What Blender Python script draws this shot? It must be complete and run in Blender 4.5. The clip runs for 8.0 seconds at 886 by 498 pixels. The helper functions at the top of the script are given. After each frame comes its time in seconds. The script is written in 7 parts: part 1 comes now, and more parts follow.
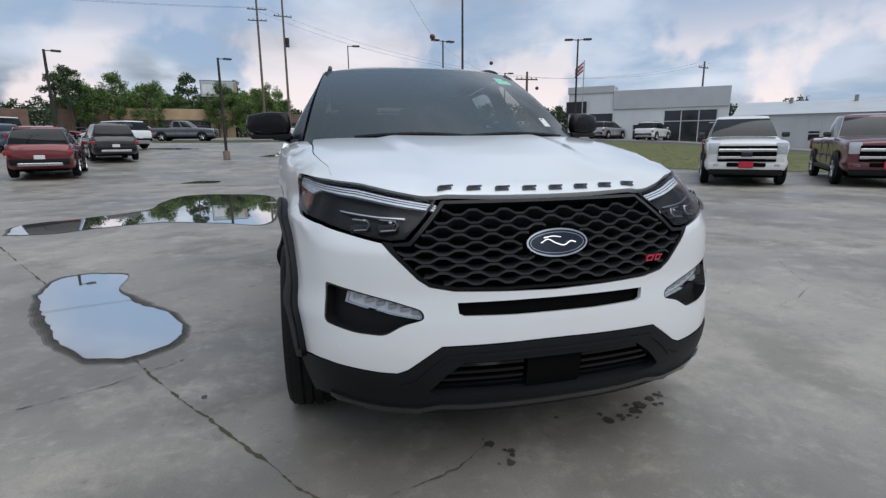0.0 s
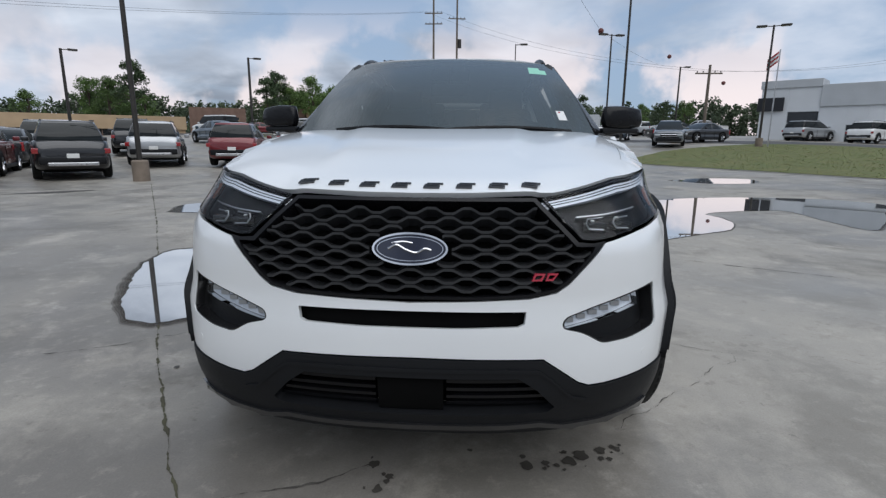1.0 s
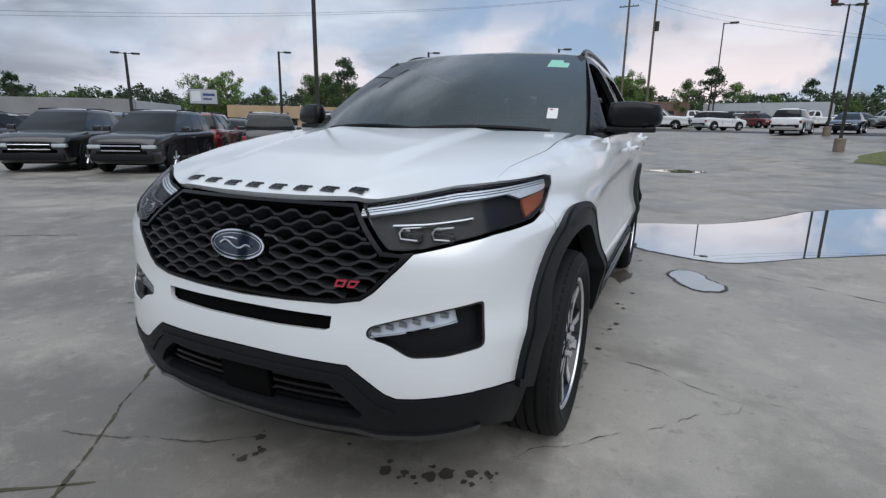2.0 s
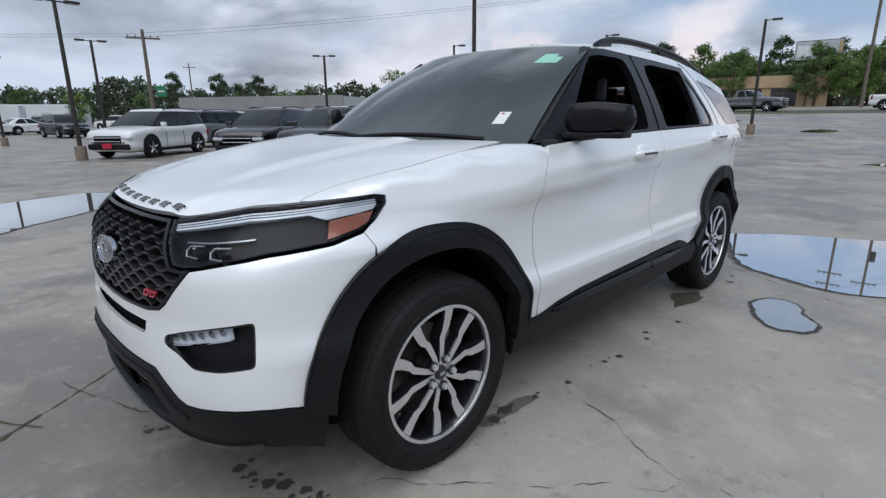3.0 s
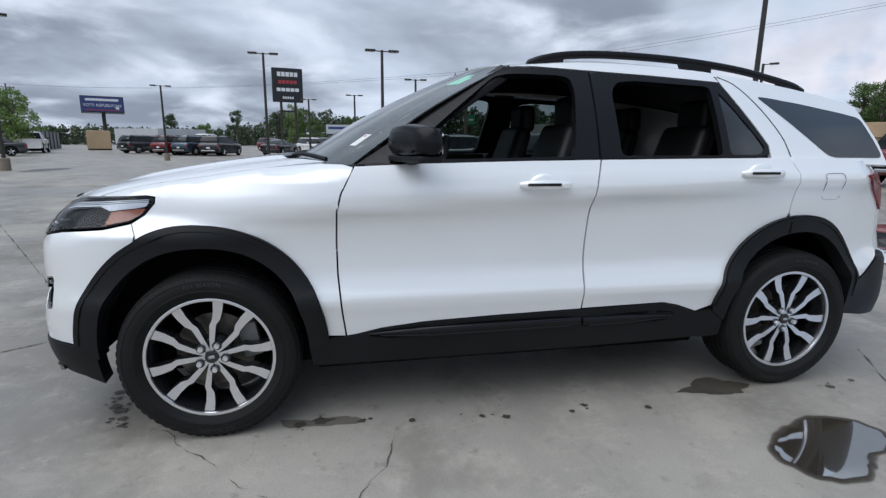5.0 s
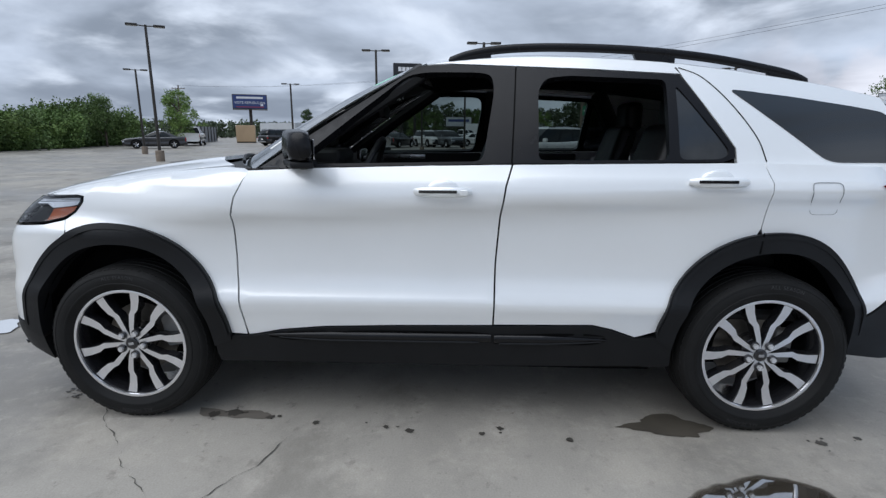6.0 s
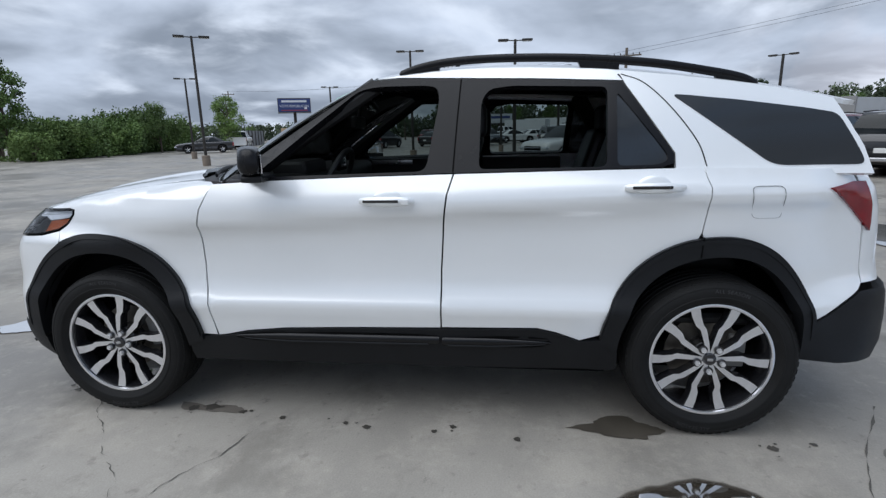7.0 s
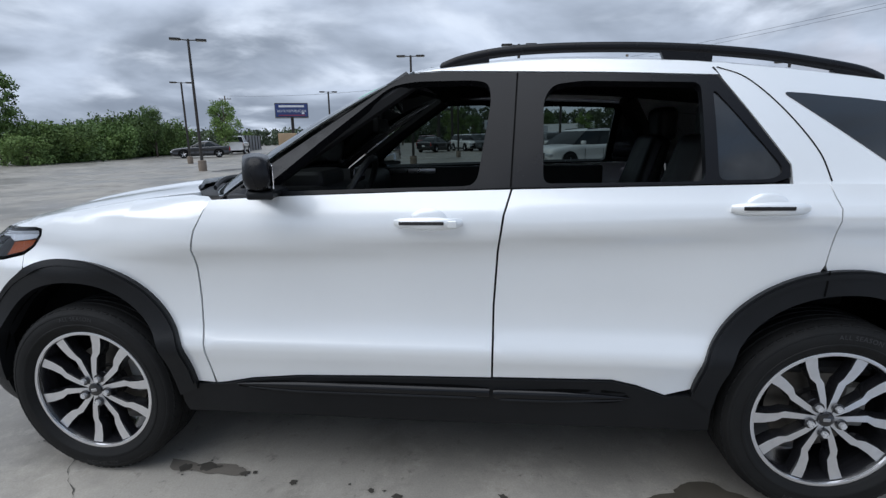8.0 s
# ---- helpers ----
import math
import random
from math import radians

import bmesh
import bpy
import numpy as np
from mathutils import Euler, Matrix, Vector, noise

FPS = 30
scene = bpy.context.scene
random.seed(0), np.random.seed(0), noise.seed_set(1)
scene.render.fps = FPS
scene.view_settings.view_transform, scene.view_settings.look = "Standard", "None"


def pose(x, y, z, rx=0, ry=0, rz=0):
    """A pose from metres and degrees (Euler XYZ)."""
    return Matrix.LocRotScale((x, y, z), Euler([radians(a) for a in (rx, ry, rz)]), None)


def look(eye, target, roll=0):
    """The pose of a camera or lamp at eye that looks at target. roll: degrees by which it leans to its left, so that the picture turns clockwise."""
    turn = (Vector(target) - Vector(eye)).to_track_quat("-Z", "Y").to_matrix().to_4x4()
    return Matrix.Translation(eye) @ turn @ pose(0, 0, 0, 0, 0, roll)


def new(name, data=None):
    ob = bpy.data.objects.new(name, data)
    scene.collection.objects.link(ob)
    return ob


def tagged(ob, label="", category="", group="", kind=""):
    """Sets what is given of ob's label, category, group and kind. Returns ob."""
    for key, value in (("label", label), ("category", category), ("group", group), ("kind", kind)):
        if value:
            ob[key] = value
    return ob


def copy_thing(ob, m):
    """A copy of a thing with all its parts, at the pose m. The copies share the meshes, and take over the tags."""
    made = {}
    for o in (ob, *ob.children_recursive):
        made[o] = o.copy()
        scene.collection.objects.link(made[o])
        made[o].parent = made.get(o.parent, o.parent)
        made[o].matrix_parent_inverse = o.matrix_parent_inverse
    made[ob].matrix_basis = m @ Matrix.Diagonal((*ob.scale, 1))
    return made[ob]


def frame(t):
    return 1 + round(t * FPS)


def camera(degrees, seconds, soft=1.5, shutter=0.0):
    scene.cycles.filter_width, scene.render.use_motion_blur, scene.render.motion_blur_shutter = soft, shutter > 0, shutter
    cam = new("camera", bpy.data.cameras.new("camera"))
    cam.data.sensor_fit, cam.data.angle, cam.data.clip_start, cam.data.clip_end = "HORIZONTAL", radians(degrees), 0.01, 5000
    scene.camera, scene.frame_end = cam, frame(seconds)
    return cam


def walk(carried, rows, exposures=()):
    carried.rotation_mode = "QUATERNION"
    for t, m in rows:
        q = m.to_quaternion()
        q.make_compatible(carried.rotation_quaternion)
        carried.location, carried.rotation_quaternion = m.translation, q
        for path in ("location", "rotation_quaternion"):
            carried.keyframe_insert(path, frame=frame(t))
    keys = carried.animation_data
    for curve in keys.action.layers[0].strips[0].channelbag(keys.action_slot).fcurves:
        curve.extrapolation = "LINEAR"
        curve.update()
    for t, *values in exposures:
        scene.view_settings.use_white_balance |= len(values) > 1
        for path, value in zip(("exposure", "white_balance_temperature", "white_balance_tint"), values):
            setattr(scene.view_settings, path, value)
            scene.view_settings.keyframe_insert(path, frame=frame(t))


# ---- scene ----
cam = camera(81.7, 8.0, soft=1.35)
PATH = [
    (0, (-0.820, -2.462, 1.231), (-0.340, -0.564, 0.823), -0.50),
    (0.5, (-0.298, -2.468, 1.212), (-0.116, -0.521, 0.795), -0.10),
    (1, (0.206, -2.363, 1.205), (0.070, -0.411, 0.793), 0.40),
    (1.5, (0.756, -2.283, 1.257), (0.283, -0.391, 0.811), 1.00),
    (1.7, (0.966, -2.221, 1.255), (0.368, -0.365, 0.810), 1.20),
    (2.8, (2.088, -1.454, 1.342), (0.802, -0.008, 0.837), -0.8),
    (3, (2.24, -1.275, 1.362), (0.868, 0.091, 0.859), -0.4),
    (3.5, (2.655, -0.811, 1.362), (1.074, 0.313, 0.876), -1.0),
    (4, (2.888, -0.324, 1.401), (1.155, 0.537, 0.897), 0.0),
    (4.2, (2.962, -0.123, 1.46), (1.191, 0.625, 0.909), 0.6),
    (5.3, (3.298, 0.915, 1.318), (1.354, 1.163, 0.921), 0.9),
    (5.5, (3.291, 1.172, 1.413), (1.349, 1.298, 0.951), 0.7),
    (6, (3.241, 1.604, 1.404), (1.291, 1.537, 0.963), 0.3),
    (6.5, (3.263, 1.934, 1.448), (1.325, 1.737, 0.997), -1.0),
    (7, (3.305, 2.064, 1.464), (1.37, 1.826, 1.015), -1.3),
    (7.5, (3.164, 1.993, 1.444), (1.227, 1.752, 1.01), -1.4),
    (8, (2.857, 1.791, 1.464), (0.916, 1.568, 1.036), -1.0),
]
walk(cam, [(t, look(eye, target, roll)) for t, eye, target, roll in PATH], [(0, 0.28, 6150, 9), (1.5, 0.25, 6110, 9), (3, 0.29, 6060, 9), (4.2, 0.34, 6030, 9), (5.5, 0.43, 6010, 9), (7, 0.42, 6000, 9), (8, 0.42, 5970, 9)])


# ---- light: a bright overcast evening sky with broken cloud ----
world = bpy.data.worlds.new("cloudy_sky")
scene.world = world
world.use_nodes = True


def build_sky():
    nt = world.node_tree
    n, l = nt.nodes, nt.links
    bgd = n["Background"]
    sky = n.new("ShaderNodeTexSky")
    sky.sky_type, sky.sun_disc = "NISHITA", False
    sky.sun_elevation, sky.sun_rotation = radians(59), radians(143)
    sky.dust_density, sky.ozone_density = 2.0, 1.5
    co = n.new("ShaderNodeTexCoord")
    sep = n.new("ShaderNodeSeparateXYZ")
    l.new(co.outputs["Generated"], sep.inputs[0])
    # flatten the direction onto a cloud layer, so that clouds draw together towards the horizon
    lift = n.new("ShaderNodeMath"); lift.operation = "MAXIMUM"; lift.inputs[1].default_value = 0.0
    l.new(sep.outputs[2], lift.inputs[0])
    add = n.new("ShaderNodeMath"); add.operation = "ADD"; add.inputs[1].default_value = 0.24
    l.new(lift.outputs[0], add.inputs[0])
    px = n.new("ShaderNodeMath"); px.operation = "DIVIDE"
    py = n.new("ShaderNodeMath"); py.operation = "DIVIDE"
    l.new(sep.outputs[0], px.inputs[0]); l.new(add.outputs[0], px.inputs[1])
    l.new(sep.outputs[1], py.inputs[0]); l.new(add.outputs[0], py.inputs[1])
    comb = n.new("ShaderNodeCombineXYZ")
    l.new(px.outputs[0], comb.inputs[0]); l.new(py.outputs[0], comb.inputs[1])

    def cloud(scale, detail, lo, hi, shift, rough=0.55):
        mp = n.new("ShaderNodeMapping")
        mp.inputs["Location"].default_value = (shift, shift * 0.7, shift * 1.3)
        l.new(comb.outputs[0], mp.inputs[0])
        tx = n.new("ShaderNodeTexNoise")
        tx.inputs["Scale"].default_value, tx.inputs["Detail"].default_value = scale, detail
        tx.inputs["Roughness"].default_value = rough
        tx.inputs["Distortion"].default_value = 0.3
        l.new(mp.outputs[0], tx.inputs["Vector"])
        rm = n.new("ShaderNodeMapRange")
        rm.interpolation_type = "SMOOTHSTEP"
        rm.inputs["From Min"].default_value, rm.inputs["From Max"].default_value = lo, hi
        l.new(tx.outputs["Fac"], rm.inputs["Value"])
        return rm.outputs[0]

    def mix(fac, a, b):
        m = n.new("ShaderNodeMix"); m.data_type = "RGBA"
        if isinstance(fac, float):
            m.inputs[0].default_value = fac
        else:
            l.new(fac, m.inputs[0])
        for socket, v in ((m.inputs[6], a), (m.inputs[7], b)):
            if isinstance(v, tuple):
                socket.default_value = (*v, 1)
            else:
                l.new(v, socket)
        return m.outputs[2]

    # cloud colours, in the same units as the sky
    shade = cloud(0.85, 6, 0.36, 0.62, 3.1, 0.48)
    layer = mix(shade, (6.1, 6.6, 7.5), (2.5, 2.8, 3.3))
    wisps = cloud(1.9, 7, 0.46, 0.74, 9.7, 0.5)
    layer = mix(wisps, layer, (7.2, 7.6, 8.3))
    # clear patches open towards the north-east
    gap = cloud(0.8, 7, 0.46, 0.60, 21.4)
    side = n.new("ShaderNodeMapRange"); side.interpolation_type = "SMOOTHSTEP"
    side.inputs["From Min"].default_value, side.inputs["From Max"].default_value = -0.35, 0.75
    dotn = n.new("ShaderNodeVectorMath"); dotn.operation = "DOT_PRODUCT"
    dotn.inputs[1].default_value = (0.55, 0.83, 0.0)
    l.new(co.outputs["Generated"], dotn.inputs[0]); l.new(dotn.outputs["Value"], side.inputs["Value"])
    openness = n.new("ShaderNodeMath"); openness.operation = "MULTIPLY"
    l.new(gap, openness.inputs[0]); l.new(side.outputs[0], openness.inputs[1])
    blue = mix(0.75, sky.outputs[0], (3.7, 4.75, 6.3))
    both = mix(openness.outputs[0], layer, blue)
    # heaped evening cloud low over the horizon, warm where the light reaches it
    low = n.new("ShaderNodeMapRange"); low.interpolation_type = "SMOOTHSTEP"
    low.inputs["From Min"].default_value, low.inputs["From Max"].default_value = 0.26, 0.06
    l.new(sep.outputs[2], low.inputs["Value"])
    heap = n.new("ShaderNodeTexNoise")
    heap.inputs["Scale"].default_value, heap.inputs["Detail"].default_value = 5.0, 8
    l.new(co.outputs["Generated"], heap.inputs["Vector"])
    hr = n.new("ShaderNodeMapRange"); hr.interpolation_type = "SMOOTHSTEP"
    hr.inputs["From Min"].default_value, hr.inputs["From Max"].default_value = 0.47, 0.56
    l.new(heap.outputs["Fac"], hr.inputs["Value"])
    hm = n.new("ShaderNodeMath"); hm.operation = "MULTIPLY"
    l.new(hr.outputs[0], hm.inputs[0]); l.new(low.outputs[0], hm.inputs[1])
    hs = n.new("ShaderNodeMath"); hs.operation = "MULTIPLY"
    l.new(hm.outputs[0], hs.inputs[0]); l.new(side.outputs[0], hs.inputs[1])
    both = mix(hs.outputs[0], both, (9.6, 8.3, 8.0))
    l.new(both, bgd.inputs[0])
    bgd.inputs[1].default_value = 0.085


build_sky()
sun = new("sun", bpy.data.lights.new("sun", "SUN"))
sun.data.energy, sun.data.angle, sun.data.color = 1.7, radians(75), (1.0, 0.97, 0.94)
sun.matrix_world = look((15, -20, 42), (0, 0, 0))

# ---- materials ----


def mat(name, col, rough=0.5, metal=0.0, var=0.12, scale=6.0, bump=0.0, bscale=80.0, coat=0.0, rvar=0.08, col2=None, detail=5.0, per=0.0, spec=0.5):
    """A plain surface with stains at one scale and grain at another."""
    m = bpy.data.materials.new(name)
    m.use_nodes = True
    nt = m.node_tree
    n, l = nt.nodes, nt.links
    p = n["Principled BSDF"]
    p.inputs["Roughness"].default_value, p.inputs["Metallic"].default_value = rough, metal
    p.inputs["Coat Weight"].default_value = coat
    p.inputs["Coat Roughness"].default_value = 0.03
    p.inputs["Specular IOR Level"].default_value = spec
    co = n.new("ShaderNodeTexCoord")
    tx = n.new("ShaderNodeTexNoise")
    tx.inputs["Scale"].default_value, tx.inputs["Detail"].default_value = scale, detail
    l.new(co.outputs["Object"], tx.inputs["Vector"])
    rp = n.new("ShaderNodeMapRange")
    rp.inputs["From Min"].default_value, rp.inputs["From Max"].default_value = 0.3, 0.7
    l.new(tx.outputs["Fac"], rp.inputs["Value"])
    mx = n.new("ShaderNodeMix"); mx.data_type = "RGBA"
    other = col2 or tuple(c * (1 - var) for c in col)
    mx.inputs[6].default_value, mx.inputs[7].default_value = (*col, 1), (*other, 1)
    l.new(rp.outputs[0], mx.inputs[0])
    out = mx.outputs[2]
    if per:
        oi = n.new("ShaderNodeObjectInfo")
        hs = n.new("ShaderNodeHueSaturation")
        mr = n.new("ShaderNodeMapRange")
        mr.inputs["To Min"].default_value, mr.inputs["To Max"].default_value = 1 - per, 1 + per
        l.new(oi.outputs["Random"], mr.inputs["Value"]); l.new(mr.outputs[0], hs.inputs["Value"])
        l.new(out, hs.inputs["Color"]); out = hs.outputs[0]
    l.new(out, p.inputs["Base Color"])
    if rvar:
        rr = n.new("ShaderNodeMapRange")
        rr.inputs["To Min"].default_value, rr.inputs["To Max"].default_value = max(0.0, rough - rvar), min(1.0, rough + rvar)
        l.new(tx.outputs["Fac"], rr.inputs["Value"]); l.new(rr.outputs[0], p.inputs["Roughness"])
    if bump:
        t2 = n.new("ShaderNodeTexNoise")
        t2.inputs["Scale"].default_value, t2.inputs["Detail"].default_value = bscale, 4
        l.new(co.outputs["Object"], t2.inputs["Vector"])
        b = n.new("ShaderNodeBump")
        b.inputs["Strength"].default_value, b.inputs["Distance"].default_value = bump, 0.004
        l.new(t2.outputs["Fac"], b.inputs["Height"]); l.new(b.outputs[0], p.inputs["Normal"])
    return m


def glass(name, tint, clear, rough=0.0, haze=(0.010, 0.011, 0.012), ior=1.5):
    """Thin tinted pane: part of the light goes through, the rest meets a dark gloss."""
    m = bpy.data.materials.new(name)
    m.use_nodes = True
    nt = m.node_tree
    n, l = nt.nodes, nt.links
    p = n["Principled BSDF"]
    p.inputs["Base Color"].default_value, p.inputs["Roughness"].default_value = (*haze, 1), rough + 0.02
    p.inputs["IOR"].default_value = 1.52
    tr = n.new("ShaderNodeBsdfTransparent")
    tr.inputs[0].default_value = (*tint, 1)
    gl = n.new("ShaderNodeBsdfGlossy"); gl.inputs["Roughness"].default_value = 0.01 + rough
    fr = n.new("ShaderNodeFresnel"); fr.inputs[0].default_value = ior
    mx, m2 = n.new("ShaderNodeMixShader"), n.new("ShaderNodeMixShader")
    mx.inputs[0].default_value = clear
    l.new(p.outputs[0], mx.inputs[1]); l.new(tr.outputs[0], mx.inputs[2])
    l.new(fr.outputs[0], m2.inputs[0]); l.new(mx.outputs[0], m2.inputs[1]); l.new(gl.outputs[0], m2.inputs[2])
    l.new(m2.outputs[0], n["Material Output"].inputs[0])
    return m


WHITE = mat("white_pearl_paint", (0.86, 0.875, 0.88), 0.30, 0.22, 0.02, 3, coat=1.0, rvar=0.03)
WHITE.node_tree.nodes["Principled BSDF"].inputs["Coat Roughness"].default_value = 0.10
GLOSSBLK = mat("gloss_black", (0.012, 0.012, 0.013), 0.10, 0, 0.1, 8, coat=0.6, rvar=0.03)
BLADEBLK = mat("piano_black_trim", (0.006, 0.006, 0.007), 0.12, 0, 0.1, 8, rvar=0.03, spec=0.3)
SATIN = mat("satin_black_pillar", (0.008, 0.008, 0.0095), 0.26, 0, 0.15, 10, rvar=0.06, spec=0.22)
PLASTIC = mat("grained_black_plastic", (0.0085, 0.0092, 0.0108), 0.48, 0, 0.25, 5, 0.25, 420, rvar=0.08, spec=0.24)
RUBBER = mat("tyre_rubber", (0.010, 0.010, 0.010), 0.68, 0, 0.3, 9, 0.2, 160, spec=0.25)
LETTER = mat("sidewall_letter_rubber", (0.035, 0.035, 0.037), 0.45, 0, 0.2, 30)
ALLOY = mat("machined_alloy", (0.86, 0.86, 0.88), 0.36, 1.0, 0.1, 30, 0.05, 300)
RIMBLK = mat("painted_black_rim", (0.014, 0.014, 0.016), 0.22, 0, 0.2, 20, coat=0.5)
CALIPER = mat("bare_cast_metal", (0.42, 0.41, 0.39), 0.5, 0.3, 0.3, 14)
DISC = mat("brake_disc_steel", (0.20, 0.185, 0.165), 0.45, 1.0, 0.4, 14)
CHROME = mat("chrome", (0.78, 0.78, 0.80), 0.08, 1.0, 0.03, 10, rvar=0.03)
# near-black: shade of gaps and hollows put into a colour, also dark trim
DARK = mat("near_black_shade_and_trim", (0.004, 0.004, 0.004), 0.9, 0, 0.3, 6, spec=0.08)
LEATHER = mat("black_leather", (0.013, 0.013, 0.014), 0.5, 0, 0.2, 12, 0.2, 200)
TRIM = mat("dark_cabin_plastic", (0.017, 0.017, 0.018), 0.6, 0, 0.2, 12, 0.15, 260)
SILVERTRIM = mat("satin_silver_trim", (0.55, 0.55, 0.56), 0.3, 0.9, 0.1, 12)
# grey-green haze and raised IOR put part of the sky's reflection into the pane
WINDSHIELD = glass("windshield_glass", (0.50, 0.56, 0.55), 0.46, haze=(0.058, 0.076, 0.071), ior=1.85)
PRIVACY = glass("privacy_glass", (0.10, 0.11, 0.12), 0.08)
SIDEGLASS = glass("tinted_side_glass", (0.24, 0.28, 0.27), 0.85)
LENS = glass("clear_lamp_lens", (0.94, 0.96, 0.98), 0.985, ior=1.24)
LAMPIN = mat("lamp_inner_smoke", (0.007, 0.0075, 0.009), 0.4, 0, 0.3, 20, spec=0.25)
LAMPWHITE = mat("lamp_light_guide", (0.80, 0.83, 0.88), 0.25, 0.1, 0.1, 40)
AMBER = mat("amber_reflector", (0.42, 0.11, 0.04), 0.25, 0, 0.2, 60, coat=1.0)
REDLENS = mat("red_tail_lens", (0.20, 0.006, 0.012), 0.2, 0, 0.25, 25, coat=0.2, spec=0.35)
BLUEOVAL = mat("deep_blue_enamel", (0.006, 0.009, 0.030), 0.12, 0.3, 0.1, 30, coat=1.0)
REDBADGE = mat("red_enamel", (0.45, 0.02, 0.05), 0.2, 0, 0.1, 30, coat=1.0)
STICKER = mat("white_paper_sticker", (0.75, 0.75, 0.73), 0.6, 0, 0.1, 60)
GREENST = mat("pale_green_sticker", (0.30, 0.62, 0.48), 0.6, 0, 0.1, 60)

# ---- shaping helpers ----
from mathutils.geometry import delaunay_2d_cdt


def smooth01(v):
    v = min(1.0, max(0.0, v))
    return v * v * (3 - 2 * v)


def spline(pts, steps=14):
    """Points along a smooth curve through pts (any dimension)."""
    p = [np.array(q, float) for q in pts]
    out = []
    for i in range(len(p) - 1):
        a, b = p[i], p[i + 1]
        ta = (b - p[i - 1]) / 2 if i else (b - a)
        tb = (p[i + 2] - a) / 2 if i + 2 < len(p) else (b - a)
        for k in range(steps):
            t = k / steps
            out.append((2 * t**3 - 3 * t**2 + 1) * a + (t**3 - 2 * t**2 + t) * ta + (-2 * t**3 + 3 * t**2) * b + (t**3 - t**2) * tb)
    out.append(p[-1])
    return np.array(out)


def table(pts):
    """A smooth function of one number through (value, result) pairs."""
    c = spline(pts)
    return lambda v: float(np.interp(v, c[:, 0], c[:, 1]))


def mesh_object(name, verts, faces, material, parent=None, label="", flat=False, normals=None):
    me = bpy.data.meshes.new(name)
    me.from_pydata([tuple(v) for v in verts], [], faces)
    me.update()
    if not flat:
        me.shade_smooth()
    if normals is not None:
        me.normals_split_custom_set_from_vertices([tuple(v) for v in normals])
    for m in material if isinstance(material, (list, tuple)) else [material]:
        me.materials.append(m)
    ob = new(name, me)
    if parent is not None:
        ob.parent = parent
    if label:
        ob["label"] = label
    return ob


def part(name, bm, material, parent=None, label="", flat=False, angle=35):
    """Link a bmesh as one mesh object, with soft faces and crisp edges."""
    bmesh.ops.recalc_face_normals(bm, faces=bm.faces)
    me = bpy.data.meshes.new(name)
    bm.to_mesh(me)
    bm.free()
    if not flat:
        me.shade_smooth()
        me.set_sharp_from_angle(angle=radians(angle))
    for m in material if isinstance(material, (list, tuple)) else [material]:
        me.materials.append(m)
    ob = new(name, me)
    if parent is not None:
        ob.parent = parent
    if label:
        ob["label"] = label
    return ob


def thing(name, label, category, group="", at=(0, 0, 0), turn=0, kind=""):
    ob = new(name)
    ob.matrix_basis = pose(*at, 0, 0, turn)
    ob.empty_display_size = 0.2
    return tagged(ob, label, category, group, kind)


def inside(pts, poly):
    """Which of the points lie inside the polygon."""
    x, y = pts[:, 0], pts[:, 1]
    res = np.zeros(len(pts), bool)
    q = np.roll(poly, -1, axis=0)
    for (x0, y0), (x1, y1) in zip(poly, q):
        if y0 == y1:
            continue
        c = (y0 > y) != (y1 > y)
        res ^= c & (x < (x1 - x0) * (y - y0) / (y1 - y0) + x0)
    return res


def dense(poly, step):
    out = []
    n = len(poly)
    for i in range(n):
        a, b = np.array(poly[i], float), np.array(poly[(i + 1) % n], float)
        k = max(1, int(np.ceil(np.linalg.norm(b - a) / step)))
        out += [a + (b - a) * j / k for j in range(k)]
    return np.array(out)


def fill(poly, holes, step):
    """Triangles that fill a flat outline with holes, evenly."""
    rings = [dense(poly, step)] + [dense(h, step) for h in holes]
    edge = np.concatenate(rings)
    segs, base = [], 0
    for r in rings:
        segs += [(base + i, base + (i + 1) % len(r)) for i in range(len(r))]
        base += len(r)
    lo, hi = edge.min(0), edge.max(0)
    gx = np.arange(lo[0] + step / 2, hi[0], step)
    gy = np.arange(lo[1] + step / 2, hi[1], step)
    grid = np.array([(x + (step / 2 if j % 2 else 0), y) for j, y in enumerate(gy) for x in gx]).reshape(-1, 2)
    if len(grid):
        ok = inside(grid, rings[0])
        for r in rings[1:]:
            ok &= ~inside(grid, r)
        grid = grid[ok]
    if len(grid):
        near = np.array([np.min(np.sum((edge - g) ** 2, axis=1)) for g in grid])
        grid = grid[near > (0.5 * step) ** 2]
    pts = np.concatenate([edge, grid]) if len(grid) else edge
    vo, eo, fo, *_ = delaunay_2d_cdt([Vector(p) for p in pts], segs, [], 0, 1e-7)
    v = np.array([tuple(p) for p in vo])
    f = np.array([t for t in fo if len(t) == 3])
    mid = v[f].mean(axis=1)
    ok = inside(mid, rings[0])
    for r in rings[1:]:
        ok &= ~inside(mid, r)
    return v, f[ok]


def fillet(poly, r, n=5):
    """An outline with its corners rounded off."""
    out = []
    m = len(poly)
    for i in range(m):
        a, b, c = (np.array(poly[(i + k) % m], float) for k in (-1, 0, 1))
        la, lc = np.linalg.norm(a - b), np.linalg.norm(c - b)
        p, q = b + (a - b) / la * min(r, .45 * la), b + (c - b) / lc * min(r, .45 * lc)
        for t in np.linspace(0, 1, n):
            out.append(tuple((1 - t) ** 2 * p + 2 * t * (1 - t) * b + t * t * q))
    return out


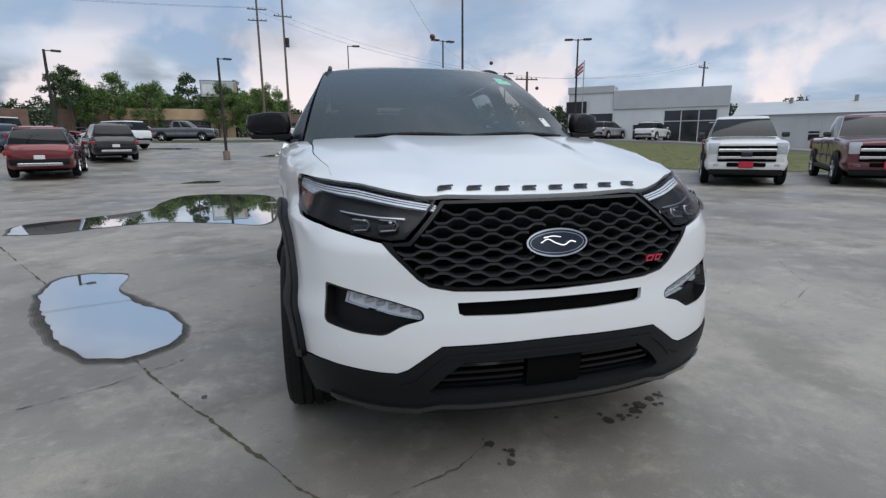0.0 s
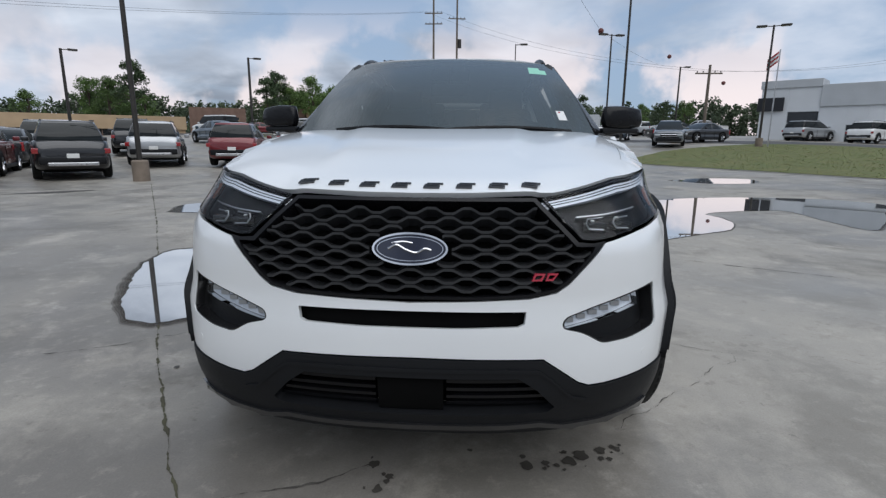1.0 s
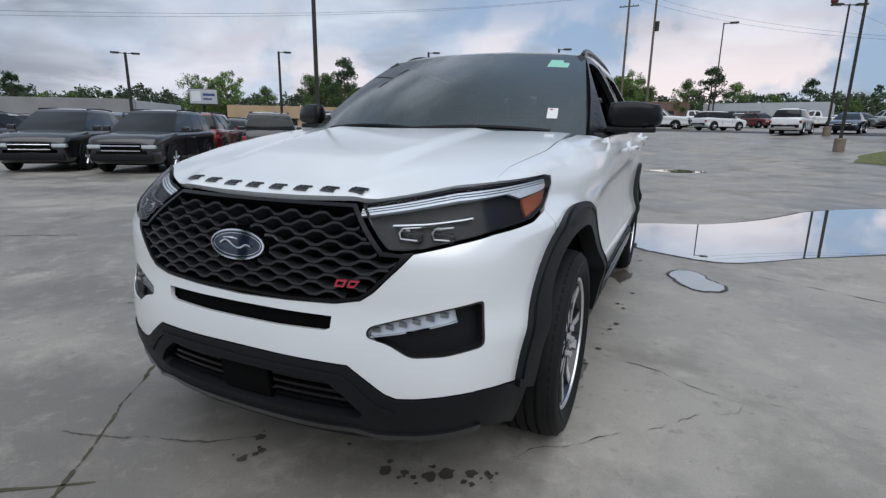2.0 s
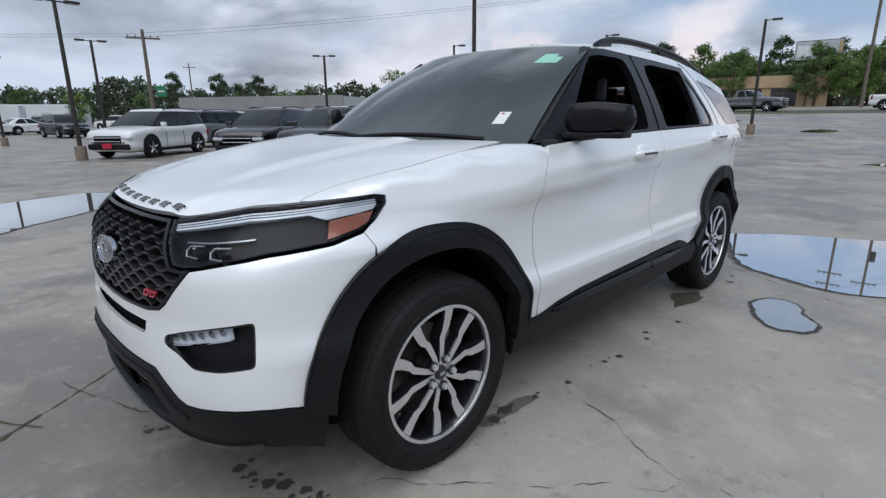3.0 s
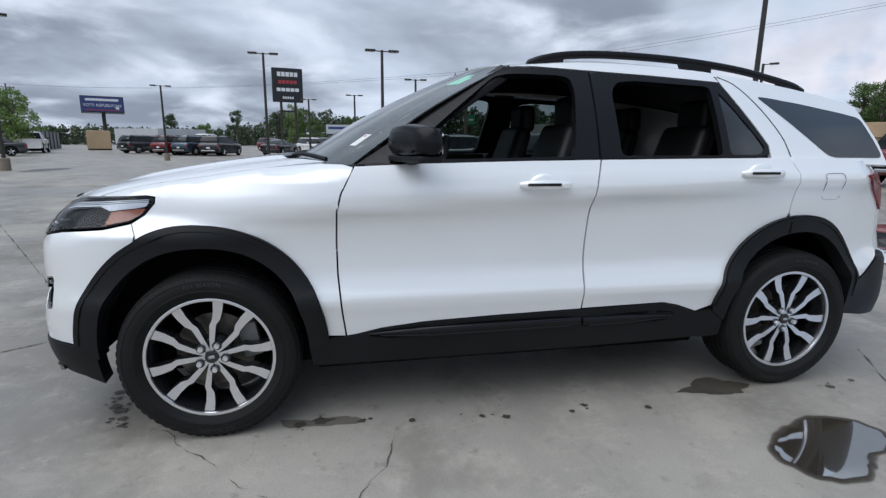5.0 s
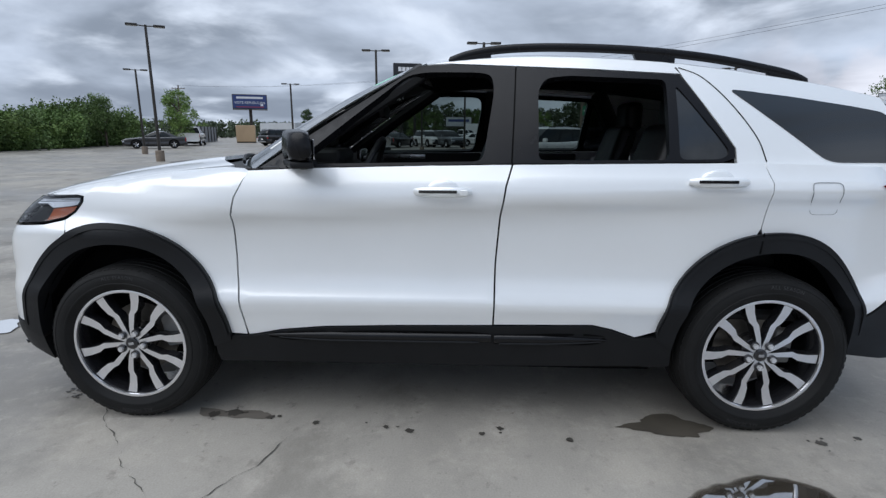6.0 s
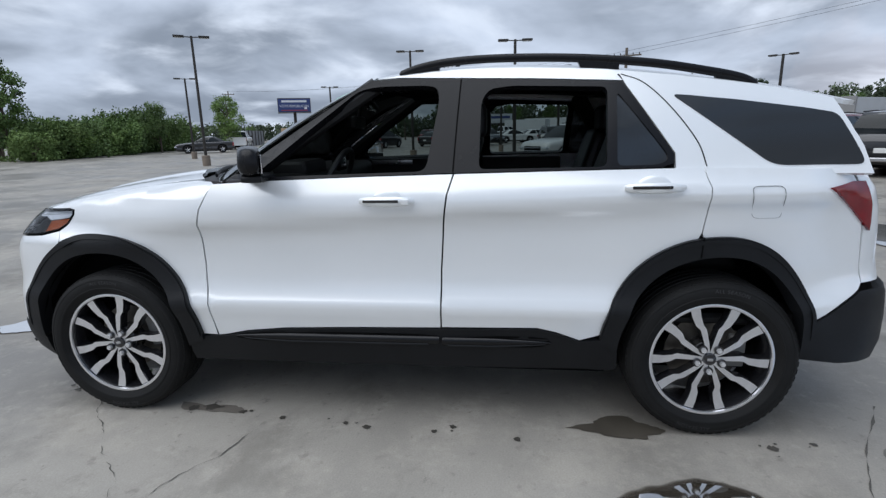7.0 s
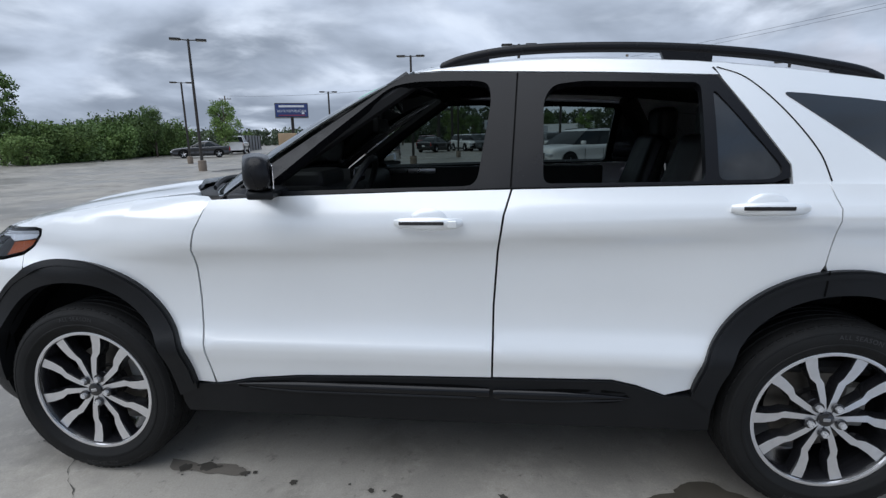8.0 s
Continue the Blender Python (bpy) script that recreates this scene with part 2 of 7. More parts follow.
def panel(name, poly, fmap, material, parent, holes=(), step=0.05, thick=0.012, off=0.0, label="", both=False, roll=0.0015, inner=None):
    """A sheet of some thickness over the surface fmap(u, v), cut to an outline. both: its mirror image too."""
    uv, tri = fill(poly, holes, step)
    n = len(uv)
    pos, nor = np.zeros((n, 3)), np.zeros((n, 3))
    e = 0.005
    for i, (u, v) in enumerate(uv):
        c = np.array(fmap(u, v))
        du = np.array(fmap(u + e, v)) - np.array(fmap(u - e, v))
        dv = np.array(fmap(u, v + e)) - np.array(fmap(u, v - e))
        k = np.cross(du, dv)
        m = np.linalg.norm(k)
        pos[i], nor[i] = c, k / m if m > 1e-12 else (0, 0, 1)
    # outward: away from the middle of the car
    mid = pos.mean(0)
    ref = np.array(inner if inner is not None else (0.0, min(3.0, max(0.3, mid[1])), 0.75))
    if np.sum((pos - ref) * nor) < 0:
        nor = -nor
    a, b, c = pos[tri[:, 0]], pos[tri[:, 1]], pos[tri[:, 2]]
    flip = np.sum(np.cross(b - a, c - a) * nor[tri[:, 0]], axis=1) < 0
    tri[flip] = tri[flip][:, ::-1]
    count = {}
    for t in tri:
        for i in range(3):
            ed = (t[i], t[(i + 1) % 3])
            if (ed[1], ed[0]) in count:
                del count[(ed[1], ed[0])]
            else:
                count[ed] = 1
    rim = list(count)
    idx = sorted({i for ed in rim for i in ed})
    on = {i: k for k, i in enumerate(idx)}
    pos = pos + nor * off
    pos[idx] -= nor[idx] * roll
    verts = np.concatenate([pos, pos[idx], pos[idx] - nor[idx] * thick])
    faces = [tuple(int(q) for q in t) for t in tri]
    m = len(idx)
    for i, j in rim:
        faces.append((n + on[j], n + on[i], n + m + on[i], n + m + on[j]))
    soft = np.concatenate([nor, np.zeros((2 * m, 3))])
    obs = [mesh_object(name, verts, faces, material, parent, label, normals=soft)]
    if both:
        mv = verts * np.array([-1, 1, 1])
        obs.append(mesh_object(name, mv, [f[::-1] for f in faces], material, parent, label, normals=soft * np.array([-1, 1, 1])))
    return obs[0] if not both else obs


def rbox(sx, sy, sz, bev=0.01, seg=2, at=(0, 0, 0), bm=None, top=None):
    """A box with rounded edges; top: how far its upper face draws in, as shares in x and y."""
    bm = bm or bmesh.new()
    old = set(bm.verts)
    bmesh.ops.create_cube(bm, size=1)
    mine = [v for v in bm.verts if v not in old]
    for v in mine:
        k = (1, 1)
        if top and v.co.z > 0:
            k = top
        v.co = Vector((v.co.x * sx * k[0], v.co.y * sy * k[1], v.co.z * sz))
    if bev > 0:
        es = {e for v in mine for e in v.link_edges}
        res = bmesh.ops.bevel(bm, geom=list(es), offset=min(bev, 0.49 * min(sx, sy, sz)), segments=seg, affect="EDGES", profile=0.6)
        mine = [v for v in bm.verts if v not in old]
    for v in mine:
        v.co += Vector(at)
    return bm


def tube(path, radius, sides=10, cap=True, flatten=None, bm=None):
    """A round bar along a path; radius a number or one for each point; flatten: (across, up) factors."""
    bm = bm or bmesh.new()
    pts = [Vector(p) for p in path]
    rings = []
    for i, p in enumerate(pts):
        d = (pts[min(i + 1, len(pts) - 1)] - pts[max(i - 1, 0)]).normalized()
        up = Vector((0, 0, 1)) if abs(d.z) < 0.95 else Vector((1, 0, 0))
        a = d.cross(up).normalized()
        b = a.cross(d).normalized()
        r = radius[i] if isinstance(radius, (list, tuple, np.ndarray)) else radius
        fa, fb = flatten or (1, 1)
        rings.append([bm.verts.new(p + a * math.cos(k * 2 * math.pi / sides) * r * fa + b * math.sin(k * 2 * math.pi / sides) * r * fb) for k in range(sides)])
    for q, w in zip(rings, rings[1:]):
        for k in range(sides):
            bm.faces.new((q[k], q[(k + 1) % sides], w[(k + 1) % sides], w[k]))
    if cap:
        bm.faces.new(rings[0][::-1]); bm.faces.new(rings[-1])
    return bm


def lathe(profile, sides=48, bm=None, closed=False):
    """Turn a profile of (radius, along x) pairs round the x axis."""
    bm = bm or bmesh.new()
    rings = []
    for r, x in profile:
        rings.append([bm.verts.new((x, r * math.cos(2 * math.pi * k / sides), r * math.sin(2 * math.pi * k / sides))) for k in range(sides)])
    pairs = list(zip(rings, rings[1:])) + ([(rings[-1], rings[0])] if closed else [])
    for a, b in pairs:
        for k in range(sides):
            bm.faces.new((a[k], a[(k + 1) % sides], b[(k + 1) % sides], b[k]))
    return bm


def prism(outline, depth, axis="x", bm=None, at=0.0):
    """An outline (two coordinates) given depth along an axis."""
    bm = bm or bmesh.new()
    def place(u, v, w):
        return {"x": (w, u, v), "y": (u, w, v), "z": (u, v, w)}[axis]
    a = [bm.verts.new(place(u, v, at)) for u, v in outline]
    b = [bm.verts.new(place(u, v, at + depth)) for u, v in outline]
    bm.faces.new(a); bm.faces.new(b[::-1])
    n = len(a)
    for i in range(n):
        bm.faces.new((a[i], b[i], b[(i + 1) % n], a[(i + 1) % n]))
    return bm

# ---- ground ----


def rise(x, y):
    """The land lifts gently to the north, past the lot."""
    r = math.hypot(x, y) + 1e-6
    w = smooth01((y / r - .5) / .4)
    return w * (1.35 * smooth01((r - 14) / 34) + 0.9 * smooth01((r - 40) / 50))


def concrete_material():
    m = bpy.data.materials.new("damp_concrete")
    m.use_nodes = True
    nt = m.node_tree
    n, l = nt.nodes, nt.links
    p = n["Principled BSDF"]
    co = n.new("ShaderNodeTexCoord")

    def noise_tex(scale, detail=5, rough=.55, dist=0.0):
        t = n.new("ShaderNodeTexNoise")
        t.inputs["Scale"].default_value, t.inputs["Detail"].default_value = scale, detail
        t.inputs["Roughness"].default_value, t.inputs["Distortion"].default_value = rough, dist
        l.new(co.outputs["Object"], t.inputs["Vector"])
        return t.outputs["Fac"]

    def ramp(fac, lo, hi):
        r = n.new("ShaderNodeMapRange"); r.interpolation_type = "SMOOTHSTEP"
        r.inputs["From Min"].default_value, r.inputs["From Max"].default_value = lo, hi
        l.new(fac, r.inputs["Value"])
        return r.outputs[0]

    def mix(fac, a, b, mode="MIX"):
        k = n.new("ShaderNodeMix"); k.data_type, k.blend_type = "RGBA", mode
        if isinstance(fac, float):
            k.inputs[0].default_value = fac
        else:
            l.new(fac, k.inputs[0])
        for s, v in ((k.inputs[6], a), (k.inputs[7], b)):
            if isinstance(v, tuple):
                s.default_value = (*v, 1)
            else:
                l.new(v, s)
        return k.outputs[2]

    big, mid, fine, grit = noise_tex(.35, 6, .6, .4), noise_tex(1.7, 8, .66, .2), noise_tex(9, 6, .6), noise_tex(120, 3)
    c = mix(ramp(big, .38, .64), (0.305, 0.284, 0.248), (0.186, 0.172, 0.152))
    c = mix(ramp(mid, .52, .70), c, (0.381, 0.351, 0.306))
    worn = n.new("ShaderNodeMath"); worn.operation = "MULTIPLY"
    l.new(ramp(mid, .55, .66), worn.inputs[0]); l.new(ramp(fine, .52, .62), worn.inputs[1])
    c = mix(worn.outputs[0], c, (0.386, 0.359, 0.316))
    c = mix(ramp(fine, .60, .72), c, (0.186, 0.169, 0.147))
    damp = n.new("ShaderNodeMath"); damp.operation = "MULTIPLY"
    l.new(ramp(noise_tex(.8, 7, .68, .3), .46, .64), damp.inputs[0]); damp.inputs[1].default_value = .85
    c = mix(damp.outputs[0], c, (0.155, 0.143, 0.122))
    c = mix(ramp(noise_tex(2.6, 10, .72, .2), .60, .74), c, (0.386, 0.359, 0.316))
    patch = noise_tex(5.5, 10, .72, .15)
    c = mix(ramp(patch, .55, .82), c, (0.401, 0.372, 0.325))
    c = mix(ramp(noise_tex(14, 8, .7, .1), .60, .70), c, (0.160, 0.148, 0.127))
    # a paler stretch of slab along the car's flank
    mp = n.new("ShaderNodeMapping")
    mp.inputs["Location"].default_value, mp.inputs["Scale"].default_value = (-.90, -.36, 0), (.45, .30, 0)
    l.new(co.outputs["Object"], mp.inputs["Vector"])
    ln = n.new("ShaderNodeVectorMath"); ln.operation = "LENGTH"
    l.new(mp.outputs[0], ln.inputs[0])
    wob = n.new("ShaderNodeMath"); wob.operation = "MULTIPLY_ADD"
    wob.inputs[1].default_value = 1.1
    l.new(mid, wob.inputs[0]); l.new(ln.outputs["Value"], wob.inputs[2])
    flank_pale = n.new("ShaderNodeMath"); flank_pale.operation = "SUBTRACT"; flank_pale.inputs[0].default_value = 1.0
    l.new(ramp(wob.outputs[0], .9, 1.75), flank_pale.inputs[1])
    dm = n.new("ShaderNodeMath"); dm.operation = "MULTIPLY"; dm.inputs[1].default_value = .17
    l.new(flank_pale.outputs[0], dm.inputs[0])
    c = mix(dm.outputs[0], c, (0.541, 0.507, 0.446))
    # a damp, darker stretch of slab ahead of the nose
    mp2 = n.new("ShaderNodeMapping")
    mp2.inputs["Location"].default_value, mp2.inputs["Scale"].default_value = (.95, 1.35, 0), (.80, 1.15, 0)
    l.new(co.outputs["Object"], mp2.inputs["Vector"])
    ln2 = n.new("ShaderNodeVectorMath"); ln2.operation = "LENGTH"
    l.new(mp2.outputs[0], ln2.inputs[0])
    wob2 = n.new("ShaderNodeMath"); wob2.operation = "MULTIPLY_ADD"
    wob2.inputs[1].default_value = 1.4
    l.new(mid, wob2.inputs[0]); l.new(ln2.outputs["Value"], wob2.inputs[2])
    wet = n.new("ShaderNodeMath"); wet.operation = "SUBTRACT"; wet.inputs[0].default_value = 1.0
    l.new(ramp(wob2.outputs[0], 1.15, 1.75), wet.inputs[1])
    wm = n.new("ShaderNodeMath"); wm.operation = "MULTIPLY"; wm.inputs[1].default_value = .66
    l.new(wet.outputs[0], wm.inputs[0])
    c = mix(wm.outputs[0], c, (0.131, 0.120, 0.106))
    # scuffed pale laitance and dull tan silt in ragged patches
    for sc, lo, hi, amt, tint in ((1.3, .50, .64, .28, (0.501, 0.458, 0.387)), (3.4, .55, .65, .28, (0.170, 0.155, 0.129)), (7.5, .55, .66, .17, (0.520, 0.478, 0.406))):
        rag = n.new("ShaderNodeMath"); rag.operation = "MULTIPLY"; rag.inputs[1].default_value = amt
        l.new(ramp(noise_tex(sc, 11, .74, .25), lo, hi), rag.inputs[0])
        c = mix(rag.outputs[0], c, tint)
    g = n.new("ShaderNodeMix"); g.data_type, g.blend_type = "RGBA", "OVERLAY"
    g.inputs[0].default_value = .22
    l.new(c, g.inputs[6]); l.new(grit, g.inputs[7])
    l.new(g.outputs[2], p.inputs["Base Color"])
    rr = n.new("ShaderNodeMapRange")
    rr.inputs["To Min"].default_value, rr.inputs["To Max"].default_value = .34, .72
    l.new(ramp(big, .3, .65), rr.inputs["Value"])
    inv = n.new("ShaderNodeMath"); inv.operation = "SUBTRACT"; inv.inputs[0].default_value = 1.06
    l.new(rr.outputs[0], inv.inputs[1]); l.new(inv.outputs[0], p.inputs["Roughness"])
    b = n.new("ShaderNodeBump"); b.inputs["Strength"].default_value, b.inputs["Distance"].default_value = .12, .004
    l.new(grit, b.inputs["Height"])
    b2 = n.new("ShaderNodeBump"); b2.inputs["Strength"].default_value, b2.inputs["Distance"].default_value = .25, .02
    l.new(mid, b2.inputs["Height"]); l.new(b.outputs[0], b2.inputs["Normal"]); l.new(b2.outputs[0], p.inputs["Normal"])
    return m


CONC = concrete_material()
# base lightened and IOR raised in place of a brighter sky reflection
WATER = mat("puddle_water", (0.13, 0.125, 0.118), 0.02, 0, 0.3, 2, rvar=0.0, spec=1.0)
SHALLOW = mat("thin_brown_water", (0.078, 0.066, 0.050), 0.03, 0, 0.3, 3, rvar=0.0, spec=0.8)
SHALLOW.node_tree.nodes["Principled BSDF"].inputs["IOR"].default_value = 4.0
WATER.node_tree.nodes["Principled BSDF"].inputs["Coat Weight"].default_value = 1.0
WATER.node_tree.nodes["Principled BSDF"].inputs["Coat Roughness"].default_value = 0.0
WATER.node_tree.nodes["Principled BSDF"].inputs["IOR"].default_value = 4.0
WETCONC = mat("soaked_concrete", (0.165, 0.148, 0.125), 0.62, 0, 0.25, 3, 0.2, 60)
FILM = mat("thin_silt_film", (0.080, 0.066, 0.050), 0.45, 0, 0.4, 9, 0.1, 80)
FILM.node_tree.nodes["Principled BSDF"].inputs["Alpha"].default_value = 0.36
TAR = mat("dark_crack_filling", (0.10, 0.092, 0.080), 0.8, 0, 0.4, 14, 0.3, 90)
MOSS = mat("mossy_joint", (0.085, 0.082, 0.045), 0.9, 0, 0.5, 10, 0.4, 90, col2=(0.05, 0.045, 0.03))
OIL = mat("dark_oil_stain", (0.075, 0.068, 0.058), 0.5, 0, 0.3, 6)
STAIN = mat("damp_brown_stain", (0.085, 0.074, 0.058), 0.5, 0, 0.3, 5)
KERB = mat("kerb_concrete", (0.36, 0.35, 0.33), 0.8, 0, 0.25, 3, 0.3, 60)
GRASS = mat("short_grass_turf", (0.085, 0.110, 0.026), 0.9, 0, 0.4, 1.2, 0.4, 50, col2=(0.135, 0.130, 0.048))
# lighter than the turf, making up for dim light on upright blades
BLADE = mat("grass_blade", (0.20, 0.235, 0.065), 0.8, 0, 0.4, 0.6, col2=(0.25, 0.25, 0.09))
ASPHALT = mat("grey_asphalt", (0.075, 0.075, 0.077), 0.75, 0, 0.3, 0.8, 0.3, 60)
LINE = mat("worn_white_paint", (0.55, 0.55, 0.53), 0.7, 0, 0.35, 9)


def build_ground():
    verts, faces = [(0, 0, 0)], []
    radii = [1.5, 3, 5, 7.5, 10, 13, 15, 17, 19, 21, 23, 25, 28, 31, 35, 40, 45, 50, 56, 63, 72, 82, 95, 110, 130, 160, 220, 350, 700, 1800]
    k = 72
    for r in radii:
        for i in range(k):
            a = 2 * math.pi * i / k
            x, y = r * math.sin(a), r * math.cos(a)
            verts.append((x, y, rise(x, y)))
    for i in range(k):
        faces.append((0, 1 + (i + 1) % k, 1 + i))
    for j in range(len(radii) - 1):
        for i in range(k):
            a, b = 1 + j * k + i, 1 + j * k + (i + 1) % k
            faces.append((a, b, b + k, a + k))
    ob = mesh_object("ground", verts, [f[::-1] if f[0] == 0 else f[::-1] for f in faces], CONC)
    if ob.data.polygons[0].normal.z < 0:
        ob.data.flip_normals()
    return tagged(ob, "damp grey concrete car park with stains", "ground", kind="structure")


ground = build_ground()


def blob(name, outline, material, label, category, h=0.004, grow=0.0, wob=0.03, seed=1, kind="structure", parent=None):
    """A flat patch on the ground with a soft, uneven edge."""
    c = np.array(outline, float)
    mid = c.mean(0)
    loop = spline(list(map(tuple, np.concatenate([c, c[:1]]))), 7 if np.ptp(c[:, 0]) > 3 else 14)[:-1]
    out = []
    for i, p in enumerate(loop):
        d = p - mid
        L = np.linalg.norm(d) + 1e-6
        w = noise.noise(Vector((p[0] * 4 + seed * 7.3, p[1] * 4, seed))) * wob + noise.noise(Vector((p[0] * 13 + seed, p[1] * 13, 2.0))) * wob * .7 + noise.noise(Vector((p[0] * 37, p[1] * 37 + seed, 5.0))) * wob * .12
        out.append(p + d / L * (w + grow))
    uv, tri = fill(out, [], max(.12, float(np.ptp(c[:, 0])) / 12))
    z = [rise(x, y) + h for x, y in uv]
    v = [(x, y, q) for (x, y), q in zip(uv, z)]
    f = []
    for t in tri:
        a, b, cc = (uv[i] for i in t)
        f.append(tuple(int(i) for i in (t if np.cross(b - a, cc - a) > 0 else t[::-1])))
    ob = mesh_object(name, v, f, material, parent)
    if parent is None:
        tagged(ob, label, category, kind=kind)
    return ob


PUDDLES = [
    ("clear", [(-3.10, 2.35), (-3.18, 2.88), (-3.0, 3.05), (-2.6, 2.92), (-2.5, 2.4), (-2.25, 1.96), (-1.95, 1.62), (-1.76, 1.3), (-1.70, 1.02), (-1.80, .80), (-2.05, .73), (-2.32, .95), (-2.64, 1.42)]),
    ("long", [(-5.0, 5.9), (-5.3, 6.8), (-5.0, 7.3), (-4.4, 7.75), (-3.9, 8.5), (-4.0, 9.8), (-3.8, 11.2), (-3.0, 11.3), (-1.8, 10.3), (-1.5, 6.1), (-2.3, 6.25), (-3.2, 6.6), (-3.9, 6.3), (-4.4, 5.9)]),
    ("broad", [(.47, 5.25), (1.0, 5.65), (1.8, 6.0), (2.6, 6.9), (3.4, 8.2), (4.4, 9.1), (5.7, 9.6), (7.2, 9.6), (8.1, 9.2), (8.3, 8.4), (7.4, 7.2), (6.7, 6.2), (5.8, 5.25), (5.7, 5.9), (5.75, 6.6), (5.75, 7.3), (5.2, 7.25), (4.5, 7.0), (4.1, 6.7), (4.15, 6.3), (4.1, 5.7), (3.74, 5.04), (3.26, 4.7), (2.6, 4.2), (2.0, 3.69), (1.6, 3.6), (1.25, 3.75), (.95, 3.95), (.68, 4.55)]),
    ("small", [(1.41, 2.58), (1.34, 2.87), (1.38, 3.07), (1.50, 3.12), (1.60, 3.02), (1.66, 2.85), (1.75, 2.71), (1.75, 2.53), (1.65, 2.46), (1.51, 2.48)]),
    ("far", [(-9.3, .7), (-8.8, 1.1), (-7.5, .8), (-6.8, .2), (-6.3, -.4), (-5.75, -1.0), (-5.25, -1.8), (-4.95, -2.4), (-5.4, -2.85), (-6.2, -2.8), (-7.2, -2.3), (-8.0, -1.8), (-8.6, -1.2), (-8.9, -.4)]),
    ("nose", [(-.12, -1.97), (-.33, -1.81), (-.25, -1.67), (-.07, -1.60), (-.02, -1.80)]),
    ("pool", [(-11.5, 34.5), (-9.5, 35.4), (-7.8, 34.8), (-9.0, 33.8)]),
    ("drain", [(-4.9, 15.3), (-4.5, 16.2), (-3.8, 16.1), (-3.9, 15.3)]),
    ("mid", [(-3.6, 28.0), (-3.0, 29.6), (-2.0, 29.0), (-2.4, 27.9)]),
    ("east", [(6.2, 14.6), (7.6, 15.5), (9.0, 15.2), (8.6, 13.9), (7.2, 13.6)]),
    ("back", [(.3, 16.5), (1.4, 17.2), (2.2, 16.6), (1.3, 15.9)]),
]
for i, (nm, o) in enumerate(PUDDLES):
    near = i < 6
    if near:
        edge = {"clear": .075, "small": .022, "nose": .015}.get(nm, .07)
        for k in range(4):      # damp brown silt, thinning out from the water's edge
            blob("silt_film", o, FILM, "soft brown damp silt round a puddle", "stain", .003 + .0007 * k, edge * (1 - k / 3.4), .034, i + 1)
    blob("puddle", o, SHALLOW if nm == "small" else WATER, "shallow rain puddle mirroring the sky", "puddle", .006, -.015 if nm in ("clear", "small") else 0, .035, i + 1)

def strip(name, pts, width, material, label, category, h=.0035, wob=.012, seed=1, step=.05):
    """A thin uneven line along the ground."""
    c = dense(list(pts) + [pts[-1]], step)[:-1] if len(pts) == 2 else np.concatenate([dense([pts[i], pts[i + 1]], step)[: max(1, int(np.ceil(np.hypot(pts[i + 1][0] - pts[i][0], pts[i + 1][1] - pts[i][1]) / step)))] for i in range(len(pts) - 1)] + [np.array([pts[-1]])])
    verts, faces = [], []
    for i, p in enumerate(c):
        d = c[min(i + 1, len(c) - 1)] - c[max(i - 1, 0)]
        d = d / (np.linalg.norm(d) + 1e-9)
        nrm = np.array((-d[1], d[0]))
        j = noise.noise(Vector((p[0] * 5, p[1] * 5, seed))) * wob + noise.noise(Vector((p[0] * 21, p[1] * 21, seed + 3))) * wob * .5
        w = width * max(.06, .45 + 1.5 * noise.noise(Vector((p[0] * 6, p[1] * 6, seed + 11))) + .9 * noise.noise(Vector((p[0] * 29, p[1] * 29, seed))) + .9 * noise.noise(Vector((p[0] * 83, p[1] * 83, seed + 5)))) if width < 1 else width
        for s in (-.5, .5):
            q = p + nrm * (j + s * w)
            verts.append((q[0], q[1], rise(q[0], q[1]) + h))
    for i in range(len(c) - 1):
        faces.append((2 * i, 2 * i + 1, 2 * i + 3, 2 * i + 2))
    ob = mesh_object(name, verts, faces, material)
    if ob.data.polygons and ob.data.polygons[0].normal.z < 0:
        ob.data.flip_normals()
    return tagged(ob, label, category, kind="structure")


JL = ("straight slab joint with moss and dirt", "joint")
strip("slab_joint", [(-.35, -1.5), (-.93, -.72), (-1.62, .27), (-2.2, 1.2), (-4.5, 4.75), (-9.0, 11.5)], .017, MOSS, *JL, seed=2, step=.018)
strip("slab_joint", [(-.35, -1.5), (1.4, -4.0), (4, -7.7)], .017, MOSS, *JL, seed=3, step=.018)
strip("slab_joint", [(-8.6, -6.4), (-.62, -1.2), (-.5, -1.12)], .012, MOSS, *JL, seed=4)
strip("slab_joint", [(.62, 4.0), (1.08, 3.67), (1.35, 3.53), (3.6, 2.4)], .010, TAR, *JL, seed=5)
strip("slab_joint", [(-12, 8), (-5, 12.5), (2, 17), (8, 21)], .03, TAR, *JL, seed=6, step=.15)
strip("slab_joint", [(-16, -6), (-10, -1.8), (-5, 1.5)], .03, TAR, *JL, seed=7, step=.15)
CL = ("thin wandering crack in the concrete", "crack")
strip("crack", [(-.95, -.97), (-.71, -.91), (-.56, -.83), (-.42, -.80), (-.32, -.75), (-.17, -.65)], .008, TAR, *CL, wob=.03, seed=8, step=.02)
strip("crack", [(.83, -.31), (1.0, -.15), (1.2, .04), (1.45, .29), (1.62, .42), (1.78, .62), (2.05, .56), (2.40, .46), (2.8, .60), (3.2, .82), (3.5, 1.22), (4.2, 2.25), (5.0, 3.4)], .004, TAR, *CL, wob=.05, seed=9, step=.025)
strip("crack", [(1.10, .80), (1.33, .73), (1.54, .60), (1.7, .55)], .005, TAR, *CL, wob=.02, seed=11, step=.02)
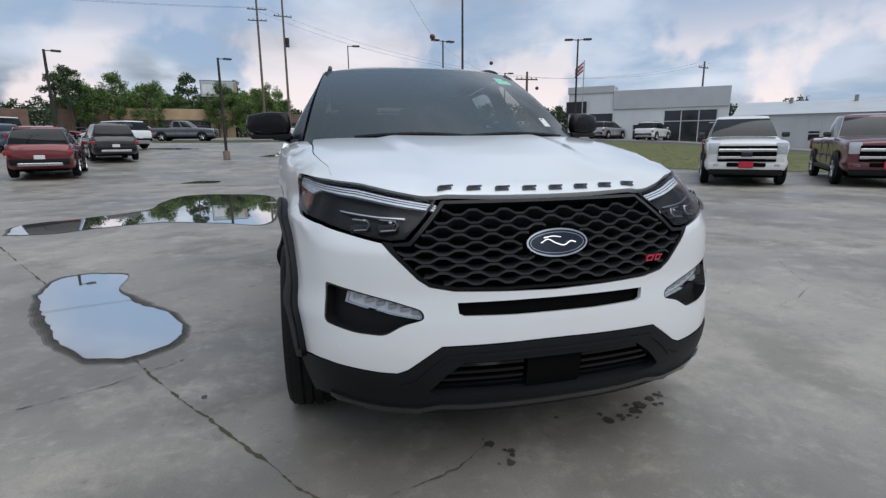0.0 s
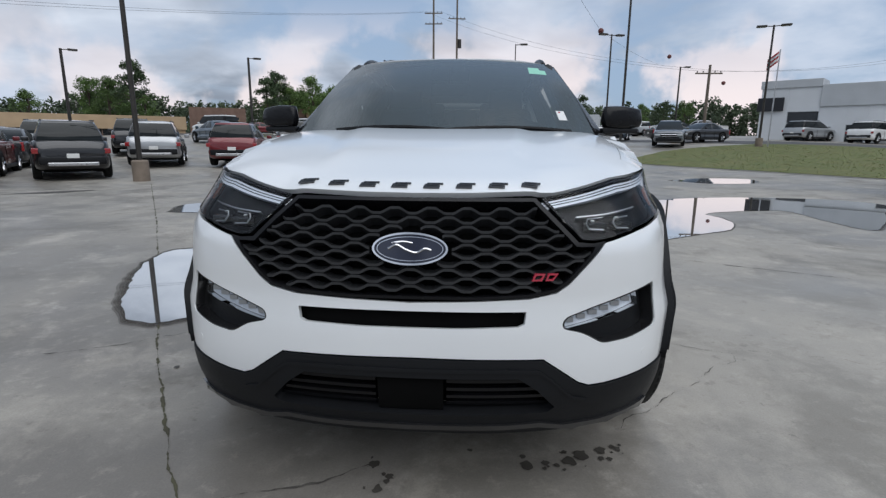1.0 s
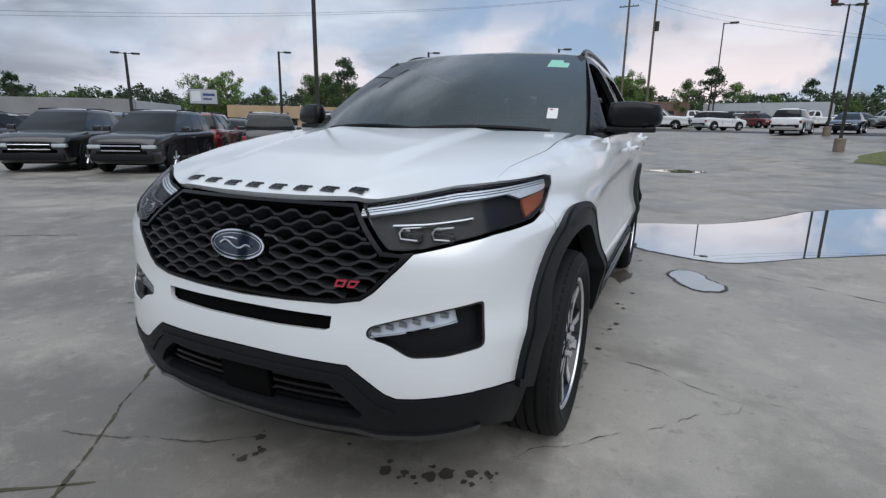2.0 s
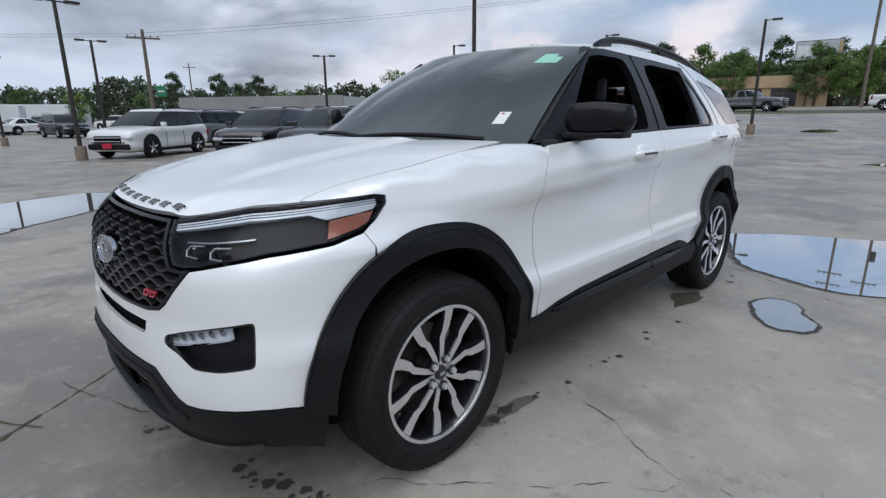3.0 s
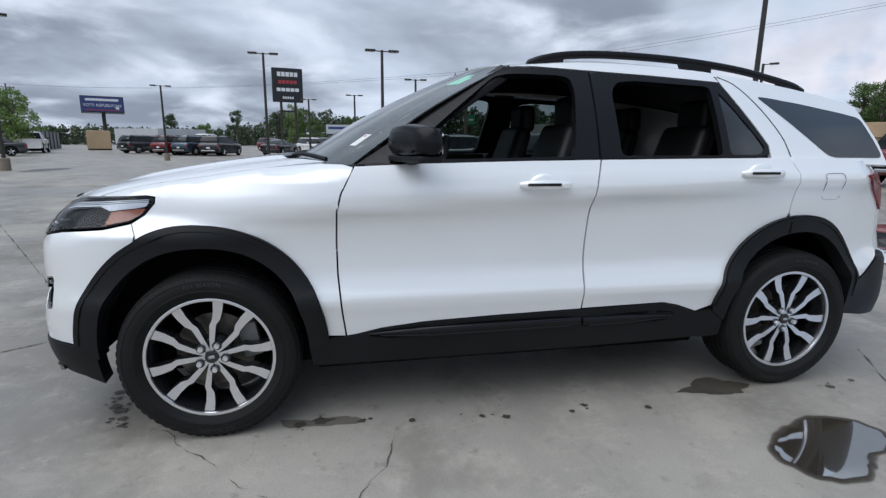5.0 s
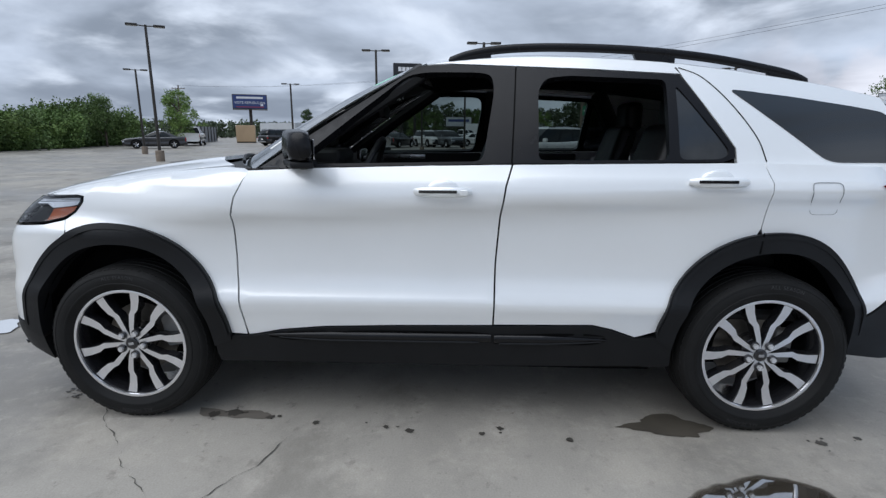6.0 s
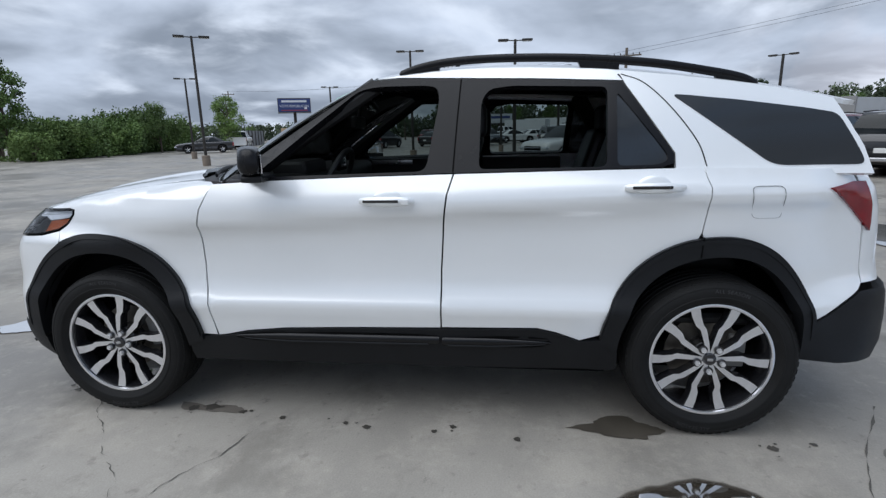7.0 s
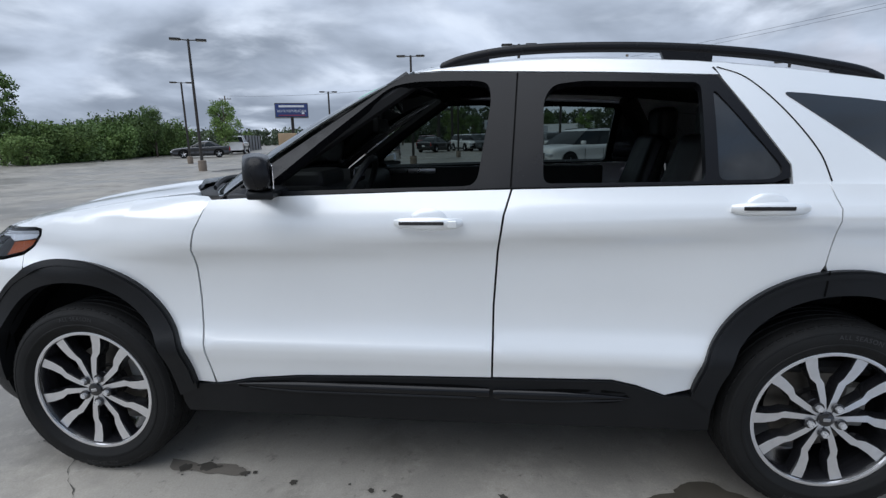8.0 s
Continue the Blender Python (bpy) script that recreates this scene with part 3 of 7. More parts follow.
strip("crack", [(-1.95, .82), (-1.75, .86), (-1.5, 1.05)], .008, TAR, *CL, wob=.03, seed=12, step=.02)
strip("crack", [(-2.25, .2), (-1.9, .38), (-1.6, .62)], .010, TAR, *CL, wob=.03, seed=13, step=.02)

random.seed(5)
SPOTS = [(-.17, -.65, .035), (-.10, -.72, .03), (-.13, -.79, .04), (.41, -.61, .05), (.48, -.59, .03), (.63, -.53, .065), (.71, -.49, .05), (.78, -.47, .035), (.57, -.57, .05), (.19, -.53, .015),
         (.91, .46, .06), (.94, .66, .04), (.98, .90, .022), (1.0, 1.25, .02), (1.03, 1.37, .022), (1.04, 1.72, .018), (.99, 1.81, .035), (1.07, 2.13, .02), (1.0, 1.31, .014), (.97, 1.15, .012), (.92, .36, .05),
         (-1.4, .1, .03), (1.05, 3.3, .05), (1.0, 3.5, .03)]
DRIP = ("small dark drip stain on concrete", "stain")


def drip(x, y, r, seed):
    o = [(x + r * math.cos(a) * random.uniform(.55, 1.2), y + 1.15 * r * math.sin(a) * random.uniform(.55, 1.2)) for a in np.linspace(0, 2 * math.pi, 13)[:-1]]
    blob("oil_spot", o, OIL, *DRIP, .004, 0, .012, seed)


for i, (x, y, r) in enumerate(SPOTS):
    drip(x, y, r * (.52 if r > .025 else .7), i + 20)
    for k in range(int(r / .016) if r > .025 else 0):      # the spatter round a larger drip
        a, d = random.uniform(0, 6.28), r * random.uniform(.75, 1.35)
        drip(x + d * math.cos(a), y + d * math.sin(a), r * random.uniform(.10, .24), i + 50 + k)
blob("tyre_stain", [(.955, 2.36), (.91, 2.45), (.88, 2.62), (.90, 2.84), (.96, 2.88), (1.02, 2.72), (.99, 2.50)], STAIN, "dark wet stain beside the rear tyre", "stain", .004, 0, .07, 41)
blob("tyre_stain", [(.86, .25), (.88, .42), (.90, .62), (.95, .60), (.94, .44), (.95, .28)], WETCONC, "damp streak behind the front tyre", "stain", .0038, 0, .05, 42)
for q in ([(-10.2, 8.0), (-9.6, 8.9), (-9.0, 9.3), (-9.2, 8.6)], [(-12.9, 36.6), (-12.0, 37.6), (-11.4, 37.0)], [(8.6, 21.2), (9.6, 20.2), (11.2, 18.6), (10.6, 19.6)], [(-24, -11.5), (-22, -11.2), (-20.5, -12), (-22.5, -12.3)]):
    blob("dark_patch", q, OIL, "dark patched hole in the lot", "stain", .006, 0, .15, 51)

# grass islands and verges
ISLES = [[(7.3, 22.0), (10.5, 18.4), (14.2, 14.6), (17.8, 12.4), (22, 12.5), (33, 22), (30, 27), (21, 34.5), (13.5, 31.5), (8.8, 26)],
         [(-26, 48), (-12, 44.5), (-6, 45), (-4, 47), (-12, 49), (-25, 53)],
         [(-58, 14), (-40, 8), (-36, 10), (-44, 14), (-58, 22)],
         [(-33, 60), (-10, 55), (3, 56), (3, 58.5), (-10, 58.5), (-32, 64)]]
for i, o in enumerate(ISLES):
    blob("grass_island", o, GRASS, "strip of short green grass beside the lot", "grass", .03, 0, .2, i + 60)
    blob("kerb", o, KERB, "pale concrete kerb round the grass", "kerb", .014, .18, .2, i + 60)
random.seed(8)
gv, gf = [], []
for o, count in ((ISLES[0], 13000), (ISLES[1], 1500)):
    pg = np.array(o)
    lo, hi = pg.min(0), pg.max(0)
    pts = np.array([(random.uniform(lo[0], hi[0]), random.uniform(lo[1], hi[1])) for _ in range(count * 2)])
    for x, y in pts[inside(pts, pg)][:count]:
        h, a, w = random.uniform(.012, .03), random.uniform(0, 6.3), random.uniform(.012, .03)
        z = rise(x, y) + .03
        b = len(gv)
        dx, dy = math.cos(a) * w, math.sin(a) * w
        gv += [(x - dx, y - dy, z), (x + dx, y + dy, z), (x + random.uniform(-.03, .03), y + random.uniform(-.03, .03), z + h)]
        gf.append((b, b + 1, b + 2))
tagged(mesh_object("grass", gv, gf, BLADE, normals=[(0, 0, 1)] * len(gv)), "short blades of green grass", "grass", kind="stuff")
# street past the grass
strip("road", [(60, 5), (36, 26), (20, 38.5), (8, 45.5), (-8, 50.8), (-30, 57), (-70, 66)], 6.0, ASPHALT, "grey asphalt street beyond the lot", "road", h=.02, wob=0, seed=3, step=1.5)
for k in range(7):
    x, y = -17.5 + 1.2 * k - .9 * k, 4.5 + 2.9 * k
    strip("parking_line", [(x, y), (x - 3.6, y + 2.6)], .07, LINE, "worn white parking line", "marking", h=.006, wob=.01, seed=k + 1, step=.4)

# ---- the white three-row SUV ----
# x: towards its driver's side, y: from its nose to its tail, front axle at y = 0
suv = thing("suv", "white pearl three-row SUV with black cladding parked on wet concrete", "car")
OUT = spline([(0, -.866), (.2, -.860), (.4, -.836), (.55, -.800), (.68, -.748), (.78, -.684), (.85, -.606), (.90, -.51), (.934, -.40),
              (.960, -.25), (.98, -.05), (.992, .2), (1.0, .6), (1.002, 1.6), (1.0, 2.6), (.995, 2.9), (.98, 3.2), (.955, 3.45),
              (.92, 3.62), (.87, 3.74), (.78, 3.84), (.6, 3.91), (.3, 3.95), (0, 3.96)], 24)
OUTL = np.concatenate([[0], np.cumsum(np.linalg.norm(np.diff(OUT, axis=0), axis=1))])
SEND = OUTL[-1]
SIDE0 = int(np.argmax(OUT[:, 0] > 0.9))
SIDE1 = len(OUT) - int(np.argmax(OUT[::-1, 0] > 0.86))


def sx(x):
    """Distance round the nose at which the outline is x from the middle."""
    k = OUT[:SIDE0 + 30, 0]
    s = float(np.interp(abs(x), k, OUTL[:SIDE0 + 30]))
    return math.copysign(s, x)


def sy(y):
    """Distance round the nose at which the flank has come to y."""
    return float(np.interp(y, OUT[SIDE0 - 60:SIDE1, 1], OUTL[SIDE0 - 60:SIDE1]))


IN_FRONT = table([(.15, .12), (.22, .06), (.30, .02), (.40, -.012), (.50, -.018), (.60, -.012), (.66, -.004), (.72, .004), (.8, .006), (.88, .014), (.95, .045),
                  (1.0, .085), (1.04, .125), (1.08, .18), (1.12, .25), (1.2, .4)])
IN_SIDE = table([(.15, .16), (.22, .10), (.30, .065), (.38, .045), (.46, .030), (.54, .018), (.585, .008), (.612, .001), (.632, .0), (.655, .006), (.70, .026), (.77, .042), (.86, .049), (.94, .046), (.99, .036), (1.02, .022),
                 (1.043, .008), (1.065, .001), (1.10, .001), (1.14, .006), (1.19, .020), (1.25, .042), (1.32, .075)])
IN_REAR = table([(.2, .10), (.33, .03), (.45, .0), (.6, .0), (.70, .01), (.78, .05), (.9, .06), (1.05, .07), (1.18, .10), (1.3, .19), (1.5, .4)])
S_A, S_B, S_C, S_D = sx(.66), sy(-.16), sy(3.35), sy(3.72)


def shell(s, z):
    """The painted lower body: s round the nose (negative: passenger side), z up."""
    q = min(abs(s), SEND)
    x, y = np.interp(q, OUTL, OUT[:, 0]), np.interp(q, OUTL, OUT[:, 1])
    d = 0.01
    x1, y1 = np.interp(min(q + d, SEND), OUTL, OUT[:, 0]), np.interp(min(q + d, SEND), OUTL, OUT[:, 1])
    x0, y0 = np.interp(max(q - d, 0), OUTL, OUT[:, 0]), np.interp(max(q - d, 0), OUTL, OUT[:, 1])
    tx, ty = x1 - x0, y1 - y0
    m = math.hypot(tx, ty)
    nx, ny = ty / m, -tx / m
    wf = 1 - smooth01((q - S_A) / (S_B - S_A))
    wr = smooth01((q - S_C) / (S_D - S_C))
    # the shoulder crease climbs towards the tail
    flank = IN_SIDE(z - .045 * max(-.4, min(2.2, y - .75)) * smooth01((z - .82) / .16) * (1 - smooth01((z - 1.14) / .12)))
    # the wings swell round the wheels
    swell = 0.024 * max(math.exp(-((y - 0.0) / .42) ** 2), math.exp(-((y - 3.03) / .46) ** 2)) * smooth01((z - .3) / .3) * (1 - smooth01((z - .98) / .2))
    flank -= swell * (1 - wf) * (1 - wr)
    # the front wings roll in above the lamps
    flank += .10 * smooth01((z - .92) / .13) * (1 - smooth01((y + .30) / .85))
    i = wf * IN_FRONT(z) + wr * IN_REAR(z) + (1 - wf - wr) * flank
    x, y = x - nx * i, y - ny * i
    return (math.copysign(x, s) if s else x, y, z)


def flank(y, z):
    return shell(sy(y), z)


HZ = table([(-.80, 1.015), (-.74, 1.045), (-.66, 1.085), (-.5, 1.13), (-.3, 1.172), (-.1, 1.207), (.15, 1.242), (.4, 1.268), (.7, 1.29)])
ZT = table([(-.80, .985), (-.7, 1.015), (-.5, 1.052), (-.3, 1.088), (-.1, 1.120), (.2, 1.152), (.5, 1.178), (.7, 1.19)])


def edge_x(y):
    """Half width of the body at its upper edge."""
    z = ZT(y)
    lo, hi = 0.02, sy(.75)
    for _ in range(22):
        m = (lo + hi) / 2
        if shell(m, z)[1] < y:
            lo = m
        else:
            hi = m
    return shell(lo, z)[0]


EDGE = np.array([(y, edge_x(y)) for y in np.arange(-.755, .75, .015)])


def bonnet(x, y):
    """The hood's skin, with its raised middle."""
    u = min(.999, abs(x) / max(.05, float(np.interp(y, EDGE[:, 0], EDGE[:, 1]))))
    z = ZT(y) + (HZ(y) - ZT(y)) * math.sqrt(1 - u**4)
    w = .28 + .10 * smooth01((y + .7) / 1.1)
    z += 0.015 * (1 - smooth01((abs(x) - w) / .11)) * smooth01((y + .62) / .30)
    return (x, y, z)


def wing(y, z):
    """Fender skin: the flank, turned over at the top to meet the hood."""
    zt = ZT(y)
    if z <= zt:
        return flank(y, z)
    q = flank(y, zt)
    k = min(.95, (z - zt) / max(.01, HZ(q[1]) - zt))
    f, s = flank(y, z), smooth01(k / .6)
    return (f[0] * (1 - s) + q[0] * (1 - k * k) ** .25 * s, f[1] * (1 - s) + q[1] * s, z)


A0, A1 = (.62, 1.215), (1.44, 1.738)


def cabin(y, z):
    """The side of the glasshouse."""
    x = .957 - .555 * (z - 1.25) + .018 * math.sin(math.pi * min(1, max(0, (z - 1.25) / .5)))
    x -= .105 * smooth01((y - 2.5) / 1.3)
    ya = A0[0] + (z - A0[1]) / (A1[1] - A0[1]) * (A1[0] - A0[0])
    k = max(0.0, 1 - max(0.0, y - ya) / .25)
    x -= .10 * k * k * max(0.0, 1 - (z - A0[1]) / (A1[1] - A0[1]))
    return (x, y, z)


ZC = table([(1.2, 1.735), (1.32, 1.754), (1.5, 1.782), (1.8, 1.808), (2.1, 1.810), (2.5, 1.788), (2.9, 1.742), (3.2, 1.70), (3.45, 1.652), (3.75, 1.58)])


def roof_edge(y):
    z = ZC(y) - .055
    return cabin(max(y, 1.3), z)[0], z


def roof(x, y):
    xr, z = roof_edge(y)
    return (x, y, ZC(y) - .055 * min(1.2, abs(x) / xr) ** 3.2)


def screen(u, v):
    """The windshield: u from -1 to 1 across, v from 0 to 1 up."""
    x = u * (.862 * (1 - v) + .688 * v)
    y = (.30 + .32 * u * u) * (1 - v) + (1.31 + .13 * u * u) * v
    z = 1.222 * (1 - v) + (1.752 - .022 * u * u) * v + .035 * math.sin(math.pi * v)
    return (x, y, z)


def arch(cy, front, rear, rise, z0, n=84, zc=.385):
    """A wheel opening's edge, from its front foot over the top to its rear foot."""
    out = []
    a0 = math.asin((z0 - zc) / rise)
    for i in range(n + 1):
        a = a0 + (math.pi - 2 * a0) * i / n
        c, s = math.cos(a), math.sin(a)
        r = front if c > 0 else rear
        out.append((cy - math.copysign(abs(c) ** .92, c) * r, zc + rise * s ** .92 if s > 0 else zc))
    return out


FA_OUT, FA_IN = arch(0, .552, .512, .585, .455), arch(0, .462, .430, .508, .40)
RA_OUT, RA_IN = arch(3.025, .517, .43, .585, .50), arch(3.025, .437, .385, .508, .42)
on_side = lambda pts: [(sy(y), z) for y, z in pts]
on_nose = lambda pts: [(sx(x), z) for x, z in pts]
mirror_s = lambda pts: [(-s, z) for s, z in pts]

# nose outlines, driver's half
GR = on_nose([(.405, 1.030), (.462, .968), (.522, .902), (.57, .897), (.612, .903), (.58, .868), (.535, .822), (.495, .780), (.455, .752), (.37, .735), (.2, .728)])
HL_TOP = on_nose([(.425, 1.030), (.56, 1.050), (.68, 1.069), (.76, 1.080)]) + on_side([(-.50, 1.090), (-.34, 1.098), (-.235, 1.103), (-.205, 1.098)])
HL_BOT = on_side([(-.205, 1.080), (-.25, 1.032), (-.31, .999), (-.42, .976)]) + on_nose([(.84, .960), (.74, .938), (.64, .915), (.58, .906), (.537, .909), (.482, .966)])
LOW = on_nose([(.3, .541), (.415, .540), (.46, .508), (.53, .456), (.565, .442), (.62, .444), (.72, .456), (.80, .465)]) + on_side([(-.60, .464), (-.54, .455)])
FOG = on_nose([(.805, .747), (.795, .752), (.70, .730), (.58, .700), (.478, .668), (.470, .634), (.54, .616), (.605, .576), (.70, .582), (.803, .607)])
FOG = fillet(FOG, .022, 4)
SLOT = on_nose([(.36, .690), (.355, .652), (.335, .643), (.15, .638)])
ring = lambda half: half + mirror_s(half)[::-1]

front_arch = [p for p in FA_OUT if p[0] < -.28]
bumper_half = [(0.0, .722)] + GR[::-1][:7] + [(s, z - .006) for s, z in HL_BOT[::-1][3:-2]] + [(sy(-.303), .996), (sy(-.279), .952)]
bumper_half = [(s, z - .006) for s, z in bumper_half] + on_side(front_arch[::-1]) + LOW[::-1] + [(0.0, .545)]
outline = bumper_half + mirror_s(bumper_half)[::-1]
front_bumper = panel("front_bumper", outline, shell, WHITE, suv, holes=[FOG, mirror_s(FOG), ring(SLOT)], step=.035, thick=.016, label="white painted front bumper cover")
# near-black sheet in place of the slot's shaded inside
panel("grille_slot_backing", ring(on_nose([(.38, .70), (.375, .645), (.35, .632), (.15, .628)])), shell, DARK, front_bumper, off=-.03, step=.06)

# black lower fascia with its mesh opening and lip
lowbot = on_nose([(.3, .262), (.5, .268), (.66, .285), (.80, .318)]) + on_side([(-.58, .300), (-.50, .26), (-.485, .40), (-.51, .455)])
lower_half = [(0.0, .540)] + [(s, z - .005) for s, z in LOW] + lowbot[::-1][1:] + [(0.0, .262)]
OPEN = on_nose([(.34, .478), (.40, .435), (.46, .372), (.44, .352), (.2, .345)])
lower_fascia = panel("lower_fascia", lower_half + mirror_s(lower_half)[::-1], shell, PLASTIC, suv, holes=[ring(OPEN)], step=.04, thick=.06, off=.006,
                     label="grained black lower bumper trim")
# near-black sheet in place of the shaded depth behind the slats
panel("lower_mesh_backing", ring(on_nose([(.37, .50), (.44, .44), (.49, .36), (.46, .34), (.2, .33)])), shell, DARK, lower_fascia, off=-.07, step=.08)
for zz in (.455, .425, .395, .368):
    lim = float(np.interp(zz, [.35, .372, .435, .478], [.44, .455, .395, .335]))
    for sgn in (-1, 1):
        panel("intake_slat", [(sgn * sx(.115), zz - .006), (sgn * sx(lim), zz - .006), (sgn * sx(lim - .008), zz + .006), (sgn * sx(.115), zz + .006)], shell, BLADEBLK, lower_fascia,
              off=-.025, step=.05, thick=.03)
panel("sensor_cover", on_nose([(-.105, .35), (.105, .35), (.105, .475), (-.105, .475)]), shell, DARK, lower_fascia, off=-.012, step=.06)
lip = on_nose([(.0, .306), (.30, .308), (.42, .316), (.50, .300), (.62, .306), (.72, .322), (.80, .340)])
lip = lip + [(s, z - .020) for s, z in lip[::-1]]
panel("lip", lip + mirror_s(lip)[::-1], shell, GLOSSBLK, lower_fascia, off=.020, step=.04, thick=.024, roll=.006, label="gloss black front lip")
# raised brow over the lower opening
brow = on_nose([(.30, .512), (.40, .508), (.44, .478), (.51, .412), (.56, .398)])
brow = brow + [(s, z - .013) for s, z in brow[::-1]]
for sgn in (1, -1):
    panel("fascia_brow", [(sgn * s, z) for s, z in brow], shell, PLASTIC, lower_fascia, off=.014, step=.03, thick=.016, roll=.004)
panel("fascia_brow", on_nose([(-.30, .499), (.30, .499), (.30, .512), (-.30, .512)]), shell, PLASTIC, lower_fascia, off=.014, step=.05, thick=.016, roll=.004)
for sgn in (1, -1):
    panel("parking_sensor", [(sgn * sx(.755) + .011 * math.cos(a), .525 + .011 * math.sin(a)) for a in np.linspace(0, 2 * math.pi, 14)[:-1]], shell, WHITE, front_bumper, off=.002, step=.02, thick=.004)

# grille: near-black sheet for the shaded depth, thick frame and waved bars
GRI = ring(GR)
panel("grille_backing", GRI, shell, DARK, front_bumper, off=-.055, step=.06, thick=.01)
inner_g = on_nose([(.395, 1.020), (.452, .958), (.515, .889), (.575, .887), (.562, .866), (.523, .824), (.485, .786), (.449, .760), (.365, .744), (.2, .737)])
panel("grille_frame", GRI, shell, SATIN, front_bumper, holes=[ring(inner_g)], off=.002, step=.035, thick=.05, label="black grille surround")
gpoly = np.array(ring(inner_g))


def grille_bar(z0, phase):
    lam, amp, w = .1165, .0076, .0042
    xs = np.arange(-.60, .601, .0075)
    run, runs = [], []
    for x in xs:
        t = math.sin(2 * math.pi * x / lam + phase)
        z = z0 + amp * math.copysign(min(1, abs(t) * 1.35), t)
        ok = inside(np.array([(sx(x), z)]), gpoly)[0] and not ((x / .125) ** 2 + ((z - .886) / .056) ** 2 < 1)
        if ok:
            run.append((x, z))
        elif run:
            runs.append(run); run = []
    if run:
        runs.append(run)
    for r in runs:
        if len(r) < 5:
            continue
        verts, faces = [], []
        for x, z in r:
            a, b, c = np.array(shell(sx(x), z)), np.array(shell(sx(x + .004), z)), np.array(shell(sx(x), z + .004))
            n = np.cross(b - a, c - a); n /= np.linalg.norm(n)
            if n[1] > 0:
                n = -n
            front = a - n * .006
            for dz, dn in ((w, 0), (-w, 0), (-w * 2.2, -.034), (w * 2.2, -.034)):
                verts.append(front + n * dn + np.array((0, 0, dz)))
        for i in range(len(r) - 1):
            q = 4 * i
            for k in range(4):
                faces.append((q + k, q + (k + 1) % 4, q + 4 + (k + 1) % 4, q + 4 + k))
        mesh_object("grille_bar", verts, faces, GRILLE, front_bumper, flat=True)


GRILLE = mat("dark_metallic_grille", (0.060, 0.062, 0.066), 0.32, 0.6, 0.2, 20, rvar=0.05)
for i in range(10):
    grille_bar(.760 + i * .0262, math.pi * (i % 2) + math.pi / 2)


def nose_point(x, z, out=0.0):
    a = np.array(shell(sx(x), z))
    b, c = np.array(shell(sx(x + .004), z)), np.array(shell(sx(x), z + .004))
    n = np.cross(b - a, c - a); n /= np.linalg.norm(n)
    if n[1] > 0:
        n = -n
    return a + n * out, n


def oval(rx, rz, n=48):
    return [(rx * math.cos(t), .886 + rz * math.sin(t)) for t in np.linspace(0, 2 * math.pi, n + 1)[:-1]]


flat_nose = lambda x, z: (x, -.860 + .22 * (z - .886) + .3 * x * x, z)
badge = panel("oval_badge", oval(.116, .049), flat_nose, CHROME, front_bumper, step=.03, thick=.018, holes=[oval(.1095, .0432)], label="oval badge with a chrome rim")
panel("badge_field", oval(.108, .042), flat_nose, BLUEOVAL, badge, off=-.003, step=.03, thick=.01)
panel("badge_ring", oval(.102, .0365), flat_nose, CHROME, badge, holes=[oval(.100, .0347)], off=-.0015, step=.03, thick=.004)
# the emblem on it, drawn as plain strokes
for pts, r in (([(-.066, .886), (-.04, .898), (-.01, .884), (.02, .876), (.045, .888), (.066, .884)], .0032), ([(-.055, .904), (-.02, .908), (.01, .904)], .0024)):
    c = spline(pts, 6)
    part("badge_stroke", tube([np.array(flat_nose(x, z)) + np.array((0, -.002, 0)) for x, z in c], r, 6), CHROME, badge)
# small trim badge, as two plain slanted blocks
tb = [[(.372, .788), (.404, .788), (.414, .811), (.382, .811)], [(.414, .788), (.438, .788), (.455, .811), (.424, .811)]]
hollow = lambda q, k=.62: [(sum(p[0] for p in q) / 4 + (x - sum(p[0] for p in q) / 4) * k, sum(p[1] for p in q) / 4 + (z - sum(p[1] for p in q) / 4) * k * .85) for x, z in q]
trim_badge = panel("trim_badge", on_nose(tb[0]), shell, REDBADGE, front_bumper, holes=[on_nose(hollow(tb[0]))], off=.006, step=.03, thick=.008, label="small red metal trim badge")
panel("badge_block", on_nose(tb[1]), shell, REDBADGE, trim_badge, holes=[on_nose(hollow(tb[1]))], off=.006, step=.03, thick=.008)

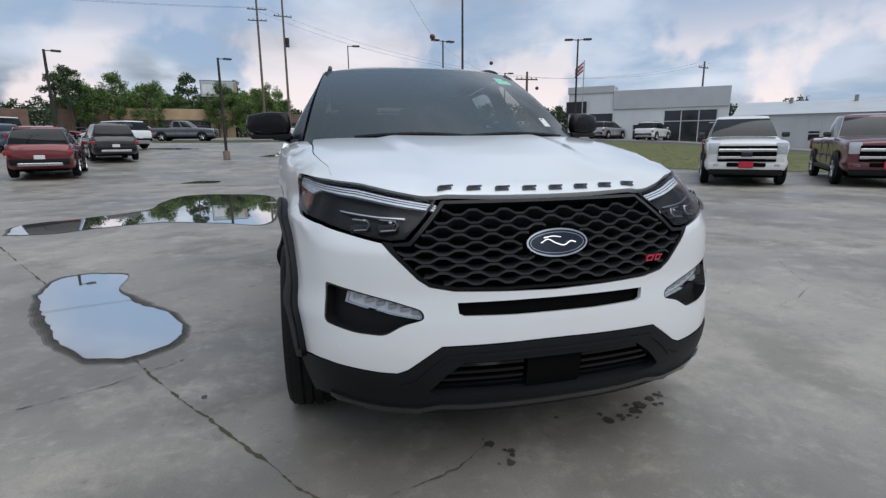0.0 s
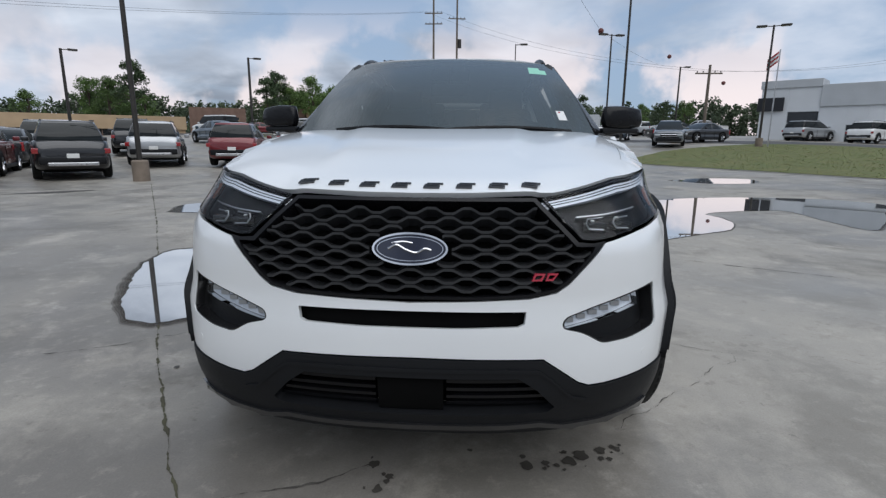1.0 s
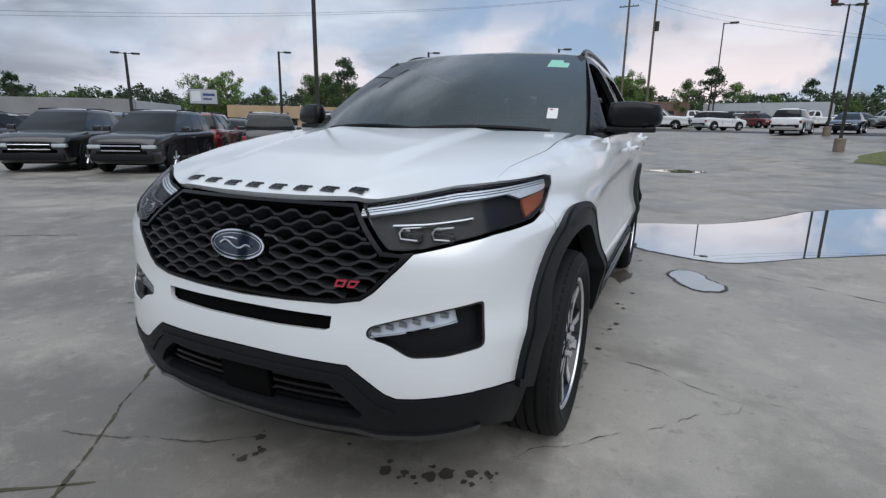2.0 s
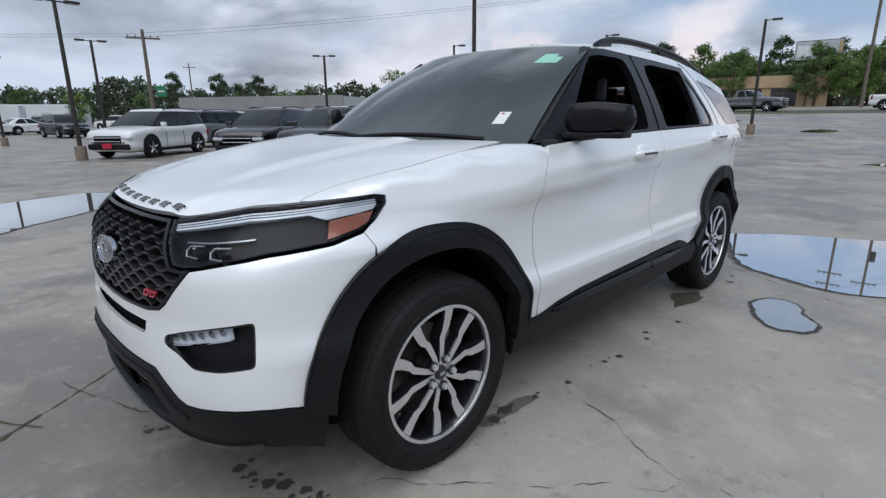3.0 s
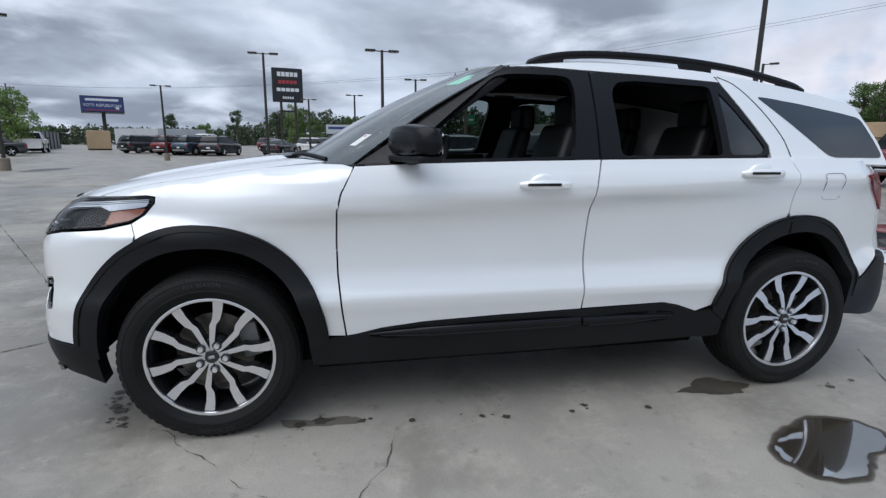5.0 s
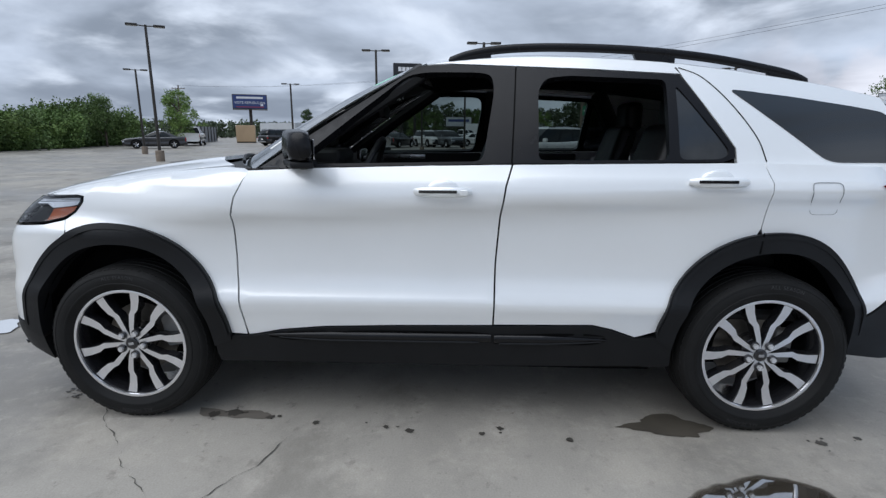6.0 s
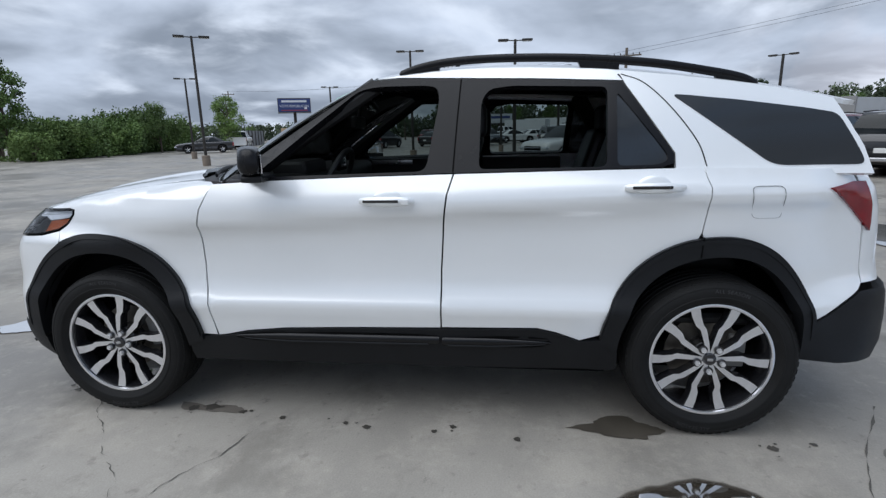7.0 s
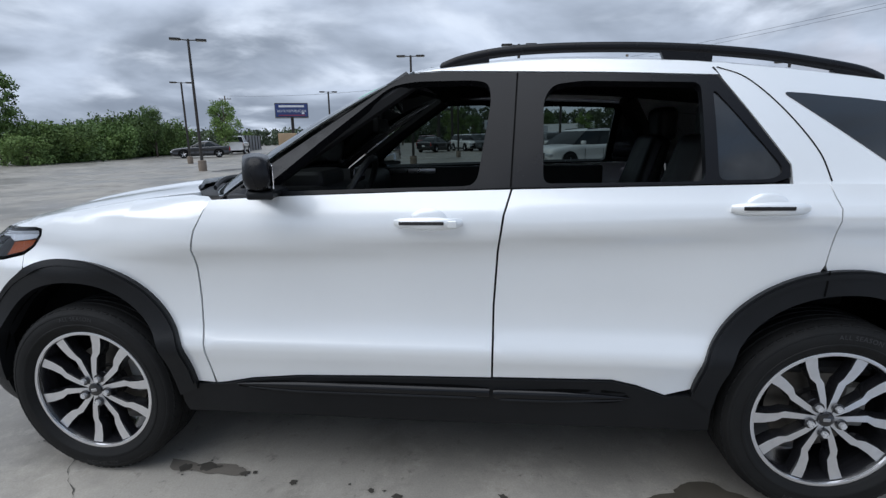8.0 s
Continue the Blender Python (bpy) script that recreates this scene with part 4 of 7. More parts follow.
# lamps
for sgn in (1, -1):
    lamp_poly = [(sgn * s, z) for s, z in HL_TOP + HL_BOT]
    cx = np.mean([p[0] for p in lamp_poly]); cz = np.mean([p[1] for p in lamp_poly])
    head = panel("headlight", lamp_poly, shell, LENS, suv, off=.004, step=.04, thick=.004, label="clear headlight with a smoked housing")
    panel("lamp_housing", lamp_poly, shell, LAMPIN, head, off=-.035, step=.05, thick=.002)
    rimmed = [(cx + (s - cx) * .975, cz + (z - cz) * .945) for s, z in lamp_poly]
    panel("lamp_edge", lamp_poly, shell, SATIN, head, holes=[rimmed], off=.001, step=.04, thick=.036)
    top = HL_TOP[:-1]
    g = [(sgn * s, z) for s, z in [(s, z - .008) for s, z in top] + [(s, z - .029) for s, z in top[::-1]]]
    panel("light_guide", g, shell, LAMPWHITE, head, off=-.010, step=.03, thick=.012)
    for drop in (.0135, .0205):
        gl = [(s, z - drop) for s, z in top] + [(s, z - drop - .0016) for s, z in top[::-1]]
        panel("guide_groove", [(sgn * s, z) for s, z in gl], shell, SATIN, head, off=-.0085, step=.03, thick=.003)
    inner_line = on_nose([(.54, .985), (.64, .990), (.74, 1.000), (.80, 1.006)])
    panel("lamp_blade", [(sgn * s, z) for s, z in inner_line + [(s, z - .004) for s, z in inner_line[::-1]]], shell, SILVERTRIM, head, off=-.016, step=.04, thick=.012)
    wedge = on_side([(-.48, 1.060), (-.236, 1.076), (-.248, 1.062), (-.30, 1.052), (-.42, 1.042)])
    panel("reflector_wedge", [(sgn * s, z) for s, z in wedge], shell, LAMPWHITE, head, off=-.008, step=.03, thick=.01)
    amber = on_side([(-.41, 1.038), (-.25, 1.054), (-.272, 1.022), (-.32, 1.006), (-.43, .986)])
    panel("side_marker", [(sgn * s, z) for s, z in amber], shell, AMBER, head, off=-.008, step=.03, thick=.01, label="amber side marker")
    for bx in (.60, .70):
        c, nn = nose_point(sgn * bx, .955, -.030)
        bm = bmesh.new()
        rbox(.075, .03, .034, .008, 2, c, bm)
        part("projector", bm, GLOSSBLK, head)
        hook = [(.030, .020), (-.026, .016), (-.036, .004), (-.030, -.014), (.020, -.018)]
        part("chrome_bezel", tube([nose_point(sgn * (bx + u), .957 + w, -.012)[0] for u, w in hook], .0028, 6), SILVERTRIM, head)
    for bx, bz in ((.590, .968), (.685, .975)):
        c, nn = nose_point(sgn * bx, bz, -.014)
        part("lamp_element", rbox(.014, .012, .008, .003, 1, c), SILVERTRIM, head)
    # bumper pocket with its lamp
    fog = [(sgn * s, z) for s, z in FOG]
    pocket = panel("lamp_pocket", [(sgn * s * 1.0, z) for s, z in FOG], shell, PLASTIC, front_bumper, off=-.05, step=.05, thick=.01)
    panel("pocket_wall", fog, shell, GLOSSBLK, pocket, holes=[[(np.mean([p[0] for p in fog]) + (s - np.mean([p[0] for p in fog])) * .96, .63 + (z - .63) * .93) for s, z in fog]], off=-.004, step=.04, thick=.06)
    drl = on_nose([(.468, .668), (.57, .693), (.66, .714), (.728, .728), (.736, .690), (.66, .670), (.57, .650), (.49, .635), (.470, .640)])
    d = panel("running_lamp", [(sgn * s, z) for s, z in drl], shell, LENS, pocket, off=-.004, step=.03, thick=.02, label="clear running lamp")
    panel("lamp_reflector", [(sgn * s, z) for s, z in drl], shell, LAMPWHITE, d, off=-.028, step=.03, thick=.006)
    for k in range(6):
        x = .502 + k * .040
        z = .658 + k * .0100
        c, nn = nose_point(sgn * x, z, -.022)
        part("lamp_cell", rbox(.028, .006, .016, .001, 1, c), SILVERTRIM, d, flat=True)

# hood and fenders
lamp_top = lambda s: float(np.interp(s, [q[0] for q in HL_TOP], [q[1] for q in HL_TOP]))
front_edge, LIFT = [], []
for s in [sx(.425) * k / 9 for k in range(9)] + list(np.linspace(sx(.425), 1.03, 13)):
    zf = 1.038 if s < sx(.40) else lamp_top(s) + .008
    q = shell(s, zf)
    front_edge.append((q[0], q[1] + .003))
    LIFT.append(zf - bonnet(q[0], q[1] + .003)[2])
FE, LIFT = np.array(front_edge), np.array(LIFT)
# the shut line between hood and fender, as a share of the half width
shut = lambda y: .93 - .04 * smooth01((y + .44) / .16) - .045 * smooth01((y + .05) / .33)
side_edge = [(float(np.interp(y, EDGE[:, 0], EDGE[:, 1])) * shut(y), y) for y in np.arange(-.42, .30, .05)]
half = front_edge + side_edge
back = [(x, .22 + .30 * (x / .80) ** 2) for x in np.linspace(.80, 0, 9)]
half = half + back
def hood_skin(x, y):
    """The hood, its front corners drawn onto the lamps' upper edge."""
    a = abs(x)
    k = float(np.interp(a, FE[:, 0], LIFT)) * smooth01((a - .36) / .10)
    yf = float(np.interp(a, FE[:, 0], FE[:, 1]))
    p = bonnet(x, y)
    return (p[0], p[1], p[2] + k * (1 - smooth01((y - yf) / .16)))


panel("hood", half[:-1] + [(-x, y) for x, y in half[::-1]][:-1], hood_skin, WHITE, suv, step=.024, thick=.02, label="white hood with a raised middle", inner=(0, -.1, .5))
# the model name along the hood's edge, as plain dark bars
for k in range(8):
    x0 = -.392 + k * .1045
    yb = shell(sx(x0), 1.038)[1] + .022
    for d0, d1, e0, e1 in ((0, .052, 0, .006), (.004, .050, .0095, .0145), (.006, .058, .018, .024), (0, .010, .0055, .0185)):
        lean = .25
        o = [(x0 + d0 + lean * e0, yb + e0), (x0 + d1 + lean * e0, yb + e0), (x0 + d1 + lean * e1, yb + e1), (x0 + d0 + lean * e1, yb + e1)]
        panel("name_bar", o, bonnet, GLOSSBLK, suv, off=.005, step=.03, thick=.005, inner=(0, -.1, .5), roll=.0005)


def cut_z(y):
    """Height of the shut line on the fender."""
    yb = flank(y, ZT(y))[1]
    return ZT(yb) + math.sqrt(1 - shut(yb) ** 4) * (HZ(yb) - ZT(yb)) - .0012


fender = [(-.503, 1.099)] + [(y, cut_z(y)) for y in np.arange(-.46, .56, .06)] + [(.60, 1.243), (.645, 1.232), (.585, 1.12), (.565, 1.04), (.560, .90), (.562, .75), (.578, .57), (.592, .462)]
fender += [p for p in FA_OUT[::-1] if p[0] > -.285] + [(-.274, .945), (-.299, .991), (-.245, 1.026), (-.200, 1.076), (-.198, 1.104), (-.24, 1.110), (-.34, 1.105), (-.45, 1.099)]
panel("fender", fender, wing, WHITE, suv, step=.04, thick=.02, both=True, label="white front fender")
# doors and rear quarter
door_f = [(.652, 1.237), (.95, 1.250), (1.40, 1.262), (1.826, 1.270), (1.797, 1.18), (1.777, 1.04), (1.762, .82), (1.757, .533), (1.3, .524), (.96, .512), (.76, .492), (.64, .467), (.600, .462),
          (.586, .57), (.570, .75), (.568, .90), (.573, 1.04), (.593, 1.12)]
door_r = [(1.834, 1.270), (2.3, 1.277), (2.78, 1.283), (2.925, 1.283), (2.948, 1.2), (2.943, 1.08), (2.930, .998)] + [p for p in RA_OUT[::-1] if p[0] < 2.925] + [(2.42, .482), (2.31, .522), (2.22, .542), (1.765, .535),
          (1.770, .82), (1.785, 1.04), (1.805, 1.18)]
fd = panel("front_door", door_f, flank, WHITE, suv, step=.045, thick=.03, both=True, label="white front door")
rd = panel("rear_door", door_r, flank, WHITE, suv, step=.045, thick=.03, both=True, label="white rear door")
quarter = [(sy(2.930), 1.283), (sy(3.2), 1.278), (sy(3.5), 1.268), (sy(3.66), 1.262), (sy(3.69), .75), (sy(3.66), .725), (sy(3.56), .665), (sy(3.43), .585)]
quarter += on_side([p for p in RA_OUT[::-1] if p[0] > 2.938]) + [(sy(2.935), .998), (sy(2.948), 1.08), (sy(2.953), 1.2)]
rq = panel("rear_quarter", quarter, shell, WHITE, suv, step=.045, thick=.03, both=True, label="white rear quarter panel")
s69 = sy(3.692)
tail_half = [(s69, 1.262), (SEND, 1.262), (SEND, .73), (s69, .75)]
for sgn in (1, -1):
    panel("tailgate", [(sgn * s, z) for s, z in tail_half], shell, WHITE, suv, step=.08, thick=.03, label="white tailgate half", inner=(0, 3, .9))
rb = [(sy(3.43), .575), (sy(3.56), .655), (sy(3.665), .718), (SEND, .722), (SEND, .36), (sy(3.6), .375), (sy(3.41), .40), (sy(3.40), .48)]
for sgn in (1, -1):
    panel("rear_bumper", [(sgn * s, z) for s, z in rb], shell, PLASTIC, suv, step=.06, thick=.04, off=.008, label="grained black rear bumper", inner=(0, 3, .6))
    tl = [(sy(3.455), 1.190), (sy(3.60), 1.205), (sy(3.72), 1.200), (sy(3.735), 1.10), (sy(3.72), .985), (sy(3.665), 1.03), (sy(3.60), 1.09)]
    panel("tail_light", [(sgn * s, z) for s, z in tl], shell, REDLENS, suv, step=.04, thick=.02, off=.012, label="dark red tail light")

# cladding: wheel arches and sills
for fan, fin, nm in ((FA_OUT, FA_IN, "front"), (RA_OUT, RA_IN, "rear")):
    cyy = 0 if nm == 'front' else 3.025
    fan = [(cyy + (y - cyy) * 1.016, .385 + (z - .385) * 1.022) for y, z in fan]
    poly = fan + [(fan[-1][0], fan[-1][1] - .03)] + [(fin[-1][0], fin[-1][1])] + fin[::-1] + [(fan[0][0], fan[0][1] - .03)]
    panel("wheel_arch_trim", poly, lambda y, z: flank(y, z), PLASTIC, suv, step=.035, thick=.07, off=.024, both=True, roll=.003, label="grained black wheel arch trim")
    lipo = [(cyy + (y - cyy) * .985, .385 + (z - .385) * .985) for y, z in fan]
    lipi = [(cyy + (y - cyy) * .955, .385 + (z - .385) * .955) for y, z in fan]
    panel("arch_lip", lipo + lipi[::-1], flank, PLASTIC, suv, step=.03, thick=.012, off=.031, both=True, roll=.004)
sill = [(.43, .41), (.50, .455), (.64, .462), (.76, .487), (.96, .507), (1.3, .519), (1.757, .528), (2.22, .537), (2.31, .517), (2.42, .477), (2.52, .49), (2.595, .42), (2.60, .33), (1.75, .315), (.44, .315)]
panel("sill_trim", sill, flank, PLASTIC, suv, step=.05, thick=.08, off=.014, both=True, roll=.006, label="grained black sill trim")
for a, b in ((.70, 1.752), (1.766, 2.29)):
    m = .10 if a < 1 else 0.0
    blade = [(a, .462), (a + m, .482), ((a + b) / 2, .493), (b - .10, .494), (b - (0 if a < 1 else .02), .488), (b, .470), (b - (0 if a < 1 else .04), .456), (b - .10, .450), ((a + b) / 2, .448), (a + m, .450)]
    # near-black sheet laid on the sill draws the groove's shade round the blade
    groove = [(y, .4705 + (z - .4705) * 1.34) for y, z in blade]
    panel("blade_groove", groove, flank, DARK, suv, step=.05, thick=.01, off=.0155, both=True)
    ys = np.linspace(a, b, 40)
    taper = [max(.06, min(1, ((y - a) / (.30 if a < 1 else .004) + (.02 if a < 1 else .9)) ** .6, ((b - y) / (.004 if a < 1 else .30) + (.9 if a < 1 else .02)) ** .6)) for y in ys]
    mids = [.468 + .004 * (y - a) for y in ys]
    for sg in (1, -1):
        o = part("sill_blade", tube([(sg * (flank(y, z)[0] + .018), y, z) for y, z in zip(ys, mids)], taper, 16, flatten=(.015, .021)), BLADEBLK, suv, "gloss black sill blade")
        part("blade_rib", tube([(sg * (flank(y, z)[0] + .026), y, z - .019 * k) for y, z, k in zip(ys[2:-2], mids[2:-2], taper[2:-2])], [.007 * k for k in taper[2:-2]], 8), PLASTIC, o)

panel("door_gap", [(2.926, .89), (2.931, .89), (2.937, .985), (2.932, .985)], flank, DARK, suv, off=.027, step=.04, thick=.002, both=True)

# glasshouse
win_f = [(.845, 1.266), (1.70, 1.284), (1.752, 1.60), (1.742, 1.668), (1.69, 1.682), (1.44, 1.684), (1.345, 1.668), (1.10, 1.475)]
win_r = [(1.945, 1.290), (2.515, 1.294), (2.535, 1.650), (2.10, 1.668), (1.99, 1.656), (1.952, 1.60)]
win_q = [(2.560, 1.297), (2.735, 1.299), (2.775, 1.315), (2.782, 1.342), (2.575, 1.628)]
win_f, win_r, win_q = fillet(win_f, .045), fillet(win_r, .032), fillet(win_q, .03)
a_edge = [(A0[0] + (A1[0] - A0[0]) * k, A0[1] + (A1[1] - A0[1]) * k) for k in (0, .25, .5, .75, .955)]
glasshouse = [(.600, 1.240), (.95, 1.254), (1.82, 1.276), (2.75, 1.288), (2.805, 1.305), (2.808, 1.345), (2.60, 1.672), (2.2, 1.695), (1.86, 1.708), (1.55, 1.720)] + a_edge[::-1]
for sgn in (1, -1):
    fm = (lambda k: lambda y, z: (k * cabin(y, z)[0], y, z))(sgn)
    pil = panel("pillar_trim", glasshouse, fm, SATIN, suv, holes=[win_f, win_r, win_q], step=.04, thick=.035, label="satin black window pillars", inner=(0, 1.8, 1.4))
    panel("door_gap", [(1.824, 1.280), (1.830, 1.280), (1.856, 1.705), (1.850, 1.705)], fm, DARK, pil, off=.0045, step=.05, thick=.002, inner=(0, 1.8, 1.4))
    panel("quarter_glass", win_q, fm, PRIVACY, pil, step=.06, thick=.004, off=-.006, inner=(0, 1.8, 1.4))
    if sgn < 0:
        panel("front_side_glass", win_f, fm, SIDEGLASS, pil, step=.06, thick=.004, off=-.012, inner=(0, 1.8, 1.4))
        panel("rear_side_glass", win_r, fm, SIDEGLASS, pil, step=.06, thick=.004, off=-.012, inner=(0, 1.8, 1.4))
    upper = [(2.812, 1.272), (2.814, 1.348), (2.606, 1.678), (2.2, 1.701), (1.86, 1.714), (1.55, 1.726), (1.46, 1.7215)]
    upper += [(y, ZC(y) - .054) for y in np.arange(1.5, 3.55, .1)] + [(3.54, 1.575), (3.575, 1.50), (3.635, 1.36), (3.66, 1.245), (3.4, 1.25), (3.1, 1.262)]
    up = panel("body_side_upper", upper, fm, WHITE, suv, step=.045, thick=.02, label="white rear roof pillar", inner=(0, 2.6, 1.4))
    q_win = [(2.815, 1.606), (3.10, 1.575), (3.40, 1.532), (3.545, 1.505), (3.607, 1.36), (3.632, 1.283), (3.27, 1.285), (3.215, 1.300)]
    q_win = fillet(q_win, .035)
    panel("rear_quarter_glass", q_win, fm, PRIVACY, up, step=.05, thick=.006, off=.004, inner=(0, 2.6, 1.4), label="dark privacy glass")
    gap = spline([(2.60, 1.705), (2.70, 1.66), (2.81, 1.545), (2.91, 1.395), (2.943, 1.288)], 6)
    panel("door_gap", [tuple(p) for p in gap] + [(p[0] + .0042, p[1] + .001) for p in gap[::-1]], fm, DARK, up, off=.0035, step=.05, thick=.002, inner=(0, 2.6, 1.4))
roof_half = [(.688 * u, 1.31 + .13 * u * u) for u in np.linspace(0, 1, 9)] + [(roof_edge(y)[0], y) for y in np.arange(1.5, 3.66, .1)] + [(.60, 3.70), (.3, 3.73), (0, 3.74)]
panel("roof", roof_half[:-1] + [(-x, y) for x, y in roof_half[::-1]][:-1], roof, WHITE, suv, step=.07, thick=.02, label="white roof ending in a spoiler", inner=(0, 2.2, 1.2))
rear_pane = lambda x, z: (x, 3.60 + (1.52 - z) * .42 - .10 * x * x, z)
panel("rear_window", [(-.66, 1.55), (.66, 1.55), (.76, 1.27), (-.76, 1.27)], rear_pane, PRIVACY, suv, step=.09, thick=.01, inner=(0, 2.5, 1.4))
# windshield with its dark border
band = [(-.995, .0), (.995, .0), (.995, .995), (-.995, .995)]
ws = panel("windshield", band, screen, WINDSHIELD, suv, step=.07, thick=.006, inner=(0, 1.8, .9), label="windshield reflecting the cloudy sky")
panel("frit_band", band, screen, SATIN, ws, holes=[[(-.925, .10), (-.4, .075), (.4, .075), (.925, .10), (.93, .955), (-.93, .955)]], off=-.009, step=.06, thick=.002, inner=(0, 1.8, .9))
panel("price_sticker", [(.775, .165), (.835, .165), (.835, .255), (.775, .255)], screen, STICKER, ws, off=.002, step=.05, thick=.001, inner=(0, 1.8, .9), label="small white paper sticker")
panel("sticker_mark", [(.789, .236), (.805, .236), (.805, .246), (.789, .246)], screen, REDBADGE, ws, off=.003, step=.05, thick=.001, inner=(0, 1.8, .9))
panel("green_sticker", [(.70, .75), (.86, .75), (.87, .83), (.82, .835), (.82, .875), (.72, .875)], screen, GREENST, ws, off=.002, step=.05, thick=.001, inner=(0, 1.8, .9), label="pale green notched sticker")
panel("sensor_box", [(-.14, .86), (.14, .86), (.10, .97), (-.10, .97)], screen, GLOSSBLK, ws, off=-.012, step=.06, thick=.03, inner=(0, 1.8, .9))
panel("cowl", [(x, .235 + .30 * (x / .80) ** 2) for x in np.linspace(-.80, .80, 15)] + [(x, .46 + .26 * (x / .86) ** 2) for x in np.linspace(.86, -.86, 15)], lambda x, y: (x, y, 1.232), PLASTIC, suv, step=.06, thick=.05,
      inner=(0, .4, .5), label="black plastic cowl")
for a, b in (((.70, .40), (.02, .36)), ((.05, .30), (-.58, .44))):
    pts = [screen(u, v) for u, v in [(a[0] / .86 + (b[0] - a[0]) / .86 * k, .018 + .045 * math.sin(math.pi * (k + .2) / 1.4)) for k in np.linspace(0, 1, 9)]]
    part("wiper", tube([Vector(p) + Vector((0, -.018, .014)) for p in pts], .008, 6, flatten=(1, 1.5)), PLASTIC, suv)

# roof rails
for sgn in (1, -1):
    c = spline([(1.54, 1.738), (1.64, 1.772), (1.80, 1.797), (2.05, 1.805), (2.4, 1.792), (2.75, 1.756), (3.0, 1.713), (3.15, 1.680), (3.23, 1.645)], 8)
    xr = lambda y: roof_edge(y)[0] - .045
    rail = part("roof_rail", tube([(sgn * xr(y), y, z) for y, z in c], [.010] + [.018] * (len(c) - 2) + [.010], 12, flatten=(.9, 1.12)), SATIN, suv, "black roof rail")
    for a, b, slant in ((1.56, 1.74, .06), (2.40, 2.60, .07), (3.04, 3.21, 0)):
        ys = np.linspace(a, b, 8)
        bm = bmesh.new()
        top = [(float(np.interp(y, c[:, 0], c[:, 1]))) for y in ys]
        prof = [(y + .5 * slant * (b - y) / (b - a), ZC(y) - .075) for y in ys] + [(y, t) for y, t in zip(ys[::-1], top[::-1])]
        prism(prof, .022, "x", bm, at=0)
        for v in bm.verts:
            v.co.x = sgn * (xr(v.co.y) - .011 + v.co.x)
        part("rail_foot", bm, SATIN, rail)

# mirrors
for sgn in (1, -1):
    bm = bmesh.new()
    bmesh.ops.create_cube(bm, size=1)
    bmesh.ops.subdivide_edges(bm, edges=bm.edges, cuts=5, use_grid_fill=True)
    for v in bm.verts:
        p = v.co * 2
        q = Vector((p.x * math.sqrt(1 - p.y**2 / 4.2 - p.z**2 / 5.0), p.y * math.sqrt(1 - p.x**2 / 4.0 - p.z**2 / 4.2), p.z * math.sqrt(1 - p.x**2 / 6.0 - p.y**2 / 4.6)))
        # blunt towards the glass, tapered ahead and towards the door
        k = 1 - .22 * smooth01((-q.y + .2)) * (1 - 0)
        x = q.x * .135
        z = (q.z * .084 if q.z > 0 else q.z * .050) * (1 - .14 * max(0, q.x))
        v.co = Vector((sgn * (1.058 + x), .905 + q.y * .056 + .062 * q.x, 1.335 + z))
    mir = part("side_mirror", bm, SATIN, suv, "black side mirror", angle=80)
    part("mirror_lamp", rbox(.06, .012, .012, .004, 2, (sgn * 1.10, .880, 1.302)), PLASTIC, mir)
    mg = rbox(.19, .006, .082, .002, 1, (0, 0, 0))
    sk = rbox(.24, .10, .030, .012, 3, (0, 0, 0))
    for m_, dx, dy, dz in ((mg, 1.058, .963, 1.337), (sk, 1.045, .905, 1.274)):
        for v in m_.verts:
            v.co = Vector((sgn * (dx + v.co.x), dy + v.co.y + .46 * v.co.x, dz + v.co.z))
    part("mirror_glass", mg, CHROME, mir)
    part("mirror_skirt", sk, PLASTIC, mir)
    part("mirror_foot", tube([(sgn * .90, .90, 1.262), (sgn * .97, .905, 1.262), (sgn * 1.03, .915, 1.268)], [.05, .034, .03], 10, flatten=(1.1, .55)), PLASTIC, mir)

# door handles, fuel door, seams
for sgn in (1, -1):
    for door, y0, z0 in ((fd, 1.525, 1.155), (rd, 2.71, 1.205)):
        d = door[0] if sgn > 0 else door[1]
        x = flank(y0, z0)[0]
        cup = bmesh.new()
        bmesh.ops.create_uvsphere(cup, u_segments=20, v_segments=10, radius=1)
        for v in cup.verts:
            v.co = Vector((sgn * (x - .008 + v.co.x * .016), y0 + v.co.y * .072, z0 + .006 + v.co.z * .046))
        part("handle_cup", cup, WHITE, d)
        pts = [(sgn * (x + .010 + .026 * math.sin(math.pi * k) ** .5), y0 - .125 + .25 * k, z0) for k in np.linspace(0, 1, 13)]
        h = part("door_handle", tube(pts, [.012 + .012 * math.sin(math.pi * k) ** .4 for k in np.linspace(0, 1, 13)], 12, flatten=(.62, 1)), WHITE, d, "white pull handle with a dark strip")
        part("handle_strip", rbox(.004, .165, .013, .003, 1, (sgn * (x + .0515), y0 - .020, z0 + .004)), GLOSSBLK, h)
        if door is fd and sgn > 0:
            part("key_cap", rbox(.010, .035, .026, .006, 3, (x + .048, y0 + .092, z0)), WHITE, h)
fz = fillet([(3.115, 1.195), (3.13, 1.205), (3.235, 1.205), (3.25, 1.195), (3.262, 1.075), (3.25, 1.062), (3.15, 1.062), (3.135, 1.072)], .02)
cy_, cz_ = 3.19, 1.134
panel("fuel_door_gap", fz, flank, DARK, rq[0], holes=[[(cy_ + (y - cy_) * .986, cz_ + (z - cz_) * .986) for y, z in fz]], off=.0025, step=.02, thick=.002)
